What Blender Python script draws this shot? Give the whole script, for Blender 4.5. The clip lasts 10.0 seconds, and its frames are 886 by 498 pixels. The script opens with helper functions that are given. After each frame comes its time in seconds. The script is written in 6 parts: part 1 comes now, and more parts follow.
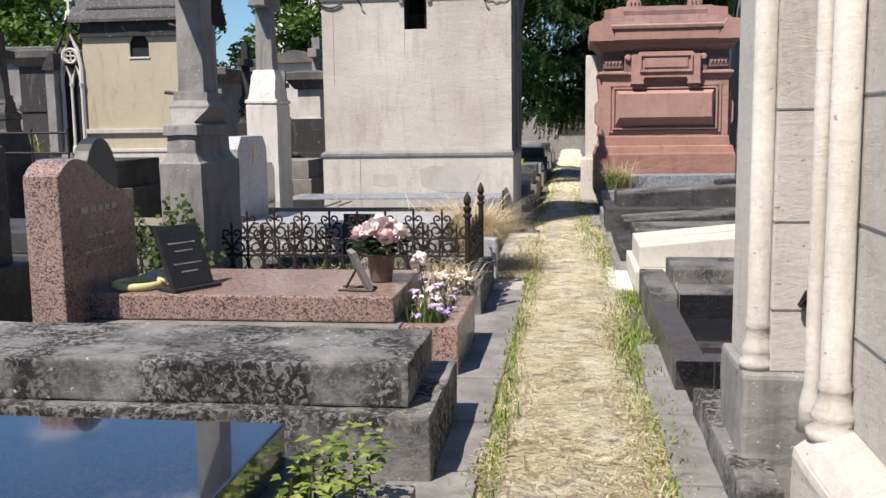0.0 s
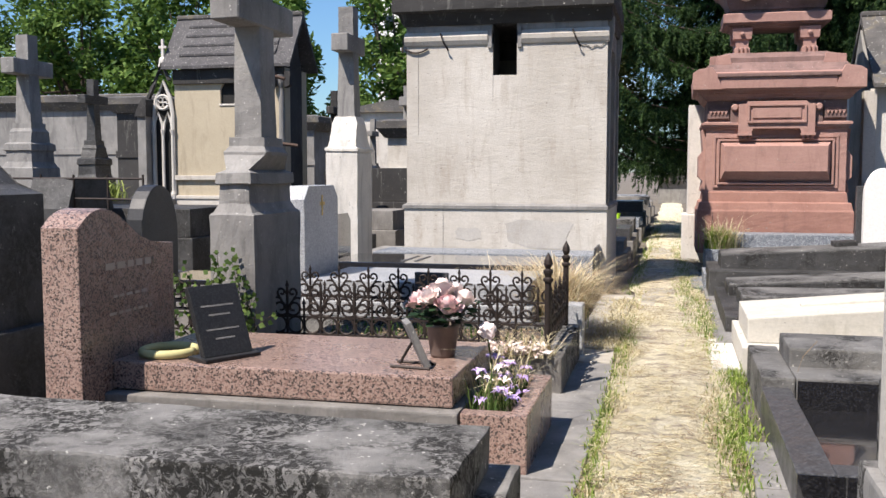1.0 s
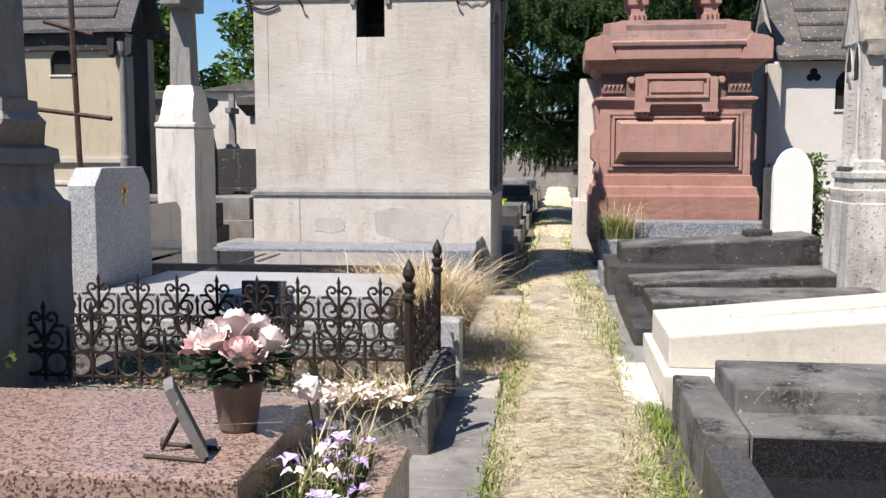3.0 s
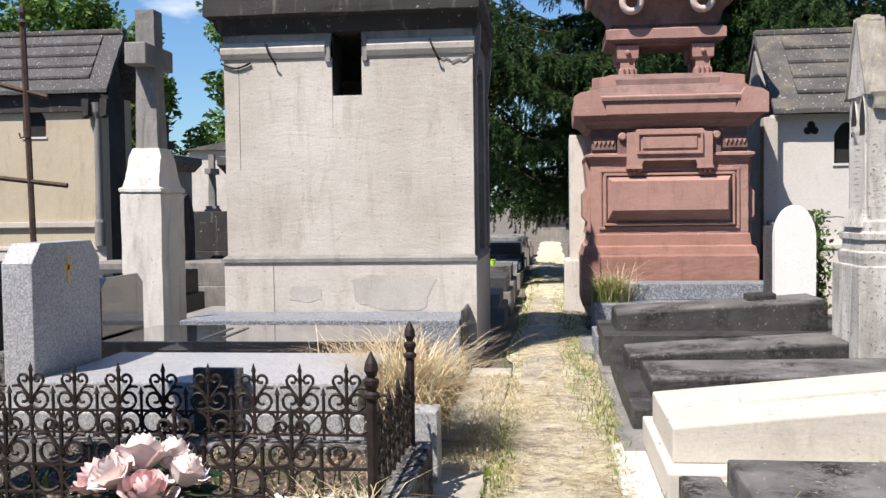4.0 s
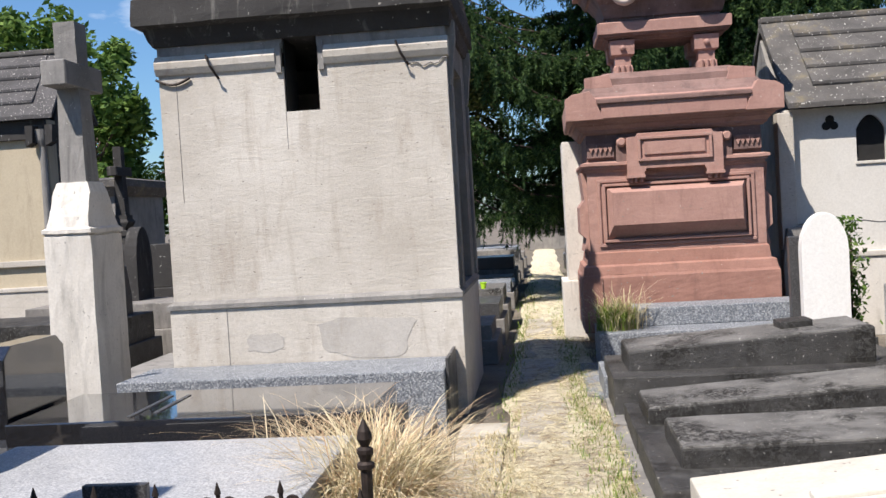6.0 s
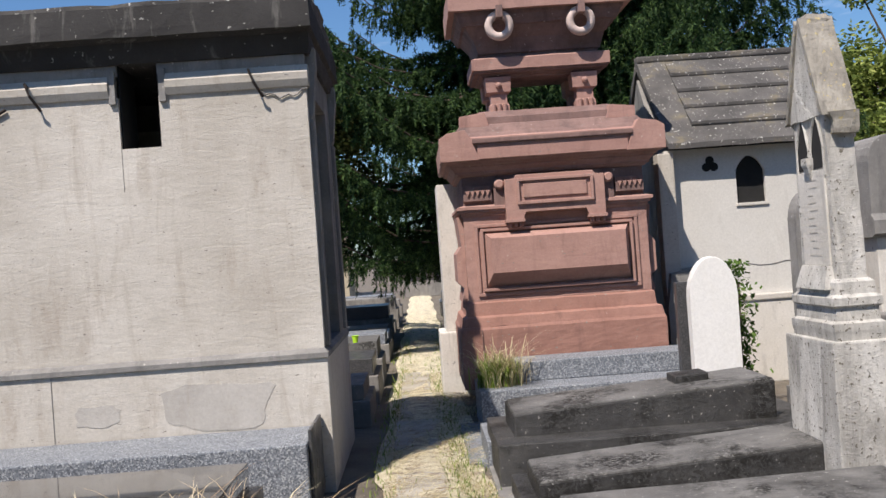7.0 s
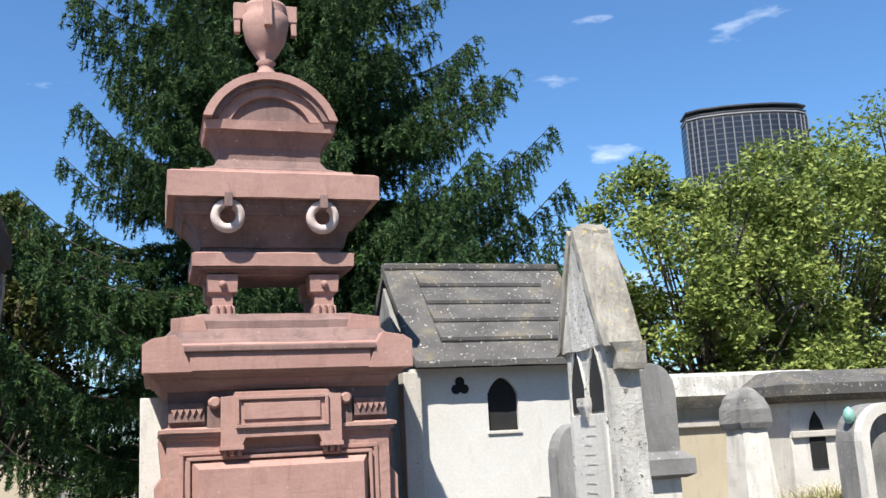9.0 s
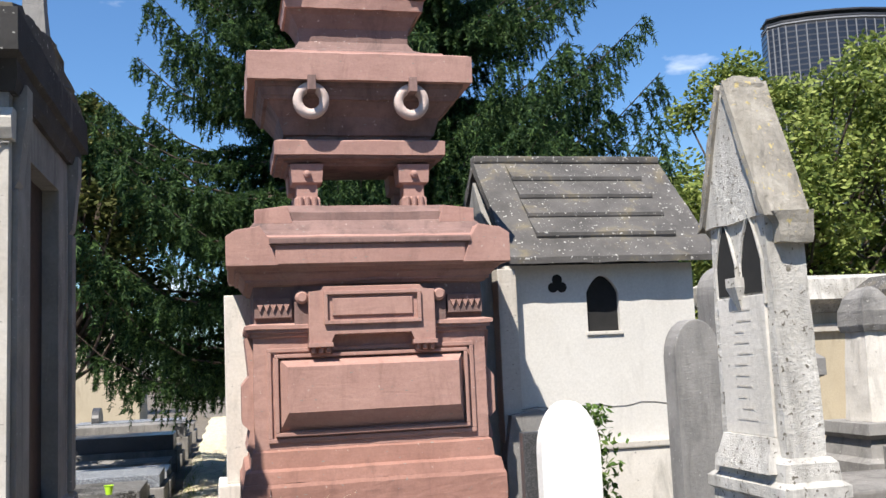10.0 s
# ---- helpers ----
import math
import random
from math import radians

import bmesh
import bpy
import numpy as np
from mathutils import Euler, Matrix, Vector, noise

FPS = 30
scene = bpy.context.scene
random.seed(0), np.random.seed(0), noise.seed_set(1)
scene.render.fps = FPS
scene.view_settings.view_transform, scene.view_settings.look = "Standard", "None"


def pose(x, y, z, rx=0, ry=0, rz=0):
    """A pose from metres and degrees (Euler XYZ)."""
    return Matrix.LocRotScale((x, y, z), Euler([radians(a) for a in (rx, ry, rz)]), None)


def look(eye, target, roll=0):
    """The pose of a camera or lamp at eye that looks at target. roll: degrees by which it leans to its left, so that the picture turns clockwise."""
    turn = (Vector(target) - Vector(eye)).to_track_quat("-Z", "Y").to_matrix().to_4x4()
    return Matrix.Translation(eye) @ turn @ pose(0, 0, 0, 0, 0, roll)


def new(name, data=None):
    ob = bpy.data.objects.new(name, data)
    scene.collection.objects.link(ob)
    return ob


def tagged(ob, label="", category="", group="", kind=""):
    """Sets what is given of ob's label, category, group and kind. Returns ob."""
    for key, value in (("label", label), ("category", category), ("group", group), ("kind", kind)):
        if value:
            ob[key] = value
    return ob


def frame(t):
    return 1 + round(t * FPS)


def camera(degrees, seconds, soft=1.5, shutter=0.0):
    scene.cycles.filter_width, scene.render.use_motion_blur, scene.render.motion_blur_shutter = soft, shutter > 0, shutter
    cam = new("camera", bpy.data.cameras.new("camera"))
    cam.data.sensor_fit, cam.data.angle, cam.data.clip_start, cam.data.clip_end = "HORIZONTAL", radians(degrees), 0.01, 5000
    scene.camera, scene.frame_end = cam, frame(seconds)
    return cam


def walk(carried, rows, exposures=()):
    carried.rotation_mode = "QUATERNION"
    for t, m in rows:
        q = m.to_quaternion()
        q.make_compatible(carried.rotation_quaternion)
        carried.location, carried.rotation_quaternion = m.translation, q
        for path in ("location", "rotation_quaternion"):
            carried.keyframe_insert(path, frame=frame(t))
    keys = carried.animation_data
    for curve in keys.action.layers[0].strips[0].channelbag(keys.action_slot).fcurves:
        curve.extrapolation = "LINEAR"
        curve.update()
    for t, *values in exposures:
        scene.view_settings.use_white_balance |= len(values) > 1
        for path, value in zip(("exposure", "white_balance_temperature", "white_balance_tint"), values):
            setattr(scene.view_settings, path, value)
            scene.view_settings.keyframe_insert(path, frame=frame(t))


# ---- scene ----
cam = camera(49.5, 10.0)
PATH = [
    (0, (-0.037, 0.378, 1.44), (-0.302, 2.343, 1.174), -0.8),
    (0.5, (-0.074, 0.768, 1.396), (-0.434, 2.727, 1.213), -0.8),
    (1, (-0.02, 1.213, 1.439), (-0.484, 3.152, 1.278), -0.0),
    (1.5, (-0.109, 1.6, 1.438), (-0.515, 3.554, 1.311), 1.4),
    (2, (-0.135, 2.056, 1.442), (-0.532, 4.013, 1.334), -0.7),
    (2.5, (-0.087, 2.49, 1.443), (-0.525, 4.437, 1.305), -0.7),
    (3, (-0.118, 3.004, 1.396), (-0.352, 4.981, 1.202), 0.0),
    (3.2, (-0.157, 3.108, 1.457), (-0.33, 5.092, 1.265), 0.1),
    (4.3, (-0.05, 3.82, 1.484), (-0.316, 5.801, 1.425), -1.3),
    (4.5, (-0.045, 3.936, 1.47), (-0.337, 5.914, 1.408), -1.5),
    (5, (-0.145, 4.214, 1.534), (-0.396, 6.196, 1.445), -0.7),
    (5.2, (-0.196, 4.377, 1.525), (-0.404, 6.364, 1.442), -0.8),
    (6.3, (-0.068, 5.168, 1.684), (-0.263, 7.158, 1.625), -4.3),
    (6.5, (-0.094, 5.33, 1.639), (-0.22, 7.326, 1.59), -4.1),
    (7, (-0.076, 5.816, 1.673), (-0.022, 7.816, 1.684), -4.1),
    (7.5, (-0.024, 6.188, 1.707), (0.074, 8.178, 1.885), -4.0),
    (8, (0.181, 6.514, 1.854), (0.405, 8.473, 2.184), -1.7),
    (8.5, (0.134, 6.836, 1.951), (0.559, 8.742, 2.383), -2.3),
    (9, (0.303, 7.254, 1.919), (0.882, 9.127, 2.314), -3.0),
    (9.5, (0.38, 7.547, 1.868), (0.948, 9.439, 2.183), -2.3),
    (10, (0.245, 7.939, 1.81), (0.682, 9.877, 2.038), -2.5),
]
walk(cam, [(t, look(eye, target, roll)) for t, eye, target, roll in PATH], [(0.0, 0.70, 6350, 13), (0.5, 0.84, 6350, 13), (3.0, 0.82, 6350, 13), (5.0, 0.78, 6350, 13), (6.5, 0.70, 6300, 12), (7.0, 0.52, 6350, 13), (7.6, 0.72, 6250, 11), (8.0, 1.0, 6100, 9), (8.4, 1.08, 6050, 8), (9.2, 1.06, 6150, 8), (10.0, 0.97, 6250, 10)])

# ---- light ----
L_DIR = Vector((0.38, 0.55, -1.0)).normalized()
world = bpy.data.worlds.new("sky")
scene.world = world
world.use_nodes = True
wn, wl = world.node_tree.nodes, world.node_tree.links
sky = wn.new("ShaderNodeTexSky")
sky.sky_type, sky.sun_disc = "NISHITA", False
sky.sun_elevation = math.asin(-L_DIR.z)
sky.sun_rotation = math.atan2(-L_DIR.x, -L_DIR.y)
sky.air_density, sky.dust_density, sky.ozone_density = 1.2, 0.3, 3.0
wtc = wn.new("ShaderNodeTexCoord")
wmap = wn.new("ShaderNodeMapping")
wmap.inputs["Scale"].default_value = (3.0, 3.0, 9.0)
wnoise = wn.new("ShaderNodeTexNoise")
wnoise.inputs["Scale"].default_value, wnoise.inputs["Detail"].default_value = 2.4, 7.0
wramp = wn.new("ShaderNodeValToRGB")
wramp.color_ramp.elements[0].position, wramp.color_ramp.elements[1].position = 0.62, 0.82
wmix = wn.new("ShaderNodeMix")
wmix.data_type = "RGBA"
wmix.inputs["B"].default_value = (13.0, 13.2, 13.6, 1)
wl.new(wtc.outputs["Generated"], wmap.inputs["Vector"])
wl.new(wmap.outputs["Vector"], wnoise.inputs["Vector"])
wl.new(wnoise.outputs["Fac"], wramp.inputs["Fac"])
wl.new(wramp.outputs["Color"], wmix.inputs["Factor"])
wtint = wn.new("ShaderNodeMix")
wtint.data_type, wtint.blend_type = "RGBA", "MULTIPLY"
wtint.inputs["Factor"].default_value, wtint.inputs["B"].default_value = 1.0, (0.86, 1.14, 1.42, 1)
wl.new(sky.outputs["Color"], wtint.inputs["A"])
wl.new(wtint.outputs["Result"], wmix.inputs["A"])
wl.new(wmix.outputs["Result"], wn["Background"].inputs["Color"])
wn["Background"].inputs["Strength"].default_value = 0.056
sun = new("sun", bpy.data.lights.new("sun", "SUN"))
sun.data.energy, sun.data.angle, sun.data.color = 5.0, radians(0.53), (1.0, 0.91, 0.79)
sun.matrix_basis = look((0, 0, 30), Vector((0, 0, 30)) + L_DIR)


# ---- materials ----
def rgb(c):
    return (*c, 1.0)


class Mat:
    """A node material with a Principled shader and short ways to add nodes."""

    def __init__(self, name, rough=0.85, metal=0.0):
        self.m = bpy.data.materials.new(name)
        self.m.use_nodes = True
        self.n, self.l = self.m.node_tree.nodes, self.m.node_tree.links
        self.b = self.n["Principled BSDF"]
        self.b.inputs["Roughness"].default_value, self.b.inputs["Metallic"].default_value = rough, metal
        self.tc = self.n.new("ShaderNodeTexCoord")

    def noise(self, scale, detail=6.0, rough=0.6, stretch=(1, 1, 1), distort=0.0):
        mp, t = self.n.new("ShaderNodeMapping"), self.n.new("ShaderNodeTexNoise")
        mp.inputs["Scale"].default_value = stretch
        t.inputs["Scale"].default_value, t.inputs["Detail"].default_value, t.inputs["Roughness"].default_value = scale, detail, rough
        t.inputs["Distortion"].default_value = distort
        self.l.new(self.tc.outputs["Object"], mp.inputs["Vector"])
        self.l.new(mp.outputs["Vector"], t.inputs["Vector"])
        return t.outputs["Fac"]

    def cells(self, scale, out="Color", stretch=(1, 1, 1)):
        mp, t = self.n.new("ShaderNodeMapping"), self.n.new("ShaderNodeTexVoronoi")
        mp.inputs["Scale"].default_value = stretch
        t.inputs["Scale"].default_value = scale
        self.l.new(self.tc.outputs["Object"], mp.inputs["Vector"])
        self.l.new(mp.outputs["Vector"], t.inputs["Vector"])
        return t.outputs[out]

    def ramp(self, fac, stops):
        r = self.n.new("ShaderNodeValToRGB")
        e = r.color_ramp.elements
        while len(e) < len(stops):
            e.new(0.5)
        for k, (p, c) in zip(e, stops):
            k.position, k.color = p, rgb(c)
        self.l.new(fac, r.inputs["Fac"])
        return r.outputs["Color"]

    def step(self, fac, a, b):
        return self.ramp(fac, [(a, (0, 0, 0)), (b, (1, 1, 1))])

    def mix(self, fac, a, b, mode="MIX"):
        x = self.n.new("ShaderNodeMix")
        x.data_type, x.blend_type = "RGBA", mode
        for key, v in (("Factor", fac), ("A", a), ("B", b)):
            if isinstance(v, (tuple, list)):
                x.inputs[key].default_value = rgb(v)
            elif isinstance(v, (int, float)):
                x.inputs[key].default_value = v
            else:
                self.l.new(v, x.inputs[key])
        return x.outputs["Result"]

    def done(self, color, height=None, bump=0.3, dist=0.01, rough=None):
        self.l.new(color, self.b.inputs["Base Color"])
        if height is not None:
            bm_ = self.n.new("ShaderNodeBump")
            bm_.inputs["Strength"].default_value, bm_.inputs["Distance"].default_value = bump, dist
            self.l.new(height, bm_.inputs["Height"])
            self.l.new(bm_.outputs["Normal"], self.b.inputs["Normal"])
        if rough is not None:
            self.l.new(rough, self.b.inputs["Roughness"])
        return self.m


def stone(name, c1, c2, stain=(0.05, 0.05, 0.045), amount=0.3, lichen=None, spots=0.0, scale=2.0, rough=0.88, bump=0.35, streak=True, strata=0.0, patch=0.0, dot=22):
    """Weathered stone: cloudy tone, rain streaks, lichen spots and grain."""
    m = Mat(name, rough)
    col = m.ramp(m.noise(scale, 8, 0.62), [(0.3, c1), (0.7, c2)])
    col = m.mix(0.5, col, m.ramp(m.noise(45, 4, 0.7), [(0.25, (0.62, 0.62, 0.62)), (0.75, (1, 1, 1))]), "MULTIPLY")
    if amount:
        s = m.noise(2.6, 9, 0.68, (2.2, 2.2, 0.45) if streak else (1, 1, 1), 0.6)
        col = m.mix(m.step(s, 0.62 - 0.3 * amount, 0.80 - 0.18 * amount), col, m.mix(0.35, stain, col))
    if lichen:
        v = m.noise(dot, 3, 0.55)
        col = m.mix(m.step(v, 0.70 - spots * 0.15, 0.73 - spots * 0.14), col, lichen)
    if patch:
        a, b = m.noise(2.3, 6, 0.65), m.noise(26, 8, 0.8, (1, 1, 1), 0.8)
        col = m.mix(m.mix(1.0, m.step(a, 0.50 - 0.12 * patch, 0.62 - 0.1 * patch), m.step(b, 0.46, 0.50), "MULTIPLY"), col, (0.012, 0.011, 0.009))
    high = m.noise(38, 8, 0.75)
    if strata:
        band = m.noise(6, 8, 0.72, (0.7, 0.7, 2.6), 0.9)
        col = m.mix(strata, col, m.ramp(band, [(0.36, (0.66, 0.64, 0.61)), (0.52, (1, 1, 1))]), "MULTIPLY")
        high = m.mix(0.6, high, band)
        pits = m.noise(34, 2, 0.5, (0.6, 0.6, 1.6))
        col = m.mix(m.step(pits, 0.70, 0.74), col, (0.22, 0.20, 0.18))
    return m.done(col, high, bump, 0.012)


def granite(name, c1, c2, c3, size=95.0, rough=0.25, bump=0.0, wear=0.0, coat=0.0):
    """Polished or sawn granite: mineral grains in three tones."""
    m = Mat(name, rough)
    m.b.inputs["Coat Weight"].default_value, m.b.inputs["Coat Roughness"].default_value, m.b.inputs["Coat IOR"].default_value = coat, 0.03, 1.8
    n1 = m.n.new("ShaderNodeSeparateColor")
    m.l.new(m.cells(size), n1.inputs["Color"])
    col = m.ramp(n1.outputs["Red"], [(0.0, c1), (0.42, c1), (0.5, c2), (0.72, c2), (0.8, c3), (1.0, c3)])
    col = m.mix(0.45, col, m.ramp(m.noise(3.0, 6), [(0.3, (0.72, 0.72, 0.72)), (0.7, (1, 1, 1))]), "MULTIPLY")
    col = m.mix(0.35, col, m.ramp(m.noise(220, 2), [(0.35, (0.4, 0.4, 0.4)), (0.65, (1, 1, 1))]), "MULTIPLY")
    r = m.ramp(m.noise(5, 8, 0.7), [(0.3, (rough,) * 3), (0.75, (min(1, rough + 0.15 + wear),) * 3)])
    return m.done(col, m.noise(70, 4), bump, 0.004, r)


LIME = stone("pale_limestone", (0.43, 0.395, 0.345), (0.62, 0.59, 0.54), (0.30, 0.25, 0.20), 0.33, (0.40, 0.37, 0.33), 0.02, 0.8, 0.9, 0.7, True, 0.22)
PATCHED = stone("grey_mortar", (0.37, 0.35, 0.32), (0.50, 0.475, 0.44), (0.30, 0.27, 0.23), 0.3, None, 0.0, 2.0, 0.9, 0.4)
RENDER_W = stone("white_render", (0.58, 0.56, 0.52), (0.66, 0.645, 0.61), (0.42, 0.40, 0.37), 0.2, None, 0.0, 0.8, 0.9, 0.2)
WHITE_T = stone("cream_white_stone", (0.49, 0.46, 0.40), (0.59, 0.565, 0.505), (0.30, 0.275, 0.225), 0.22, None, 0.0, 1.6, 0.85, 0.4, True, 0.2)
# sooty black stone; chapel gable and eave band also use it for painted shade
LIME_DARK = stone("soot_and_shade_black_stone", (0.018, 0.017, 0.017), (0.048, 0.046, 0.045), (0.26, 0.25, 0.23), 0.16, (0.30, 0.29, 0.27), 0.1, 1.4, 0.9, 0.6)
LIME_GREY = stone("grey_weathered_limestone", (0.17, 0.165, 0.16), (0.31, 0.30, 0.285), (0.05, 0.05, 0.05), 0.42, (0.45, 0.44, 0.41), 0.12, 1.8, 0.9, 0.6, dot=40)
LIME_WHITE = stone("white_weathered_limestone", (0.55, 0.52, 0.47), (0.70, 0.67, 0.62), (0.22, 0.21, 0.19), 0.30, (0.30, 0.29, 0.27), 0.1, 1.6)
GOTHIC = stone("lichened_white_stone", (0.50, 0.48, 0.44), (0.72, 0.70, 0.66), (0.10, 0.092, 0.078), 0.72, (0.15, 0.135, 0.11), 0.55, 3.4, 0.92, 1.0, dot=38)
GOTHIC_R = stone("lichened_roof_stone", (0.24, 0.22, 0.185), (0.47, 0.44, 0.385), (0.06, 0.055, 0.048), 0.6, (0.44, 0.36, 0.17), 0.5, 5.0, 0.92, 1.0, dot=30)
RINGM = stone("pale_red_stone", (0.58, 0.46, 0.42), (0.68, 0.56, 0.51), (0.4, 0.3, 0.27), 0.2, None, 0, 3.0)
WHITE = stone("white_painted_stone", (0.78, 0.77, 0.74), (0.83, 0.82, 0.80), (0.6, 0.57, 0.5), 0.10, None, 0, 1.5, 0.7, 0.12)
CREAM = stone("cream_render", (0.42, 0.36, 0.26), (0.50, 0.435, 0.32), (0.24, 0.20, 0.14), 0.3, None, 0, 0.9, 0.9, 0.2)
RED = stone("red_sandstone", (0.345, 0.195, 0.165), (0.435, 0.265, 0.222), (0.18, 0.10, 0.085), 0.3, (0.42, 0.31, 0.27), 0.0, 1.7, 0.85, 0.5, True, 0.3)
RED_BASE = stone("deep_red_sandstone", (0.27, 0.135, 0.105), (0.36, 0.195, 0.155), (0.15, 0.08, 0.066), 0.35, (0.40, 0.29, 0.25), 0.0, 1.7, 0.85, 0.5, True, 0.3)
# grime plus the shade under overhangs, both put into a darker red
RED_DARK = stone("stained_shaded_red_sandstone", (0.17, 0.105, 0.095), (0.27, 0.17, 0.15), (0.06, 0.043, 0.04), 0.5, (0.42, 0.33, 0.30), 0.05, 2.0, 0.85, 0.5, True, 0.3)
ROOF = stone("lichened_stone_roof", (0.06, 0.057, 0.055), (0.13, 0.123, 0.117), (0.24, 0.19, 0.09), 0.30, (0.50, 0.49, 0.46), 0.34, 2.6, 0.9, 0.6, False, dot=30)
MOSSY = stone("mossy_dark_stone", (0.11, 0.107, 0.103), (0.31, 0.302, 0.29), (0.02, 0.019, 0.018), 0.22, (0.55, 0.54, 0.50), 0.2, 2.8, 0.92, 1.0, False, 0, 0.75, 34)
ROOF_D = stone("dark_panelled_roof", (0.05, 0.048, 0.05), (0.10, 0.096, 0.098), (0.03, 0.03, 0.03), 0.3, (0.40, 0.39, 0.37), 0.4, 2.6, 0.9, 0.5, False, dot=45)
DARK = stone("dark_slab_stone", (0.03, 0.029, 0.029), (0.085, 0.083, 0.08), (0.012, 0.0115, 0.011), 0.5, (0.36, 0.35, 0.32), 0.12, 2.6, 0.55, 0.8, False, 0, 0.55, 40)
DUSTY = stone("dusty_slab_top", (0.10, 0.097, 0.093), (0.21, 0.205, 0.195), (0.03, 0.029, 0.027), 0.45, (0.42, 0.41, 0.38), 0.2, 3.0, 0.7, 0.8, False, 0, 0.35, 40)
CONC = stone("grey_concrete", (0.16, 0.15, 0.14), (0.29, 0.275, 0.255), (0.05, 0.047, 0.043), 0.42, (0.44, 0.42, 0.38), 0.12, 2.8, 0.9, 0.8, dot=40)
PAVE = stone("grey_paving_stone", (0.15, 0.145, 0.14), (0.29, 0.28, 0.265), (0.06, 0.056, 0.05), 0.42, (0.45, 0.44, 0.40), 0.15, 3.4, 0.85, 0.6, False, dot=40)
PALE_PAVE = stone("pale_worn_paving", (0.36, 0.33, 0.28), (0.54, 0.505, 0.43), (0.17, 0.15, 0.12), 0.45, (0.25, 0.23, 0.19), 0.1, 4.5, 0.92, 0.9, False)
PINK = granite("pink_granite", (0.38, 0.27, 0.225), (0.27, 0.175, 0.145), (0.075, 0.06, 0.055), 125, 0.22)
GREY_G = granite("light_grey_granite", (0.40, 0.41, 0.43), (0.28, 0.29, 0.31), (0.52, 0.53, 0.54), 120, 0.32)
BLUE_G = granite("speckled_blue_grey_granite", (0.20, 0.22, 0.25), (0.10, 0.11, 0.13), (0.40, 0.42, 0.44), 110, 0.55, 0.1)
BLACK_G = granite("polished_black_granite", (0.012, 0.012, 0.014), (0.02, 0.02, 0.022), (0.035, 0.035, 0.04), 160, 0.06, 0.0, 0.0, 1.0)
HONED = granite("honed_black_granite", (0.014, 0.014, 0.015), (0.022, 0.022, 0.024), (0.035, 0.035, 0.037), 170, 0.42)
DGREY_G = granite("dark_grey_granite", (0.045, 0.045, 0.047), (0.07, 0.07, 0.073), (0.11, 0.11, 0.115), 150, 0.25, 0.0, 0.2)


def plain(name, c, rough=0.6, metal=0.0, vary=0.3, scale=12.0):
    m = Mat(name, rough, metal)
    col = m.ramp(m.noise(scale, 6), [(0.3, tuple(v * (1 - vary) for v in c)), (0.7, tuple(min(1, v * (1 + vary)) for v in c))])
    return m.done(col, m.noise(scale * 6, 4), 0.15, 0.004)


IRON = plain("rusted_black_iron", (0.028, 0.02, 0.017), 0.65, 0.4, 0.6, 30)
RUST = plain("rusty_iron", (0.06, 0.035, 0.025), 0.8, 0.2, 0.5, 25)
# near-black that stands in for shade inside openings and niches
VOID = plain("painted_dark_interior", (0.01, 0.01, 0.01), 0.9)
SOIL = plain("dry_soil", (0.085, 0.065, 0.05), 0.95, 0, 0.45, 9)
GOLD = plain("gold_leaf", (0.55, 0.40, 0.12), 0.4, 0.6, 0.1)
LETTER = plain("pale_lettering", (0.42, 0.36, 0.30), 0.6, 0, 0.1)
POT = plain("brown_plastic_pot", (0.12, 0.085, 0.07), 0.5, 0, 0.2)
BARK = plain("brown_bark", (0.07, 0.052, 0.038), 0.95, 0, 0.4, 14)
ROSE = plain("pink_silk_petal", (0.84, 0.60, 0.59), 0.7, 0, 0.18, 30)
ROSE_W = plain("pale_silk_petal", (0.86, 0.74, 0.71), 0.7, 0, 0.1, 30)
LILAC = plain("lilac_petal", (0.45, 0.33, 0.62), 0.7, 0, 0.4, 40)
YTUBE = plain("pale_yellow_foam", (0.50, 0.46, 0.22), 0.7, 0, 0.15)
LIME_POT = plain("lime_green_plastic", (0.45, 0.75, 0.03), 0.5, 0, 0.1)
ZINC = plain("verdigris_metal", (0.22, 0.42, 0.36), 0.6, 0.2, 0.2)


def leafy(name, c1, c2, c3):
    """Leaves, blades or needles, one tone for each."""
    m = Mat(name, 0.7)
    m.b.inputs["Specular IOR Level"].default_value = 0.22
    g = m.n.new("ShaderNodeNewGeometry")
    col = m.ramp(g.outputs["Random Per Island"], [(0.0, c1), (0.5, c2), (1.0, c3)])
    m.b.inputs["Subsurface Weight"].default_value = 0.0
    tr = m.n.new("ShaderNodeBsdfTranslucent")
    mixs = m.n.new("ShaderNodeMixShader")
    mixs.inputs["Fac"].default_value = 0.3
    m.l.new(col, tr.inputs["Color"])
    m.done(col)
    m.l.new(m.b.outputs["BSDF"], mixs.inputs[1])
    m.l.new(tr.outputs["BSDF"], mixs.inputs[2])
    m.l.new(mixs.outputs["Shader"], m.n["Material Output"].inputs["Surface"])
    return m.m


SPRUCE = leafy("spruce_needles", (0.012, 0.030, 0.012), (0.032, 0.070, 0.024), (0.085, 0.145, 0.038))
LEAF = leafy("broad_leaves", (0.035, 0.075, 0.015), (0.08, 0.15, 0.03), (0.15, 0.23, 0.05))
LEAF_L = leafy("light_broad_leaves", (0.075, 0.11, 0.024), (0.18, 0.235, 0.052), (0.33, 0.37, 0.11))
STRAW = leafy("dry_straw", (0.36, 0.30, 0.17), (0.55, 0.48, 0.30), (0.72, 0.66, 0.46))
BROWN_S = leafy("brown_litter", (0.14, 0.10, 0.07), (0.30, 0.22, 0.14), (0.45, 0.36, 0.22))
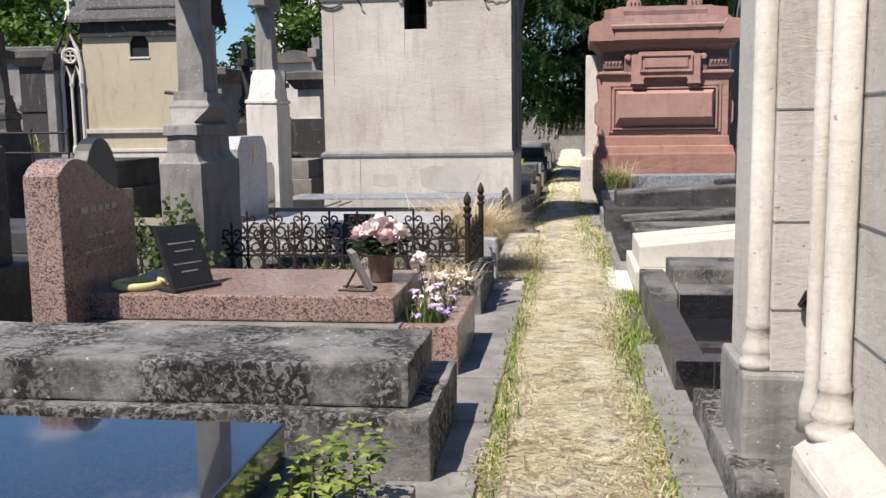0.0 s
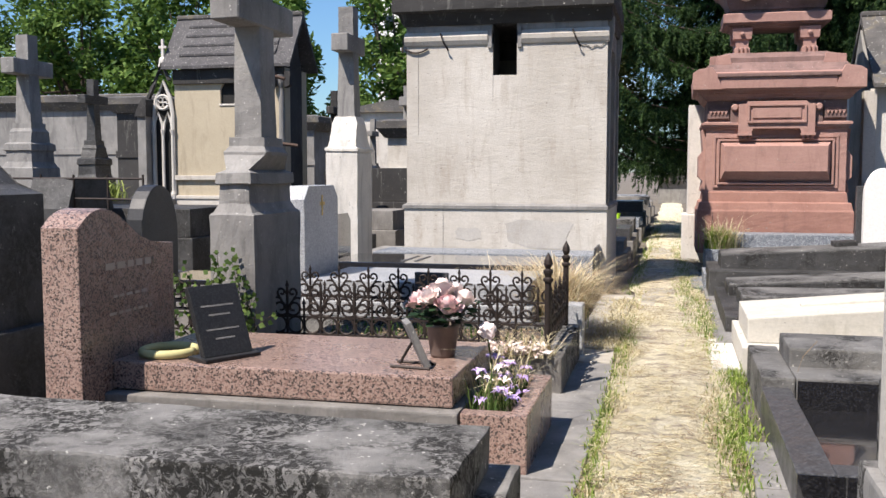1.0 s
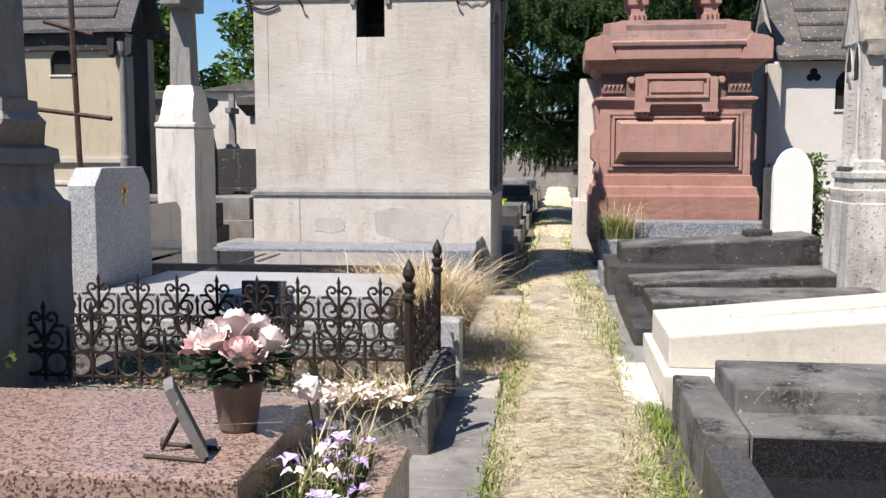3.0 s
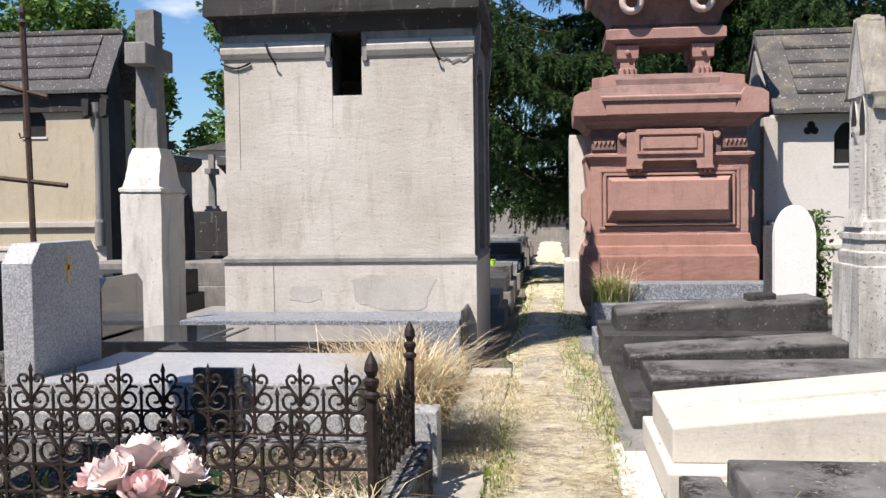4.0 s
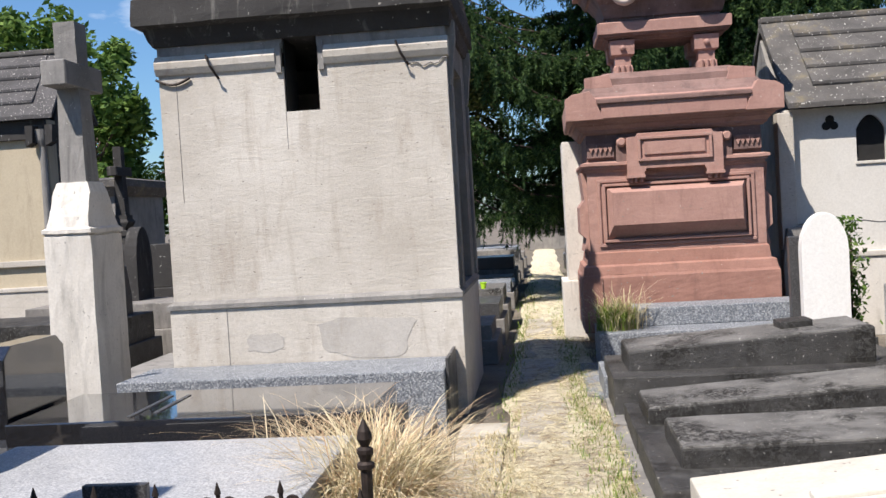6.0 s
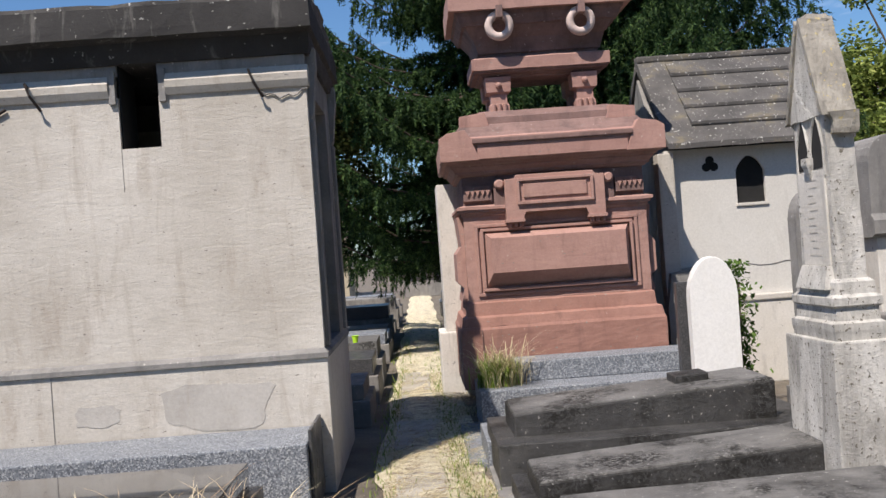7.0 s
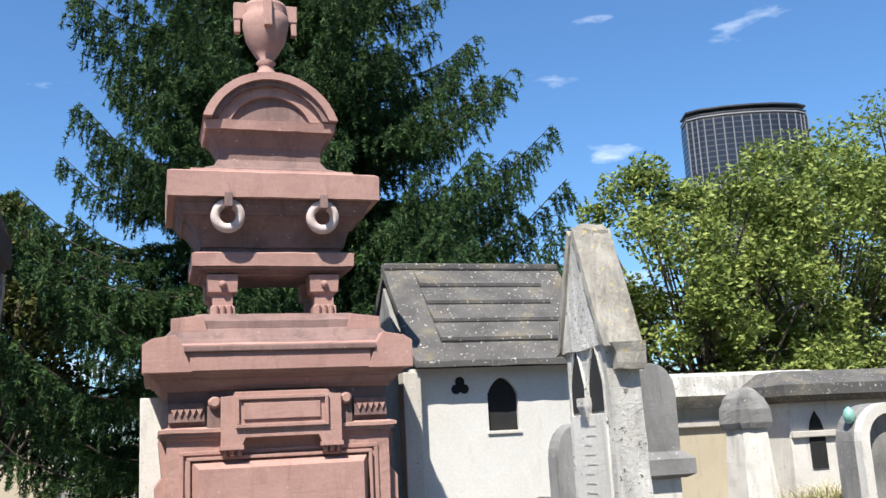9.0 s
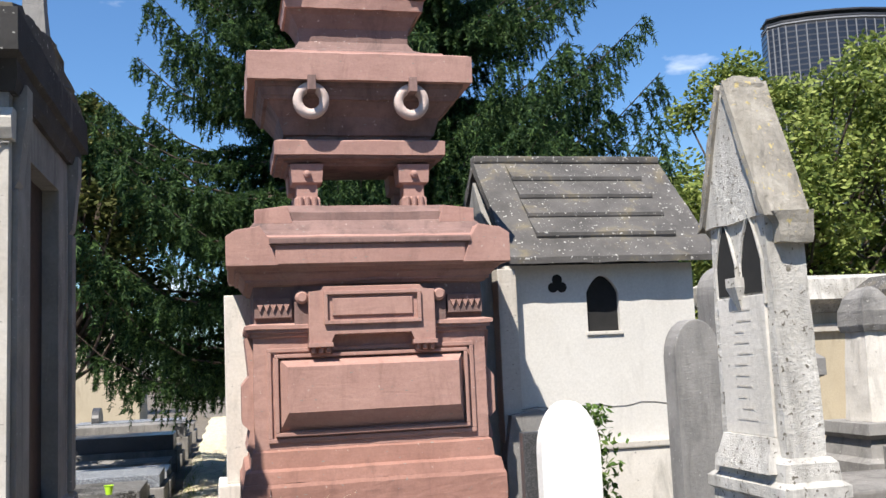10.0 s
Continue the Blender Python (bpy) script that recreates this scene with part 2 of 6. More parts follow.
STRAW_R = leafy("ochre_dry_grass", (0.38, 0.25, 0.15), (0.60, 0.48, 0.31), (0.76, 0.67, 0.48))
GREEN = leafy("green_grass", (0.10, 0.17, 0.03), (0.20, 0.28, 0.05), (0.34, 0.40, 0.10))
DEEP_LEAF = leafy("dark_artificial_leaves", (0.008, 0.022, 0.012), (0.018, 0.045, 0.022), (0.04, 0.08, 0.035))
OLIVE = leafy("olive_leaves", (0.03, 0.045, 0.012), (0.07, 0.085, 0.022), (0.14, 0.14, 0.045))
IVY = leafy("ivy_leaves", (0.03, 0.06, 0.015), (0.07, 0.12, 0.03), (0.14, 0.20, 0.05))

# path: straw over stony soil
m = Mat("straw_strewn_path", 0.95)
base = m.ramp(m.noise(6.5, 9, 0.75, (0.75, 1.2, 1)), [(0.34, (0.27, 0.225, 0.195)), (0.42, (0.46, 0.40, 0.31)), (0.48, (0.68, 0.61, 0.43)), (0.64, (0.82, 0.77, 0.60))])
worn_strip = m.mix(1.0, m.step(m.noise(1.4, 5, 0.6, (2.2, 0.5, 1)), 0.54, 0.70), m.step(m.noise(18, 7, 0.75, (0.7, 1.1, 1)), 0.46, 0.58), "MULTIPLY")
base = m.mix(worn_strip, base, (0.33, 0.275, 0.25))
base = m.mix(0.6, base, m.ramp(m.noise(60, 6, 0.8, (0.5, 1.0, 1)), [(0.33, (0.36, 0.33, 0.30)), (0.52, (1, 1, 1))]), "MULTIPLY")
PATHM = m.done(base, m.noise(50, 8, 0.8), 1.0, 0.03)
m = Mat("stony_ground", 0.95)
base = m.ramp(m.noise(1.5, 9, 0.7), [(0.3, (0.10, 0.085, 0.07)), (0.7, (0.23, 0.20, 0.155))])
base = m.mix(0.6, base, m.ramp(m.noise(40, 6, 0.8), [(0.3, (0.5, 0.5, 0.5)), (0.65, (1, 1, 1))]), "MULTIPLY")
GROUND = m.done(base, m.noise(40, 8, 0.8), 0.8, 0.02)


# ---- shaping ----
def thing(name, at, label, category, group="", kind=""):
    ob = new(name)
    ob.empty_display_size = 0.1
    ob.matrix_basis = Matrix.Translation(at)
    return tagged(ob, label, category, group, kind)


def part(name, bm, material, parent=None, label="", smooth=False):
    me = bpy.data.meshes.new(name)
    bmesh.ops.recalc_face_normals(bm, faces=bm.faces[:])
    bm.to_mesh(me)
    bm.free()
    me.materials.append(material)
    if smooth:
        me.polygons.foreach_set("use_smooth", [True] * len(me.polygons))
    ob = new(name, me)
    if parent:
        ob.parent = parent
        ob.matrix_parent_inverse = parent.matrix_basis.inverted()
    return tagged(ob, label) if label else ob


def raw(name, verts, faces, material, parent=None, label=""):
    me = bpy.data.meshes.new(name)
    me.from_pydata(verts, [], faces)
    me.materials.append(material)
    ob = new(name, me)
    if parent:
        ob.parent = parent
        ob.matrix_parent_inverse = parent.matrix_basis.inverted()
    return tagged(ob, label) if label else ob


def loft(bm, levels):
    """Rectangles (z, x0, x1, y0, y1) stacked into one closed body."""
    rings = [[bm.verts.new(p) for p in ((x0, y0, z), (x1, y0, z), (x1, y1, z), (x0, y1, z))] for z, x0, x1, y0, y1 in levels]
    for a, b in zip(rings, rings[1:]):
        for i in range(4):
            bm.faces.new((a[i], a[(i + 1) % 4], b[(i + 1) % 4], b[i]))
    bm.faces.new(rings[0][::-1])
    bm.faces.new(rings[-1])
    return bm


def centred(bm, cx, cy, levels, k=1.0):
    """Levels of (z, half width in x, half depth in y)."""
    return loft(bm, [(z, cx - a, cx + a, cy - b, cy + b) for z, a, b in levels])


def block(x0, x1, y0, y1, z0, z1, bevel=0.012, rise=0.0, bm=None):
    """A stone block with softened edges; rise lifts its top along x."""
    own = bm is None
    b2 = bmesh.new()
    vs = [b2.verts.new(p) for p in ((x0, y0, z0), (x1, y0, z0), (x1, y1, z0), (x0, y1, z0), (x0, y0, z1), (x1, y0, z1 + rise), (x1, y1, z1 + rise), (x0, y1, z1))]
    for f in ((3, 2, 1, 0), (4, 5, 6, 7), (0, 1, 5, 4), (1, 2, 6, 5), (2, 3, 7, 6), (3, 0, 4, 7)):
        b2.faces.new([vs[i] for i in f])
    if bevel:
        bmesh.ops.bevel(b2, geom=b2.edges[:], offset=bevel, segments=2, affect="EDGES", profile=0.6)
    if own:
        return b2
    me = bpy.data.meshes.new("tmp")
    b2.to_mesh(me)
    b2.free()
    bm.from_mesh(me)
    bpy.data.meshes.remove(me)
    return bm


def worn(bm, amp, seed=0.0, longer=0.22, cuts=9, freq=6.0):
    """Roughen a body: cut its long edges and push the points about."""
    bmesh.ops.subdivide_edges(bm, edges=[e for e in bm.edges if e.calc_length() > longer], cuts=cuts, use_grid_fill=True)
    for v in bm.verts:
        p = v.co * freq + Vector((seed, seed * 0.7, 0))
        v.co += amp * (noise.noise_vector(p) + 0.7 * noise.noise_vector(p * 3.1))
    return bm


def prism(outline, axis, d0, d1, bevel=0.0, bm=None):
    """An outline of (u, v) pushed from d0 to d1 along x or y; v is the height."""
    b2 = bmesh.new()
    at = (lambda u, v, d: (d, u, v)) if axis == "x" else (lambda u, v, d: (u, d, v)) if axis == "y" else (lambda u, v, d: (u, v, d))
    a = [b2.verts.new(at(u, v, d0)) for u, v in outline]
    b = [b2.verts.new(at(u, v, d1)) for u, v in outline]
    n = len(a)
    for i in range(n):
        b2.faces.new((a[i], a[(i + 1) % n], b[(i + 1) % n], b[i]))
    fa, fb = b2.faces.new(a[::-1]), b2.faces.new(b)
    if bevel:
        bmesh.ops.bevel(b2, geom=list({e for f in (fa, fb) for e in f.edges}), offset=bevel, segments=2, affect="EDGES", profile=0.6)
    if bm is None:
        return b2
    me = bpy.data.meshes.new("tmp")
    b2.to_mesh(me)
    b2.free()
    bm.from_mesh(me)
    bpy.data.meshes.remove(me)
    return bm


def lathe(cx, cy, profile, sides=20, bm=None):
    """A turned body from (radius, z)."""
    bm = bm or bmesh.new()
    rings = [[bm.verts.new((cx + r * math.cos(2 * math.pi * i / sides), cy + r * math.sin(2 * math.pi * i / sides), z)) for i in range(sides)] for r, z in profile]
    for a, b in zip(rings, rings[1:]):
        for i in range(sides):
            bm.faces.new((a[i], a[(i + 1) % sides], b[(i + 1) % sides], b[i]))
    bm.faces.new(rings[0][::-1])
    bm.faces.new(rings[-1])
    return bm


def tube(bm, pts, r, sides=5, r1=None):
    """A round bar along points; it may taper to r1."""
    pts = [Vector(p) for p in pts]
    rings = []
    for i, p in enumerate(pts):
        d = (pts[min(i + 1, len(pts) - 1)] - pts[max(i - 1, 0)]).normalized()
        up = Vector((0, 0, 1)) if abs(d.z) < 0.9 else Vector((1, 0, 0))
        u = d.cross(up).normalized()
        v = d.cross(u)
        rr = r + ((r1 if r1 is not None else r) - r) * i / max(1, len(pts) - 1)
        rings.append([bm.verts.new(p + rr * (math.cos(2 * math.pi * k / sides) * u + math.sin(2 * math.pi * k / sides) * v)) for k in range(sides)])
    for a, b in zip(rings, rings[1:]):
        for i in range(sides):
            bm.faces.new((a[i], a[(i + 1) % sides], b[(i + 1) % sides], b[i]))
    bm.faces.new(rings[0][::-1])
    bm.faces.new(rings[-1])
    return bm


def blades(spots, seed, tall, wide, lean=0.6):
    """Grass blades, each a bent strip of two faces, at (x, y, z, height factor)."""
    rng = random.Random(seed)
    vs, fs = [], []
    for x, y, z, k in spots:
        a, h = rng.uniform(0, 6.283), tall * k * rng.uniform(0.5, 1.2)
        w = wide * rng.uniform(0.6, 1.3)
        dx, dy = math.cos(a), math.sin(a)
        l1 = h * lean * rng.uniform(0.2, 1.0)
        i = len(vs)
        vs += [(x - dy * w, y + dx * w, z), (x + dy * w, y - dx * w, z),
               (x + dx * l1 * 0.35 - dy * w * 0.7, y + dy * l1 * 0.35 + dx * w * 0.7, z + h * 0.6), (x + dx * l1 * 0.35 + dy * w * 0.7, y + dy * l1 * 0.35 - dx * w * 0.7, z + h * 0.6),
               (x + dx * l1, y + dy * l1, z + h * (1 - min(0.7, 0.3 * lean) * rng.random()))]
        fs += [(i, i + 1, i + 3, i + 2), (i + 2, i + 3, i + 4)]
    return vs, fs


def bars(parent, x, y, z, w, rows, step, material, axis="x", h=0.022):
    """Unreadable lettering as thin raised bars on an upright face."""
    rng = random.Random(int(abs(x * 91 + y * 37 + z * 13) * 10))
    for r in range(rows):
        u = -w / 2 * rng.uniform(0.7, 1.0)
        end = -u
        while u < end:
            d = rng.uniform(0.04, 0.14) * min(1, w)
            zz = z - r * step
            if axis == "x":
                b = block(x, x + 0.003, y + u, y + min(u + d, end), zz, zz + h, 0)
            else:
                b = block(x + u, x + min(u + d, end), y - 0.003, y, zz, zz + h, 0)
            part("lettering_bar", b, material, parent)
            u += d + 0.025


def rough_slab(x0, x1, y0, y1, z0, z1, amp, seed, cut=0.06, rise=0.0):
    """A weather-worn slab: a fine grid pushed about by noise."""
    bm = block(x0, x1, y0, y1, z0, z1, 0.015, rise)
    bmesh.ops.subdivide_edges(bm, edges=[e for e in bm.edges if e.calc_length() > 0.3], cuts=14, use_grid_fill=True)
    for v in bm.verts:
        p = Vector((v.co.x * 3 + seed, v.co.y * 3, v.co.z * 3))
        v.co += amp * Vector((noise.noise(p), noise.noise(p + Vector((9, 0, 0))), noise.noise(p * 2.2 + Vector((0, 7, 0)))))
    return bm


# ---- ground ----
def ground():
    bm = bmesh.new()
    for x, y in ((-1500, -1500), (1500, -1500), (1500, 1500), (-1500, 1500)):
        bm.verts.new((x, y, -0.03))
    bm.faces.new(bm.verts[:])
    tagged(part("ground", bm, GROUND), "dry stony cemetery ground between the graves", "ground", kind="structure")
    bm = bmesh.new()
    nx, ny = 14, 260
    rows = []
    for j in range(ny + 1):
        y = -4 + j * 0.28
        l, r = -0.45 + 0.03 * math.sin(y * 1.7), 0.40 + 0.03 * math.sin(y * 1.3 + 1)
        if y > 13:
            l, r = l - 0.06, r - 0.06
        rows.append([bm.verts.new((l + (r - l) * i / nx, y, -0.012 + 0.025 * noise.noise((i * 0.3, y * 1.2, 0)) + 0.03 * math.sin(math.pi * i / nx))) for i in range(nx + 1)])
    for a, b in zip(rows, rows[1:]):
        for i in range(nx):
            bm.faces.new((a[i], a[i + 1], b[i + 1], b[i]))
    tagged(part("path", bm, PATHM, smooth=True), "narrow earth path strewn with dry yellow straw", "path", kind="structure")


ground()


def blocky_kerb(name, label, x0, x1, y0, y1, z1, n, mat, seed, rng_z=0.012):
    """A row of flat stones along y."""
    t = thing(name, ((x0 + x1) / 2, (y0 + y1) / 2, 0), label, "paving", kind="structure")
    rng = random.Random(seed)
    y = y0
    step = (y1 - y0) / n
    for i in range(n):
        e = y + step * rng.uniform(0.85, 1.15) if i < n - 1 else y1
        d = rng.uniform(-0.02, 0.02)
        part("paving_stone", block(x0 + d, x1 + d, y + 0.006, e - 0.006, -0.05, z1 + rng.uniform(-rng_z, rng_z), 0.01), mat, t)
        y = e
    return t


blocky_kerb("pavement_west", "worn grey stone slabs edging the path", -0.78, -0.42, 2.2, 8.4, 0.02, 9, PAVE, 3)
blocky_kerb("pavement_west_far", "pale worn slabs edging the path", -0.80, -0.44, 8.45, 12.4, 0.012, 7, PALE_PAVE, 9)
blocky_kerb("pavement_east", "worn grey stone slabs edging the path", 0.36, 0.56, 3.2, 6.4, 0.02, 4, PAVE, 5)
blocky_kerb("pavement_east_far", "flat grey slabs beside dark tombs", 0.36, 0.60, 9.4, 13.2, 0.02, 5, PAVE, 7)
t = thing("pavement_white", (0.4, 8.95, 0), "pale flat stone slab beside the path", "paving", kind="structure")
part("paving_stone", block(0.28, 0.48, 8.36, 9.6, -0.05, 0.022, 0.008), LIME_WHITE, t)
t = thing("pavement_cross", (0.0, 14.0, 0), "pale worn stones set across the path", "paving", kind="structure")
for x0, x1, y0, y1 in ((-0.35, 0.02, 11.6, 13.2), (-0.4, 0.02, 14.2, 15.6), (0.22, 0.5, 13.4, 15.2), (-0.38, 0.0, 15.8, 17.4), (-0.4, -0.02, 17.7, 19.6)):
    part("paving_stone", rough_slab(x0, x1, y0, y1, -0.05, 0.018, 0.012, y0), PALE_PAVE if x0 < 0.2 else BLUE_G, t)


# ---- graves west of the path ----
def reflecting_tomb():
    t = thing("granite_tomb", (-2, 2.6, 0), "polished black granite tomb slab reflecting the sky", "tomb")
    part("base", block(-3.2, -0.93, 1.4, 3.5, -0.03, 0.30, 0.01), DGREY_G, t)
    part("slab", block(-3.15, -0.98, 1.5, 3.37, 0.30, 0.45, 0.008), BLACK_G, t)
    b = thing("planting_bed", (-0.8, 3.0, 0), "small bed with leafy green plants in a stone kerb", "flower bed")
    part("kerb", block(-0.92, -0.58, 2.2, 3.6, -0.03, 0.16, 0.012), CONC, b)
    rng = random.Random(4)
    vs, fs = [], []
    for k in range(520):
        x, y = rng.uniform(-0.95, -0.66), rng.uniform(2.4, 3.55)
        h = 0.2 + 0.2 * (1 - abs(x + 0.8) * 4) * rng.random() + (0.06 if y > 3.1 else -0.02)
        s = rng.uniform(0.015, 0.04) * (1 if y > 3.1 else 0.6)
        a = rng.uniform(0, 6.28)
        tx, ty, tz = math.cos(a) * s, math.sin(a) * s, rng.uniform(-0.5, 0.3) * s
        i = len(vs)
        vs += [(x, y, h), (x + tx * .8 - ty * .6, y + ty * .8 + tx * .6, h + tz * .5 + .006), (x + tx * 1.8, y + ty * 1.8, h + tz), (x + tx * .8 + ty * .6, y + ty * .8 - tx * .6, h + tz * .5 + .006)]
        fs.append((i, i + 1, i + 2, i + 3))
    raw("foliage", vs, fs, LEAF_L, b, "bright green leaves")
    for k in range(22):
        x, y = rng.uniform(-0.9, -0.7), rng.uniform(2.5, 3.5)
        part("stem", tube(bmesh.new(), [(x, y, 0.1), (x + rng.uniform(-.04, .04), y, 0.33)], 0.004, 4), IVY, b)


reflecting_tomb()


def mossy_tomb():
    t = thing("stone_tomb", (-1.8, 4.4, 0), "large weathered grey stone tomb with black moss", "tomb")
    part("base", rough_slab(-3.6, -0.59, 4.0, 4.92, -0.03, 0.28, 0.012, 2), MOSSY, t)
    part("slab", rough_slab(-3.5, -0.69, 4.1, 4.80, 0.28, 0.465, 0.014, 5), MOSSY, t)


mossy_tomb()


def pink_tomb():
    t = thing("granite_tomb", (-1.9, 6.0, 0), "pink speckled granite tomb with an engraved headstone", "tomb")
    part("base", block(-3.1, -0.99, 5.55, 6.75, -0.03, 0.30, 0.01), CONC, t, "pale concrete base")
    part("slab", block(-2.86, -1.03, 5.63, 6.62, 0.305, 0.455, 0.012), PINK, t)
    top = [(5.36, 1.16)]
    for i in range(1, 19):
        u = i / 18
        top.append((5.36 + 0.92 * u, 1.16 + 0.10 * math.sin(math.pi * min(1, u * 1.5)) * (1 - u) * 1.6 - 0.13 * u * u * (3 - 2 * u)))
    hs = part("headstone", prism([(5.36, 0.1), *top, (6.28, 0.1)], "x", -3.06, -2.85, 0.01), PINK, t)
    bars(hs, -2.85, 5.82, 0.93, 0.62, 1, 0.1, LETTER, "x", 0.035)
    bars(hs, -2.85, 5.82, 0.78, 0.45, 2, 0.09, LETTER, "x", 0.014)
    # open planter at the foot
    for x0, x1, y0, y1 in ((-0.98, -0.66, 5.56, 5.65), (-0.75, -0.66, 5.65, 6.42), (-0.98, -0.66, 6.42, 6.51)):
        part("planter_wall", block(x0, x1, y0, y1, -0.03, 0.305, 0.01), PINK, t)
    part("soil", block(-0.985, -0.75, 5.66, 6.41, 0.0, 0.25, 0), SOIL, t)
    rng = random.Random(11)
    f = thing("flowers", (-0.85, 5.8, 0.25), "lilac and white flowers growing in a granite planter", "flowers")
    for k in range(26):
        x, y = rng.uniform(-0.97, -0.74), rng.uniform(5.68, 6.3)
        z = 0.31 + rng.uniform(0, 0.13)
        bm = bmesh.new()
        for p in range(6):
            a = p * 1.047 + rng.random()
            c = [(x, y, z), (x + 0.03 * math.cos(a - .4), y + 0.03 * math.sin(a - .4), z + 0.015), (x + 0.045 * math.cos(a), y + 0.045 * math.sin(a), z + 0.004 + rng.uniform(-.02, .02)), (x + 0.03 * math.cos(a + .4), y + 0.03 * math.sin(a + .4), z + 0.015)]
            bm.faces.new([bm.verts.new(q) for q in c])
        part("blossom", bm, LILAC if k % 3 else ROSE_W, f)
    v, q = blades([(rng.uniform(-0.98, -0.77), rng.uniform(5.68, 6.38), 0.24, rng.uniform(.5, 1.4)) for _ in range(260)], 3, 0.17, 0.004, 0.9)
    raw("leaves", v, q, IVY, f)
    v, q = blades([(rng.uniform(-0.98, -0.77), rng.uniform(5.9, 6.4), 0.24, rng.uniform(.6, 1.6)) for _ in range(130)], 5, 0.27, 0.003, 1.5)
    raw("straw", v, q, STRAW, f, "dry straw-coloured stems")


pink_tomb()


def plaque():
    """A dark granite tablet leaning on its stand."""
    t = thing("memorial_plaque", (-2.35, 6.15, 0.455), "tilted dark granite memorial plaque with lettering on a tomb slab", "plaque")
    bm = block(-0.15, 0.15, -0.018, 0.018, 0, 0.39, 0.005)
    m = Matrix.Translation((-2.29, 5.82, 0.47)) @ Matrix.Rotation(radians(60), 4, "Z") @ Matrix.Rotation(radians(-23), 4, "X")
    bm.transform(m)
    tab = part("tablet", bm, HONED, t)
    for r, w in ((0.27, 0.2), (0.22, 0.13), (0.14, 0.2), (0.09, 0.12)):
        bm = block(-w / 2, w / 2, -0.0195, -0.0185, r, r + 0.009, 0)
        bm.transform(m)
        part("lettering_bar", bm, LIME_GREY, tab)
    bm = block(-0.17, 0.17, -0.06, 0.11, 0, 0.02, 0.004)
    bm.transform(Matrix.Translation((-2.29, 5.82, 0.457)) @ Matrix.Rotation(radians(60), 4, "Z"))
    part("stand", bm, HONED, t)
    r = thing("foam_ring", (-2.6, 5.95, 0.455), "pale yellow foam wreath ring lying on the slab", "wreath")
    bm = bmesh.new()
    tube(bm, [(-2.64 + 0.14 * math.cos(a * 0.2618), 5.84 + 0.14 * math.sin(a * 0.2618), 0.48) for a in range(25)], 0.024, 8)
    part("ring", bm, YTUBE, r, smooth=True)
    # open book tablet beside the roses
    t = thing("memorial_plaque", (-1.32, 5.9, 0.455), "small grey stone plaque leaning on a metal stand", "plaque")
    bm = block(-0.08, 0.08, -0.016, 0.016, 0, 0.25, 0.004)
    bm.transform(Matrix.Translation((-1.22, 5.86, 0.462)) @ Matrix.Rotation(radians(114), 4, "Z") @ Matrix.Rotation(radians(-24), 4, "X"))
    part("tablet", bm, LIME_GREY, t)
    bm = bmesh.new()
    tube(bm, [(-1.39, 5.80, 0.462), (-1.18, 5.77, 0.462)], 0.008)
    tube(bm, [(-1.39, 5.93, 0.462), (-1.18, 5.90, 0.462)], 0.008)
    tube(bm, [(-1.36, 5.87, 0.462), (-1.28, 5.86, 0.60)], 0.008)
    part("stand", bm, IRON, t)


plaque()


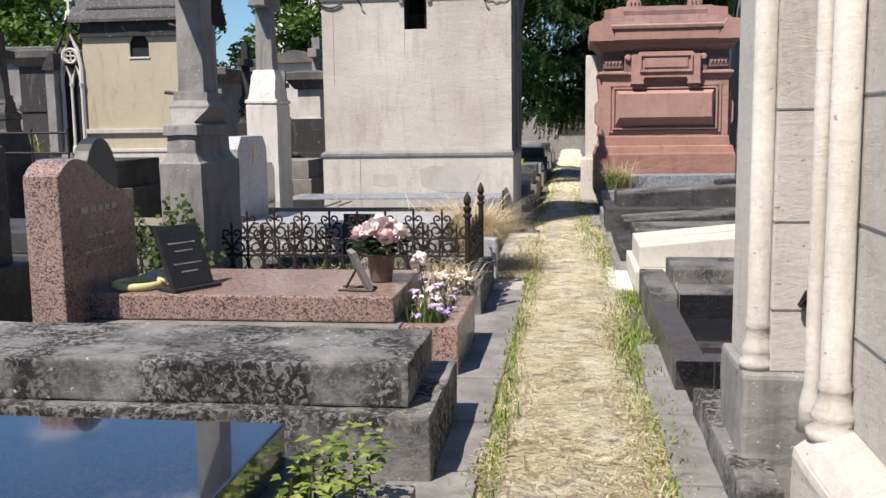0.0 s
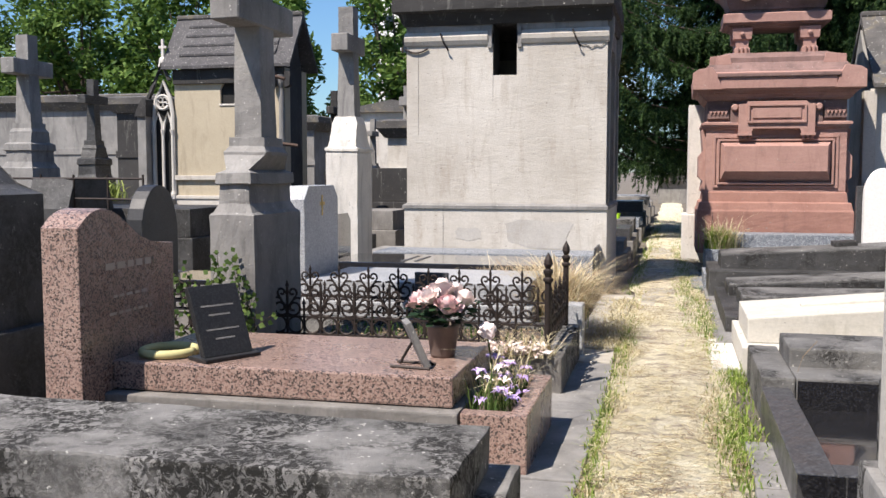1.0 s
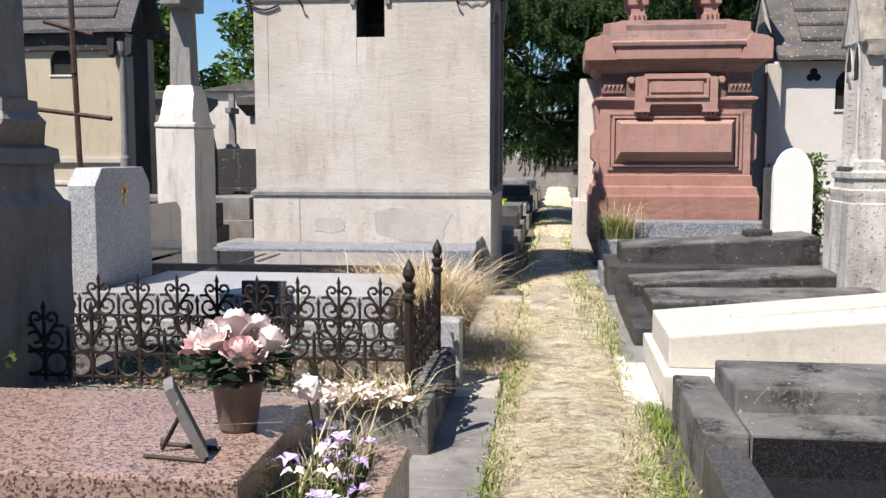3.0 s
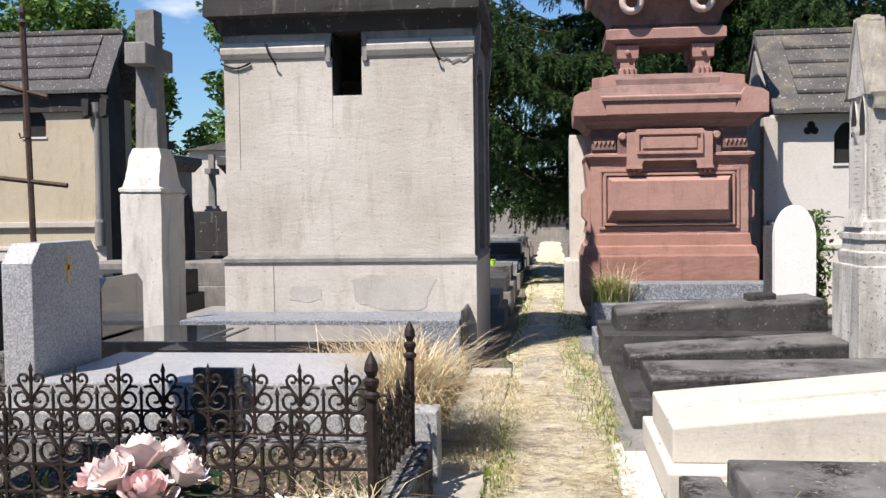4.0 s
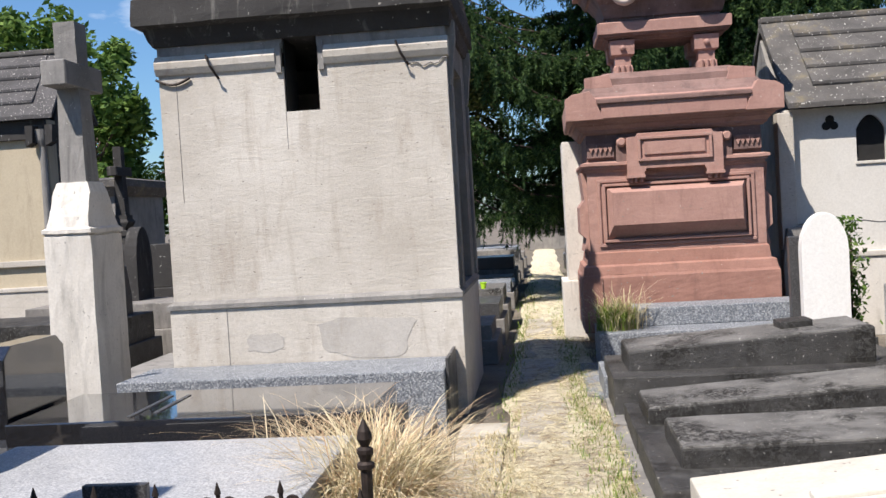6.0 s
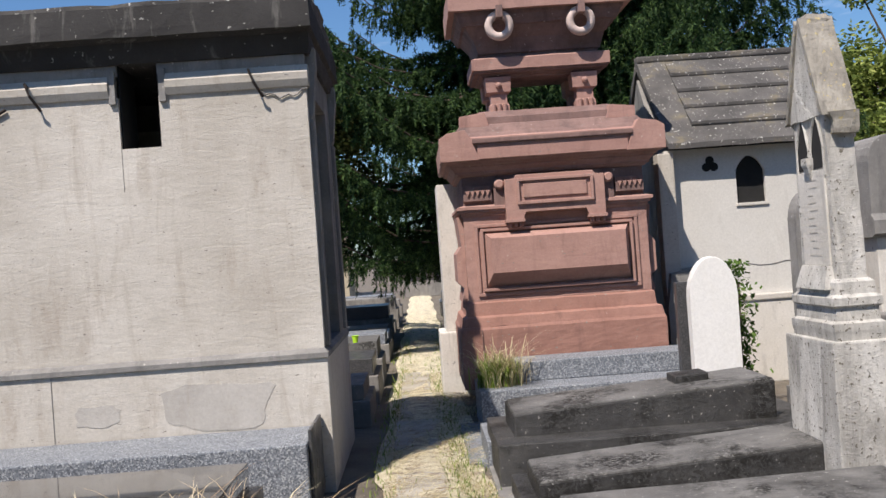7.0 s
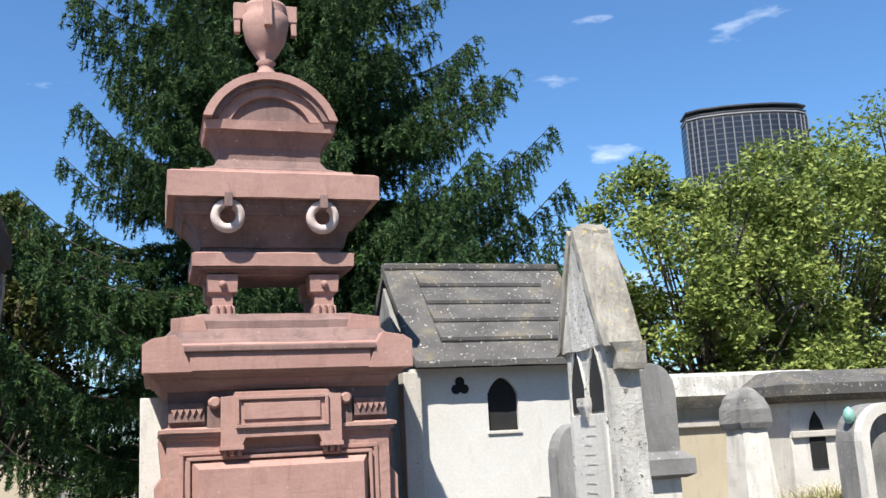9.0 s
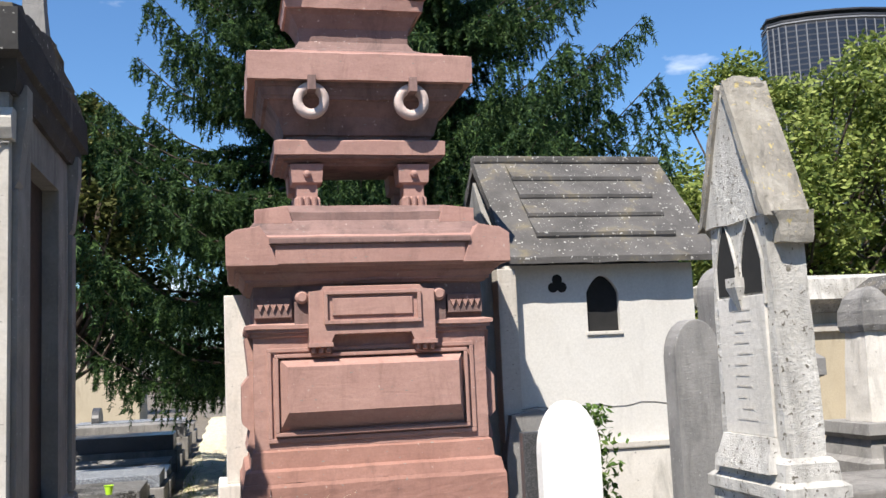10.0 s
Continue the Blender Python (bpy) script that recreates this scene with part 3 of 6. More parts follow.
def rose_pot():
    px, py = -1.20, 6.14
    t = thing("rose_bouquet", (px, py, 0.455), "pale pink artificial roses in a brown plastic pot", "flowers")
    part("pot", lathe(px, py, [(0.062, 0.457), (0.066, 0.47), (0.086, 0.61), (0.093, 0.615), (0.093, 0.635), (0.08, 0.635), (0.075, 0.60)], 20), POT, t, "brown plastic pot", True)
    rng = random.Random(21)
    for k, (dx, dy, dz, r) in enumerate(((0.0, 0.0, 0.83, 0.080), (-0.135, -0.03, 0.765, 0.082), (0.06, -0.11, 0.755, 0.086), (-0.06, -0.10, 0.795, 0.072), (0.125, 0.03, 0.775, 0.075), (-0.10, 0.10, 0.78, 0.075), (0.05, 0.11, 0.80, 0.075))):
        c, r = Vector((px + dx * 0.92, py + dy * 0.92, dz)), r * 0.80
        tilt = Matrix.Rotation(rng.uniform(0.35, 0.75), 3, Vector((-dy - 0.04, dx, 0)).normalized())
        bm = bmesh.new()
        for ring, (n, rad, lift, foot) in enumerate(((3, 0.20, 0.72, -0.3), (4, 0.38, 0.70, -0.5), (5, 0.58, 0.60, -0.7), (6, 0.80, 0.46, -0.8), (6, 0.95, 0.25, -0.8))):
            for p in range(n):
                b = p * 6.283 / n + ring * 0.7 + rng.random() * 0.5
                wob = rng.uniform(0.9, 1.12)
                rows = []
                for u in (0.0, 0.4, 0.75, 1.0):
                    row = []
                    for q in range(5):
                        sa = b + (q - 2) * 3.9 / n / 2 * (0.55 + 0.45 * math.sin(1.2 * u + 0.5))
                        edge = 1 - 0.13 * abs(q - 2) * u
                        rr = r * rad ** 0.8 * wob * (0.34 + 0.62 * math.sin(2.2 * u) + 0.08 * ring * u ** 5)
                        h = r * (foot + (lift - foot) * u ** 0.8 * edge + 0.05 * math.sin(q * 2.1 + p) * u - 0.10 * ring * 0.4 * u ** 5)
                        row.append(bm.verts.new(c + tilt @ Vector((rr * math.cos(sa), rr * math.sin(sa), h))))
                    rows.append(row)
                for lo, hi in zip(rows, rows[1:]):
                    for q in range(4):
                        bm.faces.new((lo[q], lo[q + 1], hi[q + 1], hi[q]))
        part("rose", bm, ROSE if k in (1, 2, 5) else ROSE_W, t, smooth=True)
    vs, fs = [], []
    for k in range(150):
        a, r = rng.uniform(0, 6.28), rng.uniform(0.03, 0.16)
        p = Vector((px + r * math.cos(a), py + r * math.sin(a), 0.645 + rng.uniform(0, 0.11)))
        d = Vector((math.cos(a), math.sin(a), rng.uniform(-.5, .3))) * rng.uniform(.04, .08)
        n = Vector((-d.y, d.x, rng.uniform(-.02, .03))) * 0.36
        i = len(vs)
        vs += [tuple(p), tuple(p + d * .5 + n), tuple(p + d), tuple(p + d * .5 - n)]
        fs.append((i, i + 1, i + 2, i + 3))
    raw("foliage", vs, fs, DEEP_LEAF, t, "dark green artificial leaves")


rose_pot()


def curl(bm, cx, cz, r0, r1, a0, a1, r, s=1, ox=0.0, n=16):
    """A spiral bar about (cx, cz); s mirrors it about ox."""
    tube(bm, [(ox + s * (cx + (r0 + (r1 - r0) * k / n) * math.cos(a0 + (a1 - a0) * k / n)), 0, cz + (r0 + (r1 - r0) * k / n) * math.sin(a0 + (a1 - a0) * k / n)) for k in range(n + 1)], r, 5)


def fence_unit(bm, w=0.247):
    """One repeat of the wrought iron pattern: bars, knops, hearts, scrolls and rings."""
    r, h = 0.0085, w / 2
    tube(bm, [(0, 0, 0.0), (0, 0, 0.365)], 0.0095, 5)
    tube(bm, [(0, 0, 0.355), (0, 0, 0.372), (0, 0, 0.385), (0, 0, 0.40)], 0.014, 6, 0.002)
    tube(bm, [(0, 0, 0.30), (0, 0, 0.325)], 0.013, 6)
    tube(bm, [(0, 0, 0.19), (0, 0, 0.22)], 0.012, 6)
    tube(bm, [(h, 0, 0.0), (h, 0, 0.24)], 0.009, 5)
    tube(bm, [(h, 0, 0.235), (h, 0, 0.25), (h, 0, 0.275)], 0.017, 6, 0.002)
    for s in (-1, 1):
        # heart on the tall bar
        curl(bm, 0.040, 0.312, 0.033, 0.010, -0.6, 5.6, r, s)
        tube(bm, [(s * 0.004, 0, 0.205), (s * 0.035, 0, 0.245), (s * 0.062, 0, 0.283), (s * 0.070, 0, 0.30)], r)
        # tendril from heart to scroll
        tube(bm, [(s * 0.052, 0, 0.268), (s * 0.075, 0, 0.276), (s * 0.105, 0, 0.272)], r)
        # large scroll rising beside the short bar
        curl(bm, -0.075, 0.205, 0.062, 0.016, -1.5708 - 1.6, -1.5708 + 6.6, r, s, h, 26)
        # rings under the rail
        curl(bm, 0.0, 0.088, 0.056, 0.056, 0.0, 6.2832, r, 1, s * h * 0.5)
    return bm


def iron_fence():
    t = thing("iron_fence", (-2.1, 7.41, 0.27), "low rusty black wrought iron fence with scrolls around a grave", "fence")
    src = bmesh.new()
    fence_unit(src)
    me = bpy.data.meshes.new("scroll_panel")
    src.to_mesh(me)
    src.free()
    me.materials.append(IRON)

    def panel(m):
        ob = new("scroll_panel", me)
        ob.parent = t
        ob.matrix_parent_inverse = t.matrix_basis.inverted()
        ob.matrix_basis = m
    for y in (7.41, 8.48):
        for i in range(10):
            panel(pose(-1.135 - 0.247 * i, y, 0.29))
        for z in (0.317, 0.435):
            part("rail", block(-3.5, -0.80, y - 0.006, y + 0.006, z - 0.007, z + 0.007, 0.003), IRON, t)
    for i in range(4):
        panel(pose(-0.80, 7.55 + 0.265 * i, 0.29, 0, 0, 90))
    for z in (0.317, 0.435):
        part("rail", block(-0.806, -0.794, 7.41, 8.48, z - 0.007, z + 0.007, 0.003), IRON, t)
    for y in (7.41, 8.48):
        part("post", lathe(-0.80, y, [(0.022, 0.2), (0.022, 0.72), (0.034, 0.73), (0.034, 0.745), (0.02, 0.755), (0.032, 0.785), (0.032, 0.80), (0.016, 0.81), (0.03, 0.84), (0.025, 0.87), (0.003, 0.915)], 10), IRON, t)
    return t


iron_fence()


def fenced_plot():
    t = thing("grave_kerb", (-2.1, 8.0, 0), "weathered stone grave kerb holding soil and dry leaves", "grave")
    part("front_kerb", rough_slab(-2.68, -0.69, 7.27, 7.52, -0.03, 0.255, 0.008, 8), CONC, t)
    part("side_kerb", block(-0.90, -0.70, 7.52, 8.42, -0.03, 0.25, 0.012), MOSSY, t)
    part("back_kerb", block(-3.5, -0.70, 8.42, 8.58, -0.03, 0.27, 0.012), MOSSY, t)
    part("soil", block(-2.66, -0.9, 7.52, 8.42, -0.02, 0.22, 0), SOIL, t)
    rng = random.Random(8)
    v, q = [], []
    for k in range(2600):
        x, y = rng.uniform(-2.6, -0.92), rng.uniform(6.66, 7.5) if k % 2 else rng.uniform(7.5, 8.4)
        z = 0.235 if y > 7.52 else (0.27 if y > 7.27 else 0.02)
        a, s = rng.uniform(0, 6.28), rng.uniform(0.01, 0.03)
        i = len(v)
        v += [(x, y, z), (x + s * math.cos(a), y + s * math.sin(a), z + rng.uniform(0, .02)), (x + s * 1.2 * math.cos(a + .8), y + s * 1.2 * math.sin(a + .8), z + .012)]
        q.append((i, i + 1, i + 2))
    tagged(raw("leaf_litter", v, q, BROWN_S), "dry brown leaves on the grave", "leaves", kind="stuff")
    v, q = blades([(rng.gauss(-1.9, .4), rng.uniform(7.6, 8.35), 0.22, rng.uniform(.4, 1.2)) for _ in range(200)], 9, 0.14, 0.008, 0.8)
    tagged(raw("weeds", v, q, IVY), "green weeds growing in the fenced grave", "weeds", kind="stuff")
    # withered flowers laid on the front kerb and rising from the planter before it
    g = thing("dry_flowers", (-0.95, 7.3, 0.26), "withered pale flowers and straw lying on a grave kerb", "flowers")
    v, q = blades([(rng.uniform(-1.15, -0.74), rng.uniform(7.22, 7.4), 0.25, rng.uniform(.3, 1.3)) for _ in range(260)], 10, 0.17, 0.003, 2.2)
    raw("straw", v, q, STRAW, g)
    vs, fs = [], []
    for k in range(240):
        x, y, z = rng.uniform(-1.18, -0.80), rng.uniform(7.22, 7.42), 0.265 + rng.uniform(0, .06)
        a, r = rng.uniform(0, 6.28), rng.uniform(.018, .045)
        i = len(vs)
        vs += [(x, y, z), (x + r * math.cos(a - .5), y + r * math.sin(a - .5), z + rng.uniform(-.01, .02)), (x + 1.5 * r * math.cos(a), y + 1.5 * r * math.sin(a), z + rng.uniform(-.015, .02)), (x + r * math.cos(a + .5), y + r * math.sin(a + .5), z + rng.uniform(-.01, .02))]
        fs.append((i, i + 1, i + 2, i + 3))
    raw("petals", vs, fs, ROSE_W, g, "bleached papery petals")
    w = thing("white_rose", (-0.96, 6.2, 0.25), "single pale artificial rose on a thin stem", "flower")
    part("stem", tube(bmesh.new(), [(-0.95, 6.3, 0.25), (-0.96, 6.24, 0.45), (-0.97, 6.2, 0.56)], 0.004), IVY, w)
    bm = bmesh.new()
    bmesh.ops.create_icosphere(bm, subdivisions=3, radius=0.045, matrix=Matrix.Translation((-0.97, 6.2, 0.595)))
    for p in bm.verts:
        p.co += 0.018 * noise.noise_vector(p.co * 55)
    part("bloom", bm, ROSE_W, w)


fenced_plot()


def stone_cross(name, label, x0, x1, y0, y1, z0, z1, mat, neck, arm_z, top, sw, sd, arm, taper=0.8, top_mat=None, simple=False):
    """A tall cross whose arms run along y, on a stepped pedestal."""
    t = thing(name, ((x0 + x1) / 2, (y0 + y1) / 2, 0), label, "cross")
    cx, cy, a, b = (x0 + x1) / 2, (y0 + y1) / 2, (x1 - x0) / 2, (y1 - y0) / 2
    h = neck - z1
    bm = centred(bmesh.new(), cx, cy, [(z0, a, b), (z1 - 0.015, a, b), (z1, a - 0.015, b - 0.015)])
    part("pedestal", worn(bm, 0.006, cx), mat, t)
    bm = centred(bmesh.new(), cx, cy, [(z1, a - 0.02, b - 0.02), (z1 + h * .12, a - 0.05, b - 0.05), (z1 + h * .16, a - 0.05, b - 0.05), (z1 + h * .36, a - 0.055, b - 0.055), (z1 + h * .38, a - 0.03, b - 0.03),
                                       (z1 + h * .52, a - 0.035, b - 0.035), (z1 + h * .56, a - 0.08, b - 0.09), (z1 + h * .76, sw / 2 + 0.05, sd / 2 + 0.06), (z1 + h * .8, sw / 2 + 0.055, sd / 2 + 0.06), (z1 + h * .88, sw / 2 + 0.03, sd / 2 + 0.03), (neck, sw / 2 + 0.03, sd / 2 + 0.03)])
    if simple:
        bm.free()
        bm = centred(bmesh.new(), cx, cy, [(z1, a - 0.01, b - 0.01), (z1 + h * .03, a + 0.012, b + 0.012), (z1 + h * .10, a + 0.012, b + 0.012), (z1 + h * .14, a - 0.015, b - 0.015), (z1 + h * .34, a - 0.03, b - 0.04), (z1 + h * .80, sw / 2 + 0.05, sd / 2 + 0.05), (neck, sw / 2 + 0.02, sd / 2 + 0.02)])
    part("moulding", worn(bm, 0.007, cx), mat, t)
    bm = centred(bmesh.new(), cx, cy, [(neck, sw / 2, sd / 2), (arm_z, sw / 2 * taper, sd / 2 * taper), (top, sw / 2 * taper, sd / 2 * taper)])
    part("shaft", worn(bm, 0.005, cx + 3), top_mat or mat, t)
    s = sw / 2 * taper + 0.012
    ah = sw * taper
    bm = loft(bmesh.new(), [(arm_z, cx - s, cx + s, cy - arm, cy + arm), (arm_z + ah * 1.1, cx - s, cx + s, cy - arm, cy + arm)])
    bmesh.ops.bevel(bm, geom=bm.edges[:], offset=0.01, segments=1, affect="EDGES")
    part("crossbeam", worn(bm, 0.004, cx + 5), top_mat or mat, t)
    return t


cross1 = stone_cross("stone_cross", "tall grey stone memorial cross on a stepped pedestal", -3.02, -2.70, 7.07, 7.87, 0.0, 1.165, LIME_GREY, 1.67, 2.42, 3.15, 0.20, 0.26, 0.46, 0.9)
cross2 = stone_cross("stone_cross", "tall white stone cross on a high plain pedestal", -4.27, -3.86, 12.66, 13.26, 0.0, 1.68, LIME_WHITE, 2.13, 2.93, 3.50, 0.23, 0.24, 0.34, 0.85, LIME_GREY, True)


def ivy():
    t = thing("ivy", (-2.85, 7.05, 0.25), "straggling ivy climbing a stone pedestal", "plant")
    rng = random.Random(31)
    vs, fs = [], []
    bm = bmesh.new()
    for s in range(16):
        p = Vector((rng.uniform(-3.12, -2.66), 7.04, 0.25))
        d = Vector((rng.uniform(-.4, .4), -0.05, 1))
        pts = [p.copy()]
        for k in range(rng.randint(5, 13)):
            d += Vector((rng.uniform(-.5, .5), rng.uniform(-.12, .1), rng.uniform(-.2, .2)))
            d.normalize()
            p = p + d * 0.06
            p.y = min(p.y, 7.05)
            pts.append(p.copy())
            for _ in range(3):
                a, z = rng.uniform(0, 6.28), rng.uniform(.018, .038)
                c = p + Vector((rng.uniform(-.03, .03), rng.uniform(-.04, 0), rng.uniform(-.03, .03)))
                u = Vector((math.cos(a), rng.uniform(-.5, .1), math.sin(a))) * z
                w = Vector((-math.sin(a), rng.uniform(-.4, .4), math.cos(a))) * z * .6
                i = len(vs)
                vs += [tuple(c), tuple(c + u * .6 + w), tuple(c + u * 1.4), tuple(c + u * .6 - w)]
                fs.append((i, i + 1, i + 2, i + 3))
        tube(bm, pts, 0.005, 4, 0.002)
    part("vine", bm, BARK, t)
    raw("leaves", vs, fs, IVY, t)


ivy()


def grey_tomb():
    t = thing("granite_tomb", (-2.1, 9.3, 0), "light grey granite tomb with a chamfered stele", "tomb")
    part("base", block(-3.3, -1.10, 8.76, 10.02, -0.03, 0.36, 0.01), GREY_G, t)
    part("slab", block(-3.03, -1.14, 8.80, 9.92, 0.36, 0.53, 0.012), GREY_G, t)
    part("stele", prism([(8.87, 0.1), (8.87, 1.20), (8.98, 1.315), (9.60, 1.315), (9.71, 1.20), (9.71, 0.1)], "x", -3.25, -3.06, 0.01), GREY_G, t)
    bm = block(-3.06, -3.057, 9.275, 9.305, 1.05, 1.23, 0)
    block(-3.06, -3.057, 9.23, 9.35, 1.14, 1.17, 0, 0, bm)
    part("gold_cross", bm, GOLD, t, "small gilt cross")
    p = thing("memorial_plaque", (-2.2, 8.82, 0.3), "dark square granite plaque standing before a tomb", "plaque")
    part("tablet", block(-2.06, -1.78, 8.74, 8.78, 0.25, 0.62, 0.006), DGREY_G, p)


grey_tomb()


def black_tomb():
    t = thing("granite_tomb", (-2.3, 10.9, 0), "polished black granite tomb with a black headstone", "tomb")
    part("base", block(-3.8, -1.12, 10.48, 11.75, -0.03, 0.34, 0.01), DGREY_G, t)
    part("slab", block(-3.50, -1.18, 10.60, 11.62, 0.34, 0.51, 0.008), BLACK_G, t)
    part("headstone", prism([(10.72, 0.3), (10.72, 0.90), (10.82, 0.98), (11.4, 0.98), (11.5, 0.90), (11.5, 0.3)], "x", -3.75, -3.55, 0.01), BLACK_G, t)
    bm = block(-2.75, -2.72, 10.7, 11.4, 0.51, 0.516, 0)
    block(-2.62, -2.59, 10.8, 11.4, 0.51, 0.516, 0, 0, bm)
    part("inlay", bm, DGREY_G, t)


black_tomb()


def granite_step():
    t = thing("granite_slab", (-2.4, 12.5, 0), "speckled blue-grey granite slab at the foot of a mausoleum", "tomb")
    part("slab", block(-3.52, -0.90, 12.22, 12.955, -0.03, 0.48, 0.01), BLUE_G, t)
    part("end_plate", block(-0.895, -0.873, 12.30, 12.955, 0.0, 0.56, 0.004), DGREY_G, t)
    k = thing("kerb_block", (-0.73, 8.9, 0), "upright grey granite kerb block beside dry grass", "kerb")
    part("block", block(-0.85, -0.69, 8.70, 8.90, -0.03, 0.40, 0.012), GREY_G, k)
    part("rail", block(-1.05, -0.90, 8.93, 11.6, -0.03, 0.26, 0.012), CONC, k)


granite_step()


def tuft(name, label, cx, cy, z, rx, ry, n, tall, wide, mat, seed, lean=1.1):
    rng = random.Random(seed)
    t = thing(name, (cx, cy, z), label, "grass")
    v, q = [], []
    for _ in range(n):
        x, y, a = cx + rng.gauss(0, rx * .5), cy + rng.gauss(0, ry * .5), rng.uniform(0, 6.283)
        h, w, far = tall * rng.uniform(.45, 1.25), wide * rng.uniform(.5, 1.2), lean * tall * rng.uniform(.15, 1.0)
        dx, dy, droop = math.cos(a), math.sin(a), rng.uniform(.25, .75)
        i = len(v)
        for u in (0.0, 0.3, 0.6, 0.85):
            ox, oz = far * u ** 1.8, h * (u * 1.15 - droop * u ** 3)
            k = w * (1 - 0.55 * u)
            v += [(x + dx * ox - dy * k, y + dy * ox + dx * k, z + oz), (x + dx * ox + dy * k, y + dy * ox - dx * k, z + oz)]
        v.append((x + dx * far, y + dy * far, z + h * (1.15 - droop)))
        q += [(i, i + 1, i + 3, i + 2), (i + 2, i + 3, i + 5, i + 4), (i + 4, i + 5, i + 7, i + 6), (i + 6, i + 7, i + 8)]
    raw("blades", v, q, mat, t)
    return t


tuft("dry_grass", "tall clump of ochre dry grass drooping over the path edge", -0.97, 9.5, 0.08, 0.15, 0.42, 1900, 0.60, 0.0045, STRAW_R, 41, 1.25)
tuft("dry_grass", "tall clump of yellow straw grass beside the path", -0.95, 9.4, 0.08, 0.14, 0.34, 1200, 0.64, 0.0045, STRAW, 42, 1.0)
tuft("green_grass", "yellow green blades inside a dry grass clump", -0.95, 9.5, 0.05, 0.16, 0.3, 500, 0.5, 0.003, GREEN, 46, 1.0)
tuft("dry_grass", "thin dry grass leaning over dark granite", -1.3, 10.2, 0.3, 0.5, 0.2, 420, 0.36, 0.003, STRAW_R, 43, 2.2)
tuft("green_grass", "yellow green grass tuft at a monument corner", 0.60, 15.05, 0.36, 0.16, 0.1, 500, 0.34, 0.006, GREEN, 44, 0.8)
tuft("dry_grass", "dry seedheads at a monument corner", 0.66, 15.05, 0.36, 0.2, 0.12, 350, 0.48, 0.004, STRAW, 45, 1.0)


# ---- mausoleum ----
def mausoleum():
    x0, x1, y0, y1 = -3.31, -0.815, 13.0, 15.0
    wx0_ = -2.21
    t = thing("mausoleum", (-2.06, 14.0, 0), "pale limestone mausoleum with a soot-black cornice", "mausoleum")
    part("plinth", block(x0 - 0.03, x1 + 0.02, y0 - 0.03, y1 + 0.03, -0.03, 0.975, 0.008), LIME, t)
    part("plinth_moulding", loft(bmesh.new(), [(0.975, x0 - 0.05, x1 + 0.03, y0 - 0.05, y1 + 0.05), (1.012, x0 - 0.05, x1 + 0.03, y0 - 0.05, y1 + 0.05), (1.045, x0, x1, y0, y1)]), LIME_GREY, t)
    part("joint", block(-2.835, -2.83, y0 - 0.034, y0 - 0.028, 0.43, 0.965, 0), LIME_GREY, t)
    part("joint", block(-3.16, -3.156, y0 - 0.003, y0 + 0.01, 1.9, 2.95, 0), LIME_GREY, t)
    part("joint", block(wx0_, wx0_ + 0.004, y0 - 0.003, y0 + 0.01, 2.3, 2.62, 0), LIME_GREY, t)
    for px, pz, pw, ph, k in ((-1.62, 0.68, 0.42, 0.17, 3.0), (-2.52, 0.66, 0.16, 0.08, 8.0)):
        rim = []
        for q in range(26):
            a = q * 6.2832 / 26
            g = 1 + 0.32 * noise.noise((math.cos(a) * 1.6 + k, math.sin(a) * 1.6, k))
            rim.append((px + pw * g * (abs(math.cos(a)) ** 0.6) * (1 if math.cos(a) > 0 else -1), pz + ph * g * (abs(math.sin(a)) ** 0.6) * (1 if math.sin(a) > 0 else -1)))
        part("repair_patch", prism(rim, "y", y0 - 0.033, y0 - 0.02), PATCHED, t, "grey mortar repair patch")
    w = 0.22
    wx0, wx1, wz = -2.21, -1.91, 2.62
    for a, b, c, d in ((x0, wx0, 1.03, 3.0), (wx1, x1, 1.03, 3.0), (wx0, wx1, 1.03, wz)):
        part("wall", block(a, b, y0, y0 + w, c, d, 0), LIME, t)
    # back wall with a grille window
    for a, b, c, d in ((x0, wx0, 1.03, 3.0), (wx1, x1, 1.03, 3.0), (wx0, wx1, 1.03, wz - 0.1)):
        part("wall", block(a, b, y1 - w, y1, c, d, 0), LIME, t)
    bm = bmesh.new()
    for k in range(5):
        tube(bm, [(wx0 + 0.05 + k * 0.05, y1 - 0.1, wz - 0.1), (wx0 + 0.05 + k * 0.05, y1 - 0.1, 3.05)], 0.008)
    part("grille", bm, IRON, t)
    part("wall", block(x0, x0 + w, y0 + w, y1 - w, 1.03, 3.0, 0), LIME, t)
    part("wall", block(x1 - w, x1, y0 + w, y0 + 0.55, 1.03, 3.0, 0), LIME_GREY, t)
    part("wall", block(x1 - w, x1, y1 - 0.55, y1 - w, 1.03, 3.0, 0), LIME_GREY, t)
    part("door", block(x1 - 0.16, x1 - 0.1, y0 + 0.55, y1 - 0.55, 0.9, 3.0, 0.004), IRON, t)
    # string course, cut by the window
    for a, b in ((x0 - 0.02, wx0 - 0.06), (wx1 + 0.06, x1 + 0.02)):
        part("string_course", loft(bmesh.new(), [(3.0, a, b, y0 - 0.02, y0 + 0.2), (3.05, a, b, y0 - 0.045, y0 + 0.2), (3.10, a, b, y0 - 0.05, y0 + 0.2), (3.16, a, b, y0 - 0.01, y0 + 0.2)]), LIME, t)
    for a, b in ((x0, wx0), (wx1, x1)):
        part("frieze", block(a, b, y0 - 0.005, y0 + w, 3.16, 3.24, 0), LIME_GREY, t)
        part("frieze", block(a, b, y1 - w, y1, 3.0, 3.24, 0), LIME_GREY, t)
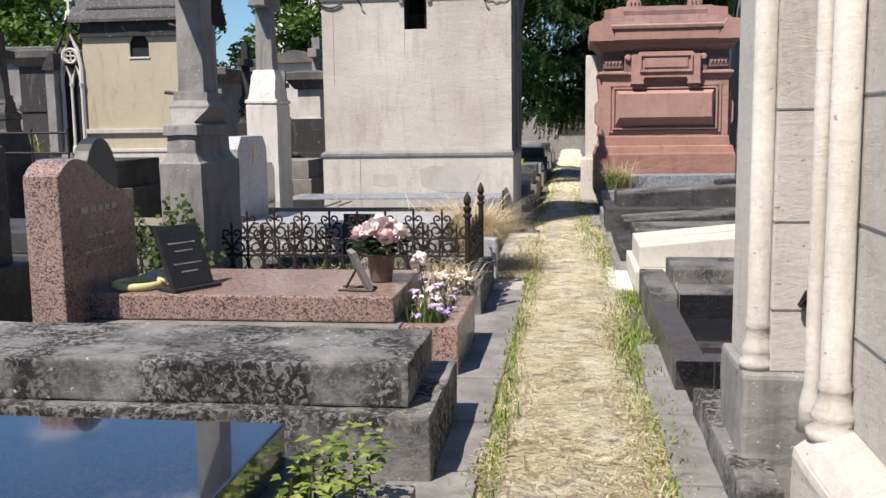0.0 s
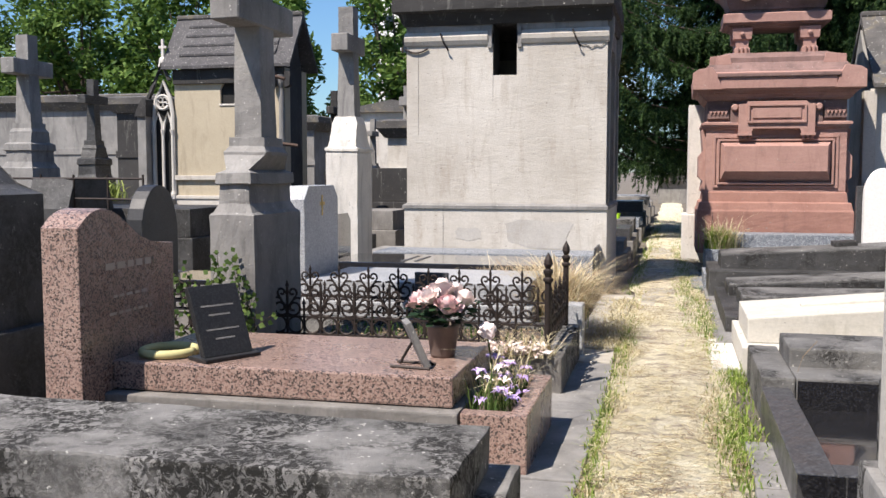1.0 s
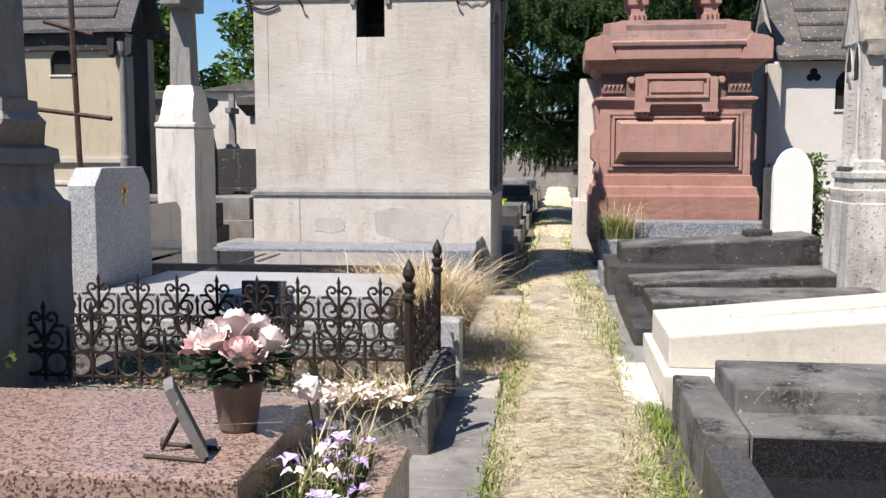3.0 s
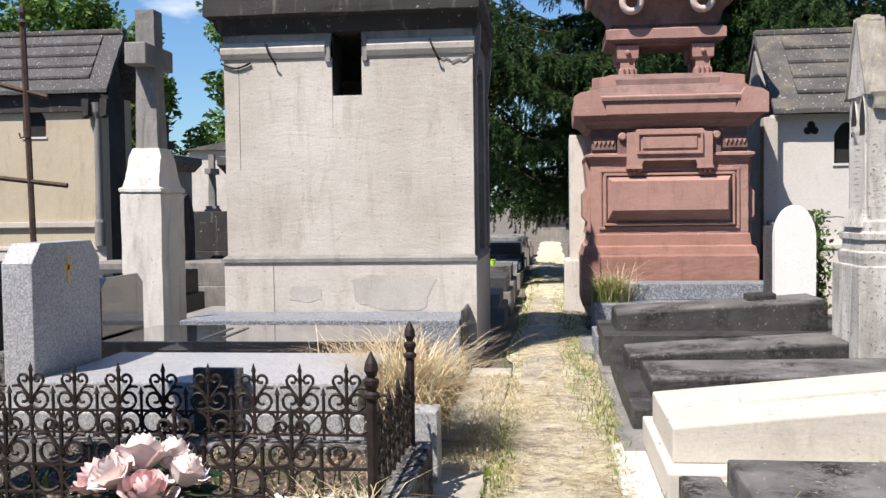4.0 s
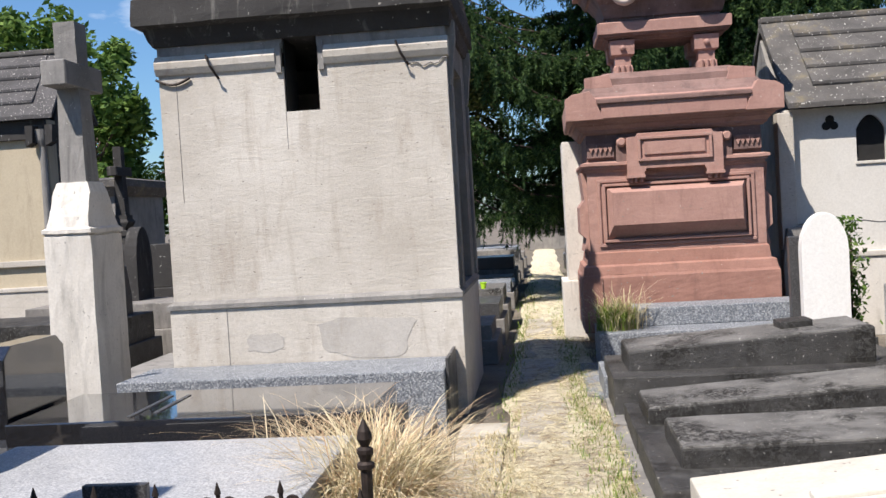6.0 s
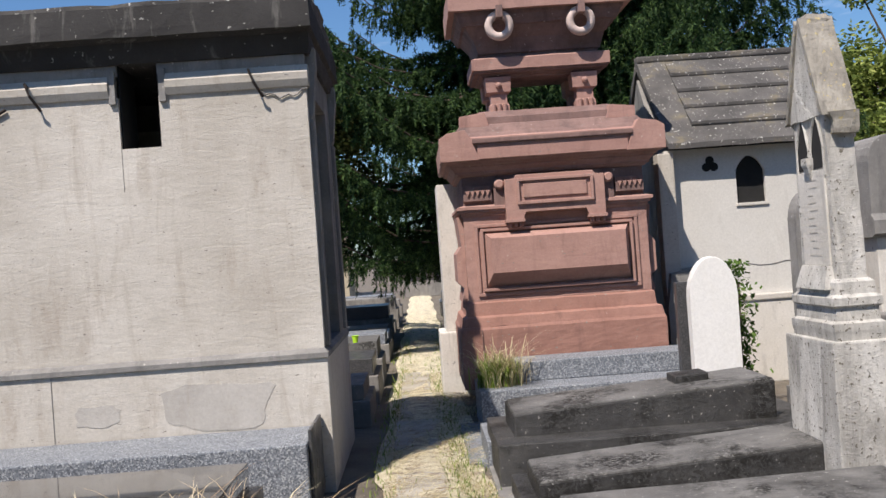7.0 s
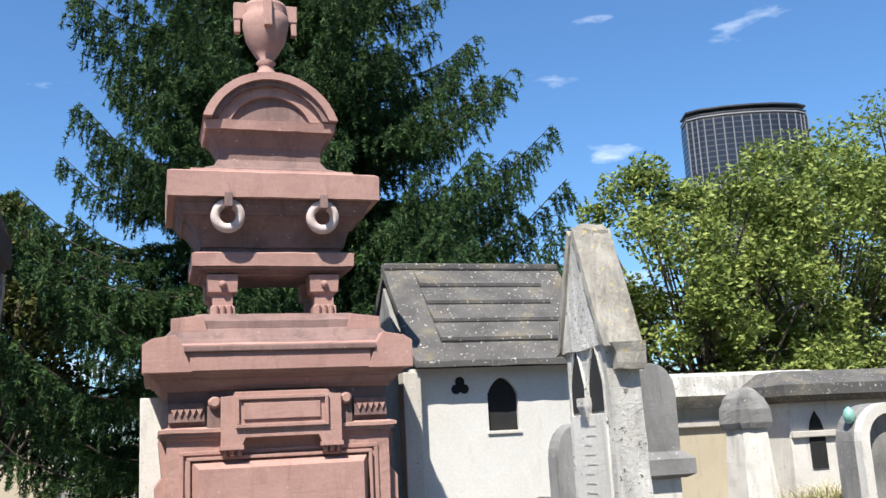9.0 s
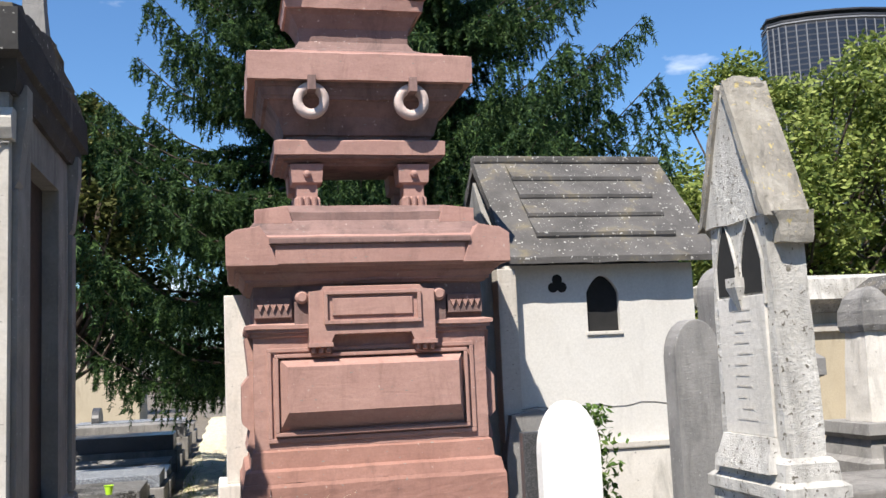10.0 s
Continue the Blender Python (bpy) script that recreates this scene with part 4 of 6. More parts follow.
    for a in (x0, x1 - w):
        part("frieze", block(a, a + w, y0 + w, y1 - w, 3.0, 3.24, 0), LIME_GREY, t)
    # near-black strips paint shade onto the window reveals
    for xa, xb in ((wx0, wx0 + 0.012), (wx1 - 0.012, wx1)):
        part("window_reveal_shade", block(xa, xb, y0 + 0.03, y0 + w + 0.2, wz, 3.24, 0), VOID, t)
    for xx in (wx0 - 0.035, wx1 + 0.035):
        part("window_jamb", block(xx - 0.025, xx + 0.025, y0 - 0.03, y0 + 0.02, 2.95, 3.2, 0.004), LIME_GREY, t)
    part("cornice", worn(loft(bmesh.new(), [(3.24, x0 - 0.03, x1 + 0.03, y0 - 0.03, y1 + 0.03), (3.29, x0 - 0.05, x1 + 0.05, y0 - 0.06, y1 + 0.05), (3.38, x0 - 0.08, x1 + 0.05, y0 - 0.10, y1 + 0.1), (3.40, x0 - 0.14, x1 + 0.08, y0 - 0.20, y1 + 0.2),
                                       (3.46, x0 - 0.14, x1 + 0.08, y0 - 0.20, y1 + 0.2), (3.62, x0 - 0.13, x1 + 0.07, y0 - 0.19, y1 + 0.19)]), 0.008, 2, 0.3, 14), LIME_DARK, t, "black stained stone cornice")
    part("roof", worn(prism([(y0 - 0.18, 3.60), (y0 - 0.18, 3.65), (14.0, 3.82), (y1 + 0.18, 3.62)], "x", x0 - 0.12, x1 + 0.06), 0.016, 4, 0.3, 16), ROOF, t, "lichened stone roof")
    # gable brackets toward the path
    for y in (y0 + 0.08, y1 - 0.2):
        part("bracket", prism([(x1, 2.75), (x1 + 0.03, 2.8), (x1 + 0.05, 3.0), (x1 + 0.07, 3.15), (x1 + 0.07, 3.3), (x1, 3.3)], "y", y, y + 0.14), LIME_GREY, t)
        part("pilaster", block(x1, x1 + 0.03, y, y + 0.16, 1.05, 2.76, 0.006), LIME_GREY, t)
    # roof cross
    part("finial_cross", centred(bmesh.new(), -0.88, 14.0, [(3.74, 0.09, 0.11), (4.05, 0.06, 0.07), (4.62, 0.045, 0.06)]), LIME_GREY, t)
    part("finial_cross_arm", loft(bmesh.new(), [(4.32, -0.94, -0.82, 13.82, 14.18), (4.46, -0.94, -0.82, 13.82, 14.18)]), LIME_GREY, t)
    # iron hooks and loose cable under the cornice
    for x in (-2.85, -1.22):
        bm = bmesh.new()
        tube(bm, [(x, y0 - 0.01, 3.10), (x, y0 - 0.09, 3.13), (x + 0.03, y0 - 0.10, 3.04), (x + 0.09, y0 - 0.05, 2.93)], 0.011, 6)
        part("hook", bm, IRON, t)
    bm = bmesh.new()
    tube(bm, [(x0 - 0.02 + 0.3 * k / 8, y0 - 0.02, 2.965 - 0.05 * math.sin(math.pi * k / 8)) for k in range(9)], 0.012, 6)
    part("cable", bm, IRON, t)
    bm = bmesh.new()
    tube(bm, [(-1.15 + 0.34 * k / 10, y0 - 0.012, 2.98 - 0.05 * math.sin(math.pi * k / 10) - 0.015 * math.sin(k * 1.9)) for k in range(11)], 0.006, 5)
    part("cable", bm, LIME_GREY, t)
    bm = bmesh.new()
    tube(bm, [(-2.0, 14.3, 3.7), (-2.0, 14.3, 4.5)], 0.008)
    part("rod", bm, IRON, t)


mausoleum()


# ---- graves east of the path ----
def near_chapel():
    t = thing("stone_chapel", (1.9, 3.3, 0), "pale limestone chapel with slender engaged columns", "chapel")
    part("pier_base", worn(block(0.60, 0.845, 3.98, 4.5, -0.03, 0.485, 0.02), 0.006, 1), LIME_GREY, t)
    part("pier_wall", block(0.705, 0.835, 4.03, 4.5, 0.485, 4.2, 0.006), LIME, t)
    for z in (0.72, 1.05, 1.46, 1.86, 2.3, 2.8):
        part("joint", block(0.703, 0.837, 4.027, 4.5, z, z + 0.006, 0), LIME_GREY, t)
    part("pier_back", block(0.64, 0.83, 4.14, 4.5, 0.485, 4.2, 0.006), LIME, t)
    part("column", lathe(0.668, 4.09, [(0.066, 0.485), (0.066, 0.515), (0.05, 0.53), (0.058, 0.55), (0.058, 0.565), (0.045, 0.59), (0.044, 0.64), (0.05, 0.65), (0.043, 0.67), (0.041, 4.2)], 20), LIME, t, smooth=True)
    part("wall_base", worn(block(0.685, 3.0, 1.6, 3.58, -0.03, 0.36, 0.03), 0.006, 2), LIME, t)
    part("base_moulding", loft(bmesh.new(), [(0.36, 0.70, 3.0, 1.62, 3.56), (0.40, 0.74, 3.0, 1.65, 3.54), (0.44, 0.82, 3.0, 1.7, 3.52)]), LIME, t)
    part("wall", block(0.855, 3.0, 1.72, 3.52, 0.44, 4.2, 0.006), LIME, t)
    part("wall", block(0.96, 3.0, 3.52, 4.5, 0.0, 4.2, 0), LIME_GREY, t)
    part("column", lathe(0.805, 3.52, [(0.085, 0.40), (0.085, 0.43), (0.062, 0.45), (0.072, 0.47), (0.072, 0.49), (0.052, 0.52), (0.052, 0.56), (0.058, 0.57), (0.047, 0.59), (0.045, 4.2)], 20), LIME, t, smooth=True)
    part("column", lathe(0.755, 3.60, [(0.05, 0.40), (0.04, 0.5), (0.028, 0.56), (0.026, 4.2)], 12), LIME, t, smooth=True)
    for z in (0.74, 1.10, 1.50, 1.92, 2.4):
        part("joint", block(0.851, 2.0, 1.716, 3.524, z, z + 0.006, 0), LIME_GREY, t)
    part("bracket", tube(bmesh.new(), [(0.845, 4.06, 0.74), (0.80, 3.99, 0.75), (0.82, 3.97, 0.80)], 0.014, 6), IRON, t)
    part("roof", block(0.5, 3.2, 1.4, 4.7, 4.2, 4.5, 0.02), ROOF, t)


near_chapel()


def right_graves():
    t = thing("stone_tomb", (1.4, 4.6, 0), "low mossy grey stone tomb", "tomb")
    part("step", rough_slab(0.545, 0.70, 3.7, 4.95, -0.03, 0.16, 0.008, 12), MOSSY, t)
    part("slab", rough_slab(0.675, 2.3, 4.52, 5.02, -0.03, 0.36, 0.015, 15), MOSSY, t)
    part("headstone", rough_slab(0.80, 2.3, 5.04, 5.33, -0.03, 0.62, 0.012, 17), MOSSY, t)
    t = thing("granite_tomb", (1.5, 6.6, 0), "polished dark granite tomb with stepped kerbs", "tomb")
    part("kerb", block(0.50, 0.66, 5.36, 7.02, -0.03, 0.19, 0.008), DGREY_G, t, "grey worn kerb top")
    part("kerb", block(0.66, 2.4, 5.36, 5.52, -0.03, 0.19, 0.008), DGREY_G, t, "grey worn kerb top")
    part("kerb_face", block(0.502, 0.69, 5.352, 5.36, -0.02, 0.185, 0.002), BLACK_G, t, "black polished kerb face")
    part("kerb_face", block(0.70, 2.38, 5.352, 5.36, -0.02, 0.185, 0.002), BLACK_G, t, "black polished kerb face")
    part("kerb_block", rough_slab(0.50, 0.69, 7.02, 8.10, -0.03, 0.245, 0.002, 60), DUSTY, t)
    part("body", block(0.695, 2.4, 7.02, 7.40, 0.0, 0.245, 0.008), DUSTY, t)
    part("front_panel", block(0.70, 2.38, 7.012, 7.02, 0.07, 0.232, 0.002), BLACK_G, t, "mirror black front panel")
    part("back_body", block(0.69, 2.4, 7.40, 8.0, 0.0, 0.22, 0.006), DARK, t)
    part("slab", rough_slab(0.69, 2.45, 7.37, 7.95, 0.215, 0.362, 0.003, 61), DUSTY, t, "dusty lichened slab")
    part("inner_slab", block(0.66, 2.4, 5.52, 7.02, -0.03, 0.07, 0), BLACK_G, t, "sunken polished black slab")
    part("stem", tube(bmesh.new(), [(0.72, 7.2, 0.246), (0.75, 7.21, 0.34), (0.83, 7.24, 0.43)], 0.002), BROWN_S, t)
    t = thing("stone_tomb", (1.6, 8.95, 0), "cream white stone tomb with a sloping slab", "tomb")
    part("base", block(0.485, 2.6, 8.36, 9.68, -0.03, 0.178, 0.012), WHITE_T, t)
    part("side_panel", block(0.62, 2.4, 8.345, 8.36, 0.03, 0.15, 0.004), LIME, t)
    part("slab", block(0.53, 2.6, 8.55, 9.52, 0.178, 0.362, 0.012, 0.20), WHITE_T, t)
    part("ridge", block(0.95, 2.55, 8.96, 9.05, 0.385, 0.425, 0.008, 0.155), WHITE_T, t)

    for k, (ky0, ky1, kz, y0, y1, x0, z1, rise) in enumerate(((9.98, 11.28, 0.165, 10.38, 11.16, 0.61, 0.28, 0.03), (11.34, 12.36, 0.15, 11.56, 12.22, 0.55, 0.26, 0.12), (12.50, 13.66, 0.32, 12.74, 13.44, 0.53, 0.48, 0.115))):
        t = thing("stone_tomb", (1.3, (ky0 + ky1) / 2, 0), "dark lichen-spotted stone slab tomb", "tomb", "dark slab tombs")
        part("kerb", rough_slab(0.39 if k == 2 else 0.45, 2.75, ky0, ky1, -0.03, kz, 0.004, 20 + k), DARK, t)
        part("slab", rough_slab(x0, 2.45, y0, y1, kz - 0.02, z1, 0.003, 30 + k, rise=rise), DARK, t)
        part("slab_top", rough_slab(x0 + 0.008, 2.442, y0 + 0.008, y1 - 0.008, z1 - 0.02, z1 + 0.012, 0.004, 50 + k, rise=rise), DUSTY, t, "dusty lichened slab top")
    part("ridge_stone", block(1.80, 2.06, 13.05, 13.3, 0.55, 0.625, 0.01, 0.015), DARK, t)
    p = thing("paving_block", (0.46, 13.6, 0), "blue grey granite corner block", "kerb")
    part("block", block(0.36, 0.52, 13.25, 14.1, -0.03, 0.20, 0.01), BLUE_G, p)


right_graves()


def red_monument():
    cx, cy = 1.395, 16.55
    d = 0.29
    t = thing("red_monument", (cx, cy, 0), "red sandstone funerary monument topped by an urn", "monument")
    lv = lambda rows: worn(centred(bmesh.new(), cx, cy, [(z, h, h - d) for z, h in rows]), 0.0055, rows[0][0], 0.3, 18)
    part("base", lv([(0.25, 1.075), (0.86, 1.075), (0.89, 1.06)]), RED_BASE, t)
    part("base_slope", lv([(0.89, 1.06), (0.98, 1.04), (1.0, 1.0), (1.13, 0.985), (1.15, 0.96)]), RED_BASE, t)
    part("shaft", lv([(1.15, 0.965), (2.06, 0.965)]), RED, t)
    part("band", lv([(2.04, 0.97), (2.05, 0.985), (2.075, 0.985), (2.08, 1.01), (2.105, 1.01), (2.11, 1.03), (2.14, 1.03), (2.16, 0.96)]), RED, t)
    # the cornice's shade is painted into the frieze colour
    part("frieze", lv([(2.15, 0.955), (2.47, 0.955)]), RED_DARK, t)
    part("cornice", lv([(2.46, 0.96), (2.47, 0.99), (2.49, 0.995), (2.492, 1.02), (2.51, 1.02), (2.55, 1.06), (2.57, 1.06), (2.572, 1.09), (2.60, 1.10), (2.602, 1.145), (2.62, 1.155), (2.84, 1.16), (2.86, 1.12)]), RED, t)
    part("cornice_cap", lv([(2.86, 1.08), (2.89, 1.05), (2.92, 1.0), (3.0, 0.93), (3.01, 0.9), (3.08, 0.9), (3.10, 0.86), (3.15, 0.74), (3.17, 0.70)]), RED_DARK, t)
    f = cy - (1.165 - d)
    for s in (-1, 1):
        part("corner_block", prism([(cx + s * u, z) for u, z in ((0.76, 2.61), (1.168, 2.61), (1.168, 2.85), (1.09, 2.90), (0.90, 2.93), (0.84, 2.84))], "y", f - 0.02, f + 0.25, 0.006), RED, t)
        part("upper_corner_block", prism([(cx + s * u, z) for u, z in ((0.62, 2.98), (0.93, 2.98), (0.93, 3.10), (0.66, 3.13))], "y", f + 0.22, f + 0.4, 0.006), RED, t)
    part("fascia", block(cx - 0.78, cx + 0.78, f - 0.012, f + 0.1, 2.62, 2.78, 0.006), RED, t)
    part("fascia_lip", block(cx - 0.83, cx + 0.83, f - 0.04, f + 0.1, 2.78, 2.83, 0.01), RED_DARK, t)
    # raised panel and its frame
    y = cy - (0.965 - d)
    for k, (hw, za, zb, dy, bw) in enumerate(((0.86, 1.20, 1.955, 0.022, 0.035), (0.80, 1.25, 1.905, 0.05, 0.03))):
        for a, b, c, e in ((-hw, hw, zb - bw, zb), (-hw, hw, za, za + bw), (-hw, -hw + bw, za + bw, zb - bw), (hw - bw, hw, za + bw, zb - bw)):
            part("frame_moulding", block(cx + a, cx + b, y - dy, y + 0.02, c, e, 0.006), RED, t)
    # raised panel, bevelled above and at the sides and undercut below
    vs = [(cx - 0.765, y, 1.29), (cx + 0.765, y, 1.29), (cx + 0.765, y, 1.87), (cx - 0.765, y, 1.87), (cx - 0.70, y - 0.15, 1.44), (cx + 0.70, y - 0.15, 1.44), (cx + 0.70, y - 0.15, 1.80), (cx - 0.70, y - 0.15, 1.80)]
    raw("raised_panel", vs, [(4, 5, 6, 7), (0, 1, 5, 4), (1, 2, 6, 5), (2, 3, 7, 6), (3, 0, 4, 7)], RED, t)
    # tablet with ears, bosses and drops
    tab = part("tablet", prism([(cx - 0.52, 1.98), (cx - 0.52, 2.40), (cx - 0.42, 2.40), (cx - 0.40, 2.44), (cx + 0.40, 2.44), (cx + 0.42, 2.40), (cx + 0.52, 2.40), (cx + 0.52, 1.98), (cx + 0.34, 1.98), (cx + 0.32, 2.06), (cx - 0.32, 2.06), (cx - 0.34, 1.98)], "y", y - 0.13, y + 0.02, 0.008), RED, t)
    for a, b, c, e in ((-0.40, 0.40, 2.37, 2.40), (-0.40, 0.40, 2.13, 2.16), (-0.40, -0.37, 2.16, 2.37), (0.37, 0.40, 2.16, 2.37)):
        part("tablet_moulding", block(cx + a, cx + b, y - 0.16, y - 0.125, c, e, 0.004), RED, tab)
    part("tablet_field", block(cx - 0.33, cx + 0.33, y - 0.148, y - 0.125, 2.20, 2.34, 0.005), RED, tab)
    for s in (-1, 1):
        dp = part("drop_plate", block(cx + s * 0.43 - 0.10, cx + s * 0.43 + 0.10, y - 0.15, y, 1.95, 1.985, 0.004), RED, t)
        for k in range(3):
            part("drop", lathe(cx + s * 0.43 + 0.06 * (k - 1), y - 0.10, [(0.014, 1.90), (0.024, 1.91), (0.02, 1.955)], 8), RED, dp)
        b = lathe(0, 0, [(0.055, 0), (0.055, 0.05), (0.035, 0.075)], 16)
        b.transform(Matrix.Translation((cx + s * 0.57, y - 0.03, 2.36)) @ Matrix.Rotation(radians(90), 4, "X"))
        part("boss", b, RED, t)
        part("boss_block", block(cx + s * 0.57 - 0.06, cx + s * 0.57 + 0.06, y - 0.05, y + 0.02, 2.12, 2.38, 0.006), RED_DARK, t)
        # dentil panel coloured darker for the shadow it lies in
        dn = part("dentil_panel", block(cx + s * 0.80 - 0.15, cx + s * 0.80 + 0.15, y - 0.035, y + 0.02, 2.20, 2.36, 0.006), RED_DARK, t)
        for k in range(5):
            part("dentil", prism([(cx + s * 0.80 - 0.13 + k * 0.053, 2.31), (cx + s * 0.80 - 0.08 + k * 0.053, 2.31), (cx + s * 0.80 - 0.105 + k * 0.053, 2.25)], "y", y - 0.055, y - 0.03), RED, dn)
        part("scroll_flank", prism([(cx + s * u, z) for u, z in ((0.965, 1.1), (1.03, 1.15), (1.0, 1.3), (1.06, 1.36), (1.06, 1.66), (1.0, 1.74), (1.03, 2.05), (0.965, 2.06))], "y", y + 0.1, y + 0.9), RED, t)
    # four short legs under the upper stage
    for sx in (-1, 1):
        for sy in (-1, 1):
            px, py = cx + sx * 0.47, cy + sy * (0.47 - d + 0.08)
            leg = part("leg", loft(bmesh.new(), [(3.15, px - .11, px + .11, py - .1, py + .1), (3.24, px - .11, px + .11, py - .1, py + .1), (3.26, px - .09, px + .09, py - .09, py + .09), (3.36, px - .09, px + .09, py - .09, py + .09), (3.38, px - .13, px + .13, py - .12, py + .12), (3.54, px - .14, px + .14, py - .13, py + .13)]), RED, t)
            if sy < 0:
                b = lathe(0, 0, [(0.035, 0), (0.03, 0.03), (0.01, 0.04)], 10)
                b.transform(Matrix.Translation((px, py - 0.13, 3.45)) @ Matrix.Rotation(radians(90), 4, "X"))
                part("rosette", b, RED, leg)
                for k in (-1, 0, 1):
                    part("flute", tube(bmesh.new(), [(px + k * 0.06, py - 0.105, 3.16), (px + k * 0.06, py - 0.115, 3.25)], 0.022, 8), RED, leg)
    # upper base, flared stage and neck: overhang shade and grime in the colour
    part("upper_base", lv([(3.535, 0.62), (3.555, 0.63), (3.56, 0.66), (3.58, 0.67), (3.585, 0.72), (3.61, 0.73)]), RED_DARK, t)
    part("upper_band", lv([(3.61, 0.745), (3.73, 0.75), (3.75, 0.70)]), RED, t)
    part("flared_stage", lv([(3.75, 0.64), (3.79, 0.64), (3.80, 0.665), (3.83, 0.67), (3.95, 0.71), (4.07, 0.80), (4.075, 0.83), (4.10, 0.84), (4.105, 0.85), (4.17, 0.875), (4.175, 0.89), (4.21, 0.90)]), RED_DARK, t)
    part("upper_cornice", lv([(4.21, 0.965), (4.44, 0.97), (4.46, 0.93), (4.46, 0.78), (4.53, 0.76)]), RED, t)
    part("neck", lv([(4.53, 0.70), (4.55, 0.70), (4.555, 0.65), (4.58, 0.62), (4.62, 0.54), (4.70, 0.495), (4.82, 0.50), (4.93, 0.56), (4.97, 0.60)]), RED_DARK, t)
    part("pediment_base", lv([(4.97, 0.62), (5.06, 0.635), (5.07, 0.60)]), RED, t)
    # segmental pediment
    def arc(w, h, z0):
        r = (w * w + h * h) / (2 * h)
        a = math.asin(w / r)
        return [(cx + r * math.sin(-a + 2 * a * k / 18), z0 + h - r + r * math.cos(-a + 2 * a * k / 18)) for k in range(19)]
    fy = cy - (0.635 - d)
    # tympanum and middle arc carry the recess shade as darker red
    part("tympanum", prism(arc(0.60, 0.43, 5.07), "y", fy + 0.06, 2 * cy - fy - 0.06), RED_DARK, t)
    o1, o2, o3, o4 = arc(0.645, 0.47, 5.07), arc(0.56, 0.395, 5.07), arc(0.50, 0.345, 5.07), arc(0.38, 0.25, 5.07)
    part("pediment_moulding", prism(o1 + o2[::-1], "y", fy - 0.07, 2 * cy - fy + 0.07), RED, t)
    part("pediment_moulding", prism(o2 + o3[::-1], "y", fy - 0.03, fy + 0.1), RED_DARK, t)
    part("pediment_moulding", prism(o3 + o4[::-1], "y", fy + 0.02, fy + 0.1), RED, t)
    # rings hung on the flared stage
    for s in (-1, 1):
        ry = cy - (0.93 - d)
        hoop = [[(rad * math.cos(k * math.pi / 16), rad * math.sin(k * math.pi / 16)) for k in range(32)] for rad in (0.155, 0.145, 0.085, 0.072)]
        bm = bmesh.new()
        loops = [[bm.verts.new((cx + s * 0.435 + u, ry + dy + 0.05 - 0.12 * v, 4.05 + v)) for u, v in hoop[h]] for h, dy in ((0, 0.0), (1, -0.035), (2, -0.035), (3, 0.0), (3, 0.03), (0, 0.03))]
        for lo, hi in zip(loops, loops[1:] + loops[:1]):
            for k in range(32):
                bm.faces.new((lo[k], lo[(k + 1) % 32], hi[(k + 1) % 32], hi[k]))
        strap = part("ring_strap", block(cx + s * 0.435 - 0.035, cx + s * 0.435 + 0.035, cy - (1.0 - d), cy - (0.86 - d), 4.11, 4.24, 0.006), RED_DARK, t)
        part("ring", bm, RINGM, strap, "pale stone ring", True)
    urn = [(0.17, 5.53), (0.17, 5.58), (0.12, 5.62), (0.075, 5.68), (0.07, 5.72), (0.10, 5.75), (0.075, 5.78), (0.13, 5.86), (0.20, 5.98), (0.235, 6.14), (0.235, 6.24), (0.20, 6.28), (0.22, 6.33), (0.21, 6.37), (0.13, 6.39), (0.12, 6.44), (0.12, 6.50), (0.08, 6.52)]
    part("joint", block(cx - 0.86, cx - 0.855, cy - (1.093 - d), cy - (1.08 - d), 0.3, 0.86, 0), RED_DARK, t)
    part("urn", lathe(cx, cy, [(r, z + 0.04 if z > 5.6 else z) for r, z in urn], 28), RED, t, "carved sandstone urn", True)
    for s in (-1, 1):
        bm = block(cx + s * 0.26 - 0.06, cx + s * 0.26 + 0.06, cy - 0.05, cy + 0.05, 6.24, 6.42, 0.01)
        block(cx + s * 0.285 - 0.03, cx + s * 0.285 + 0.03, cy - 0.04, cy + 0.04, 6.10, 6.26, 0.01, 0, bm)
        part("urn_handle", bm, RED, t)
    part("urn_handle", block(cx - 0.04, cx + 0.04, cy - 0.27, cy - 0.17, 6.10, 6.42, 0.01), RED, t)
    # granite steps before it
    g = thing("granite_step", (1.6, 15.4, 0), "speckled blue grey granite slabs before a monument", "step")
    part("lower_slab", block(0.42, 2.9, 14.75, 15.72, -0.03, 0.37, 0.012), BLUE_G, g)
    part("upper_slab", block(0.82, 2.62, 15.22, 15.72, 0.37, 0.565, 0.012), BLUE_G, g)
    r = thing("stone_pillar", (0.32, 17.4, 0), "white stone side block beside the red monument", "pillar")
    part("base", block(0.12, 0.6, 17.2, 17.9, -0.03, 0.75, 0.02), LIME_WHITE, r)
    part("body", block(0.2, 0.75, 17.25, 17.9, 0.75, 2.5, 0.012), LIME_WHITE, r)


red_monument()


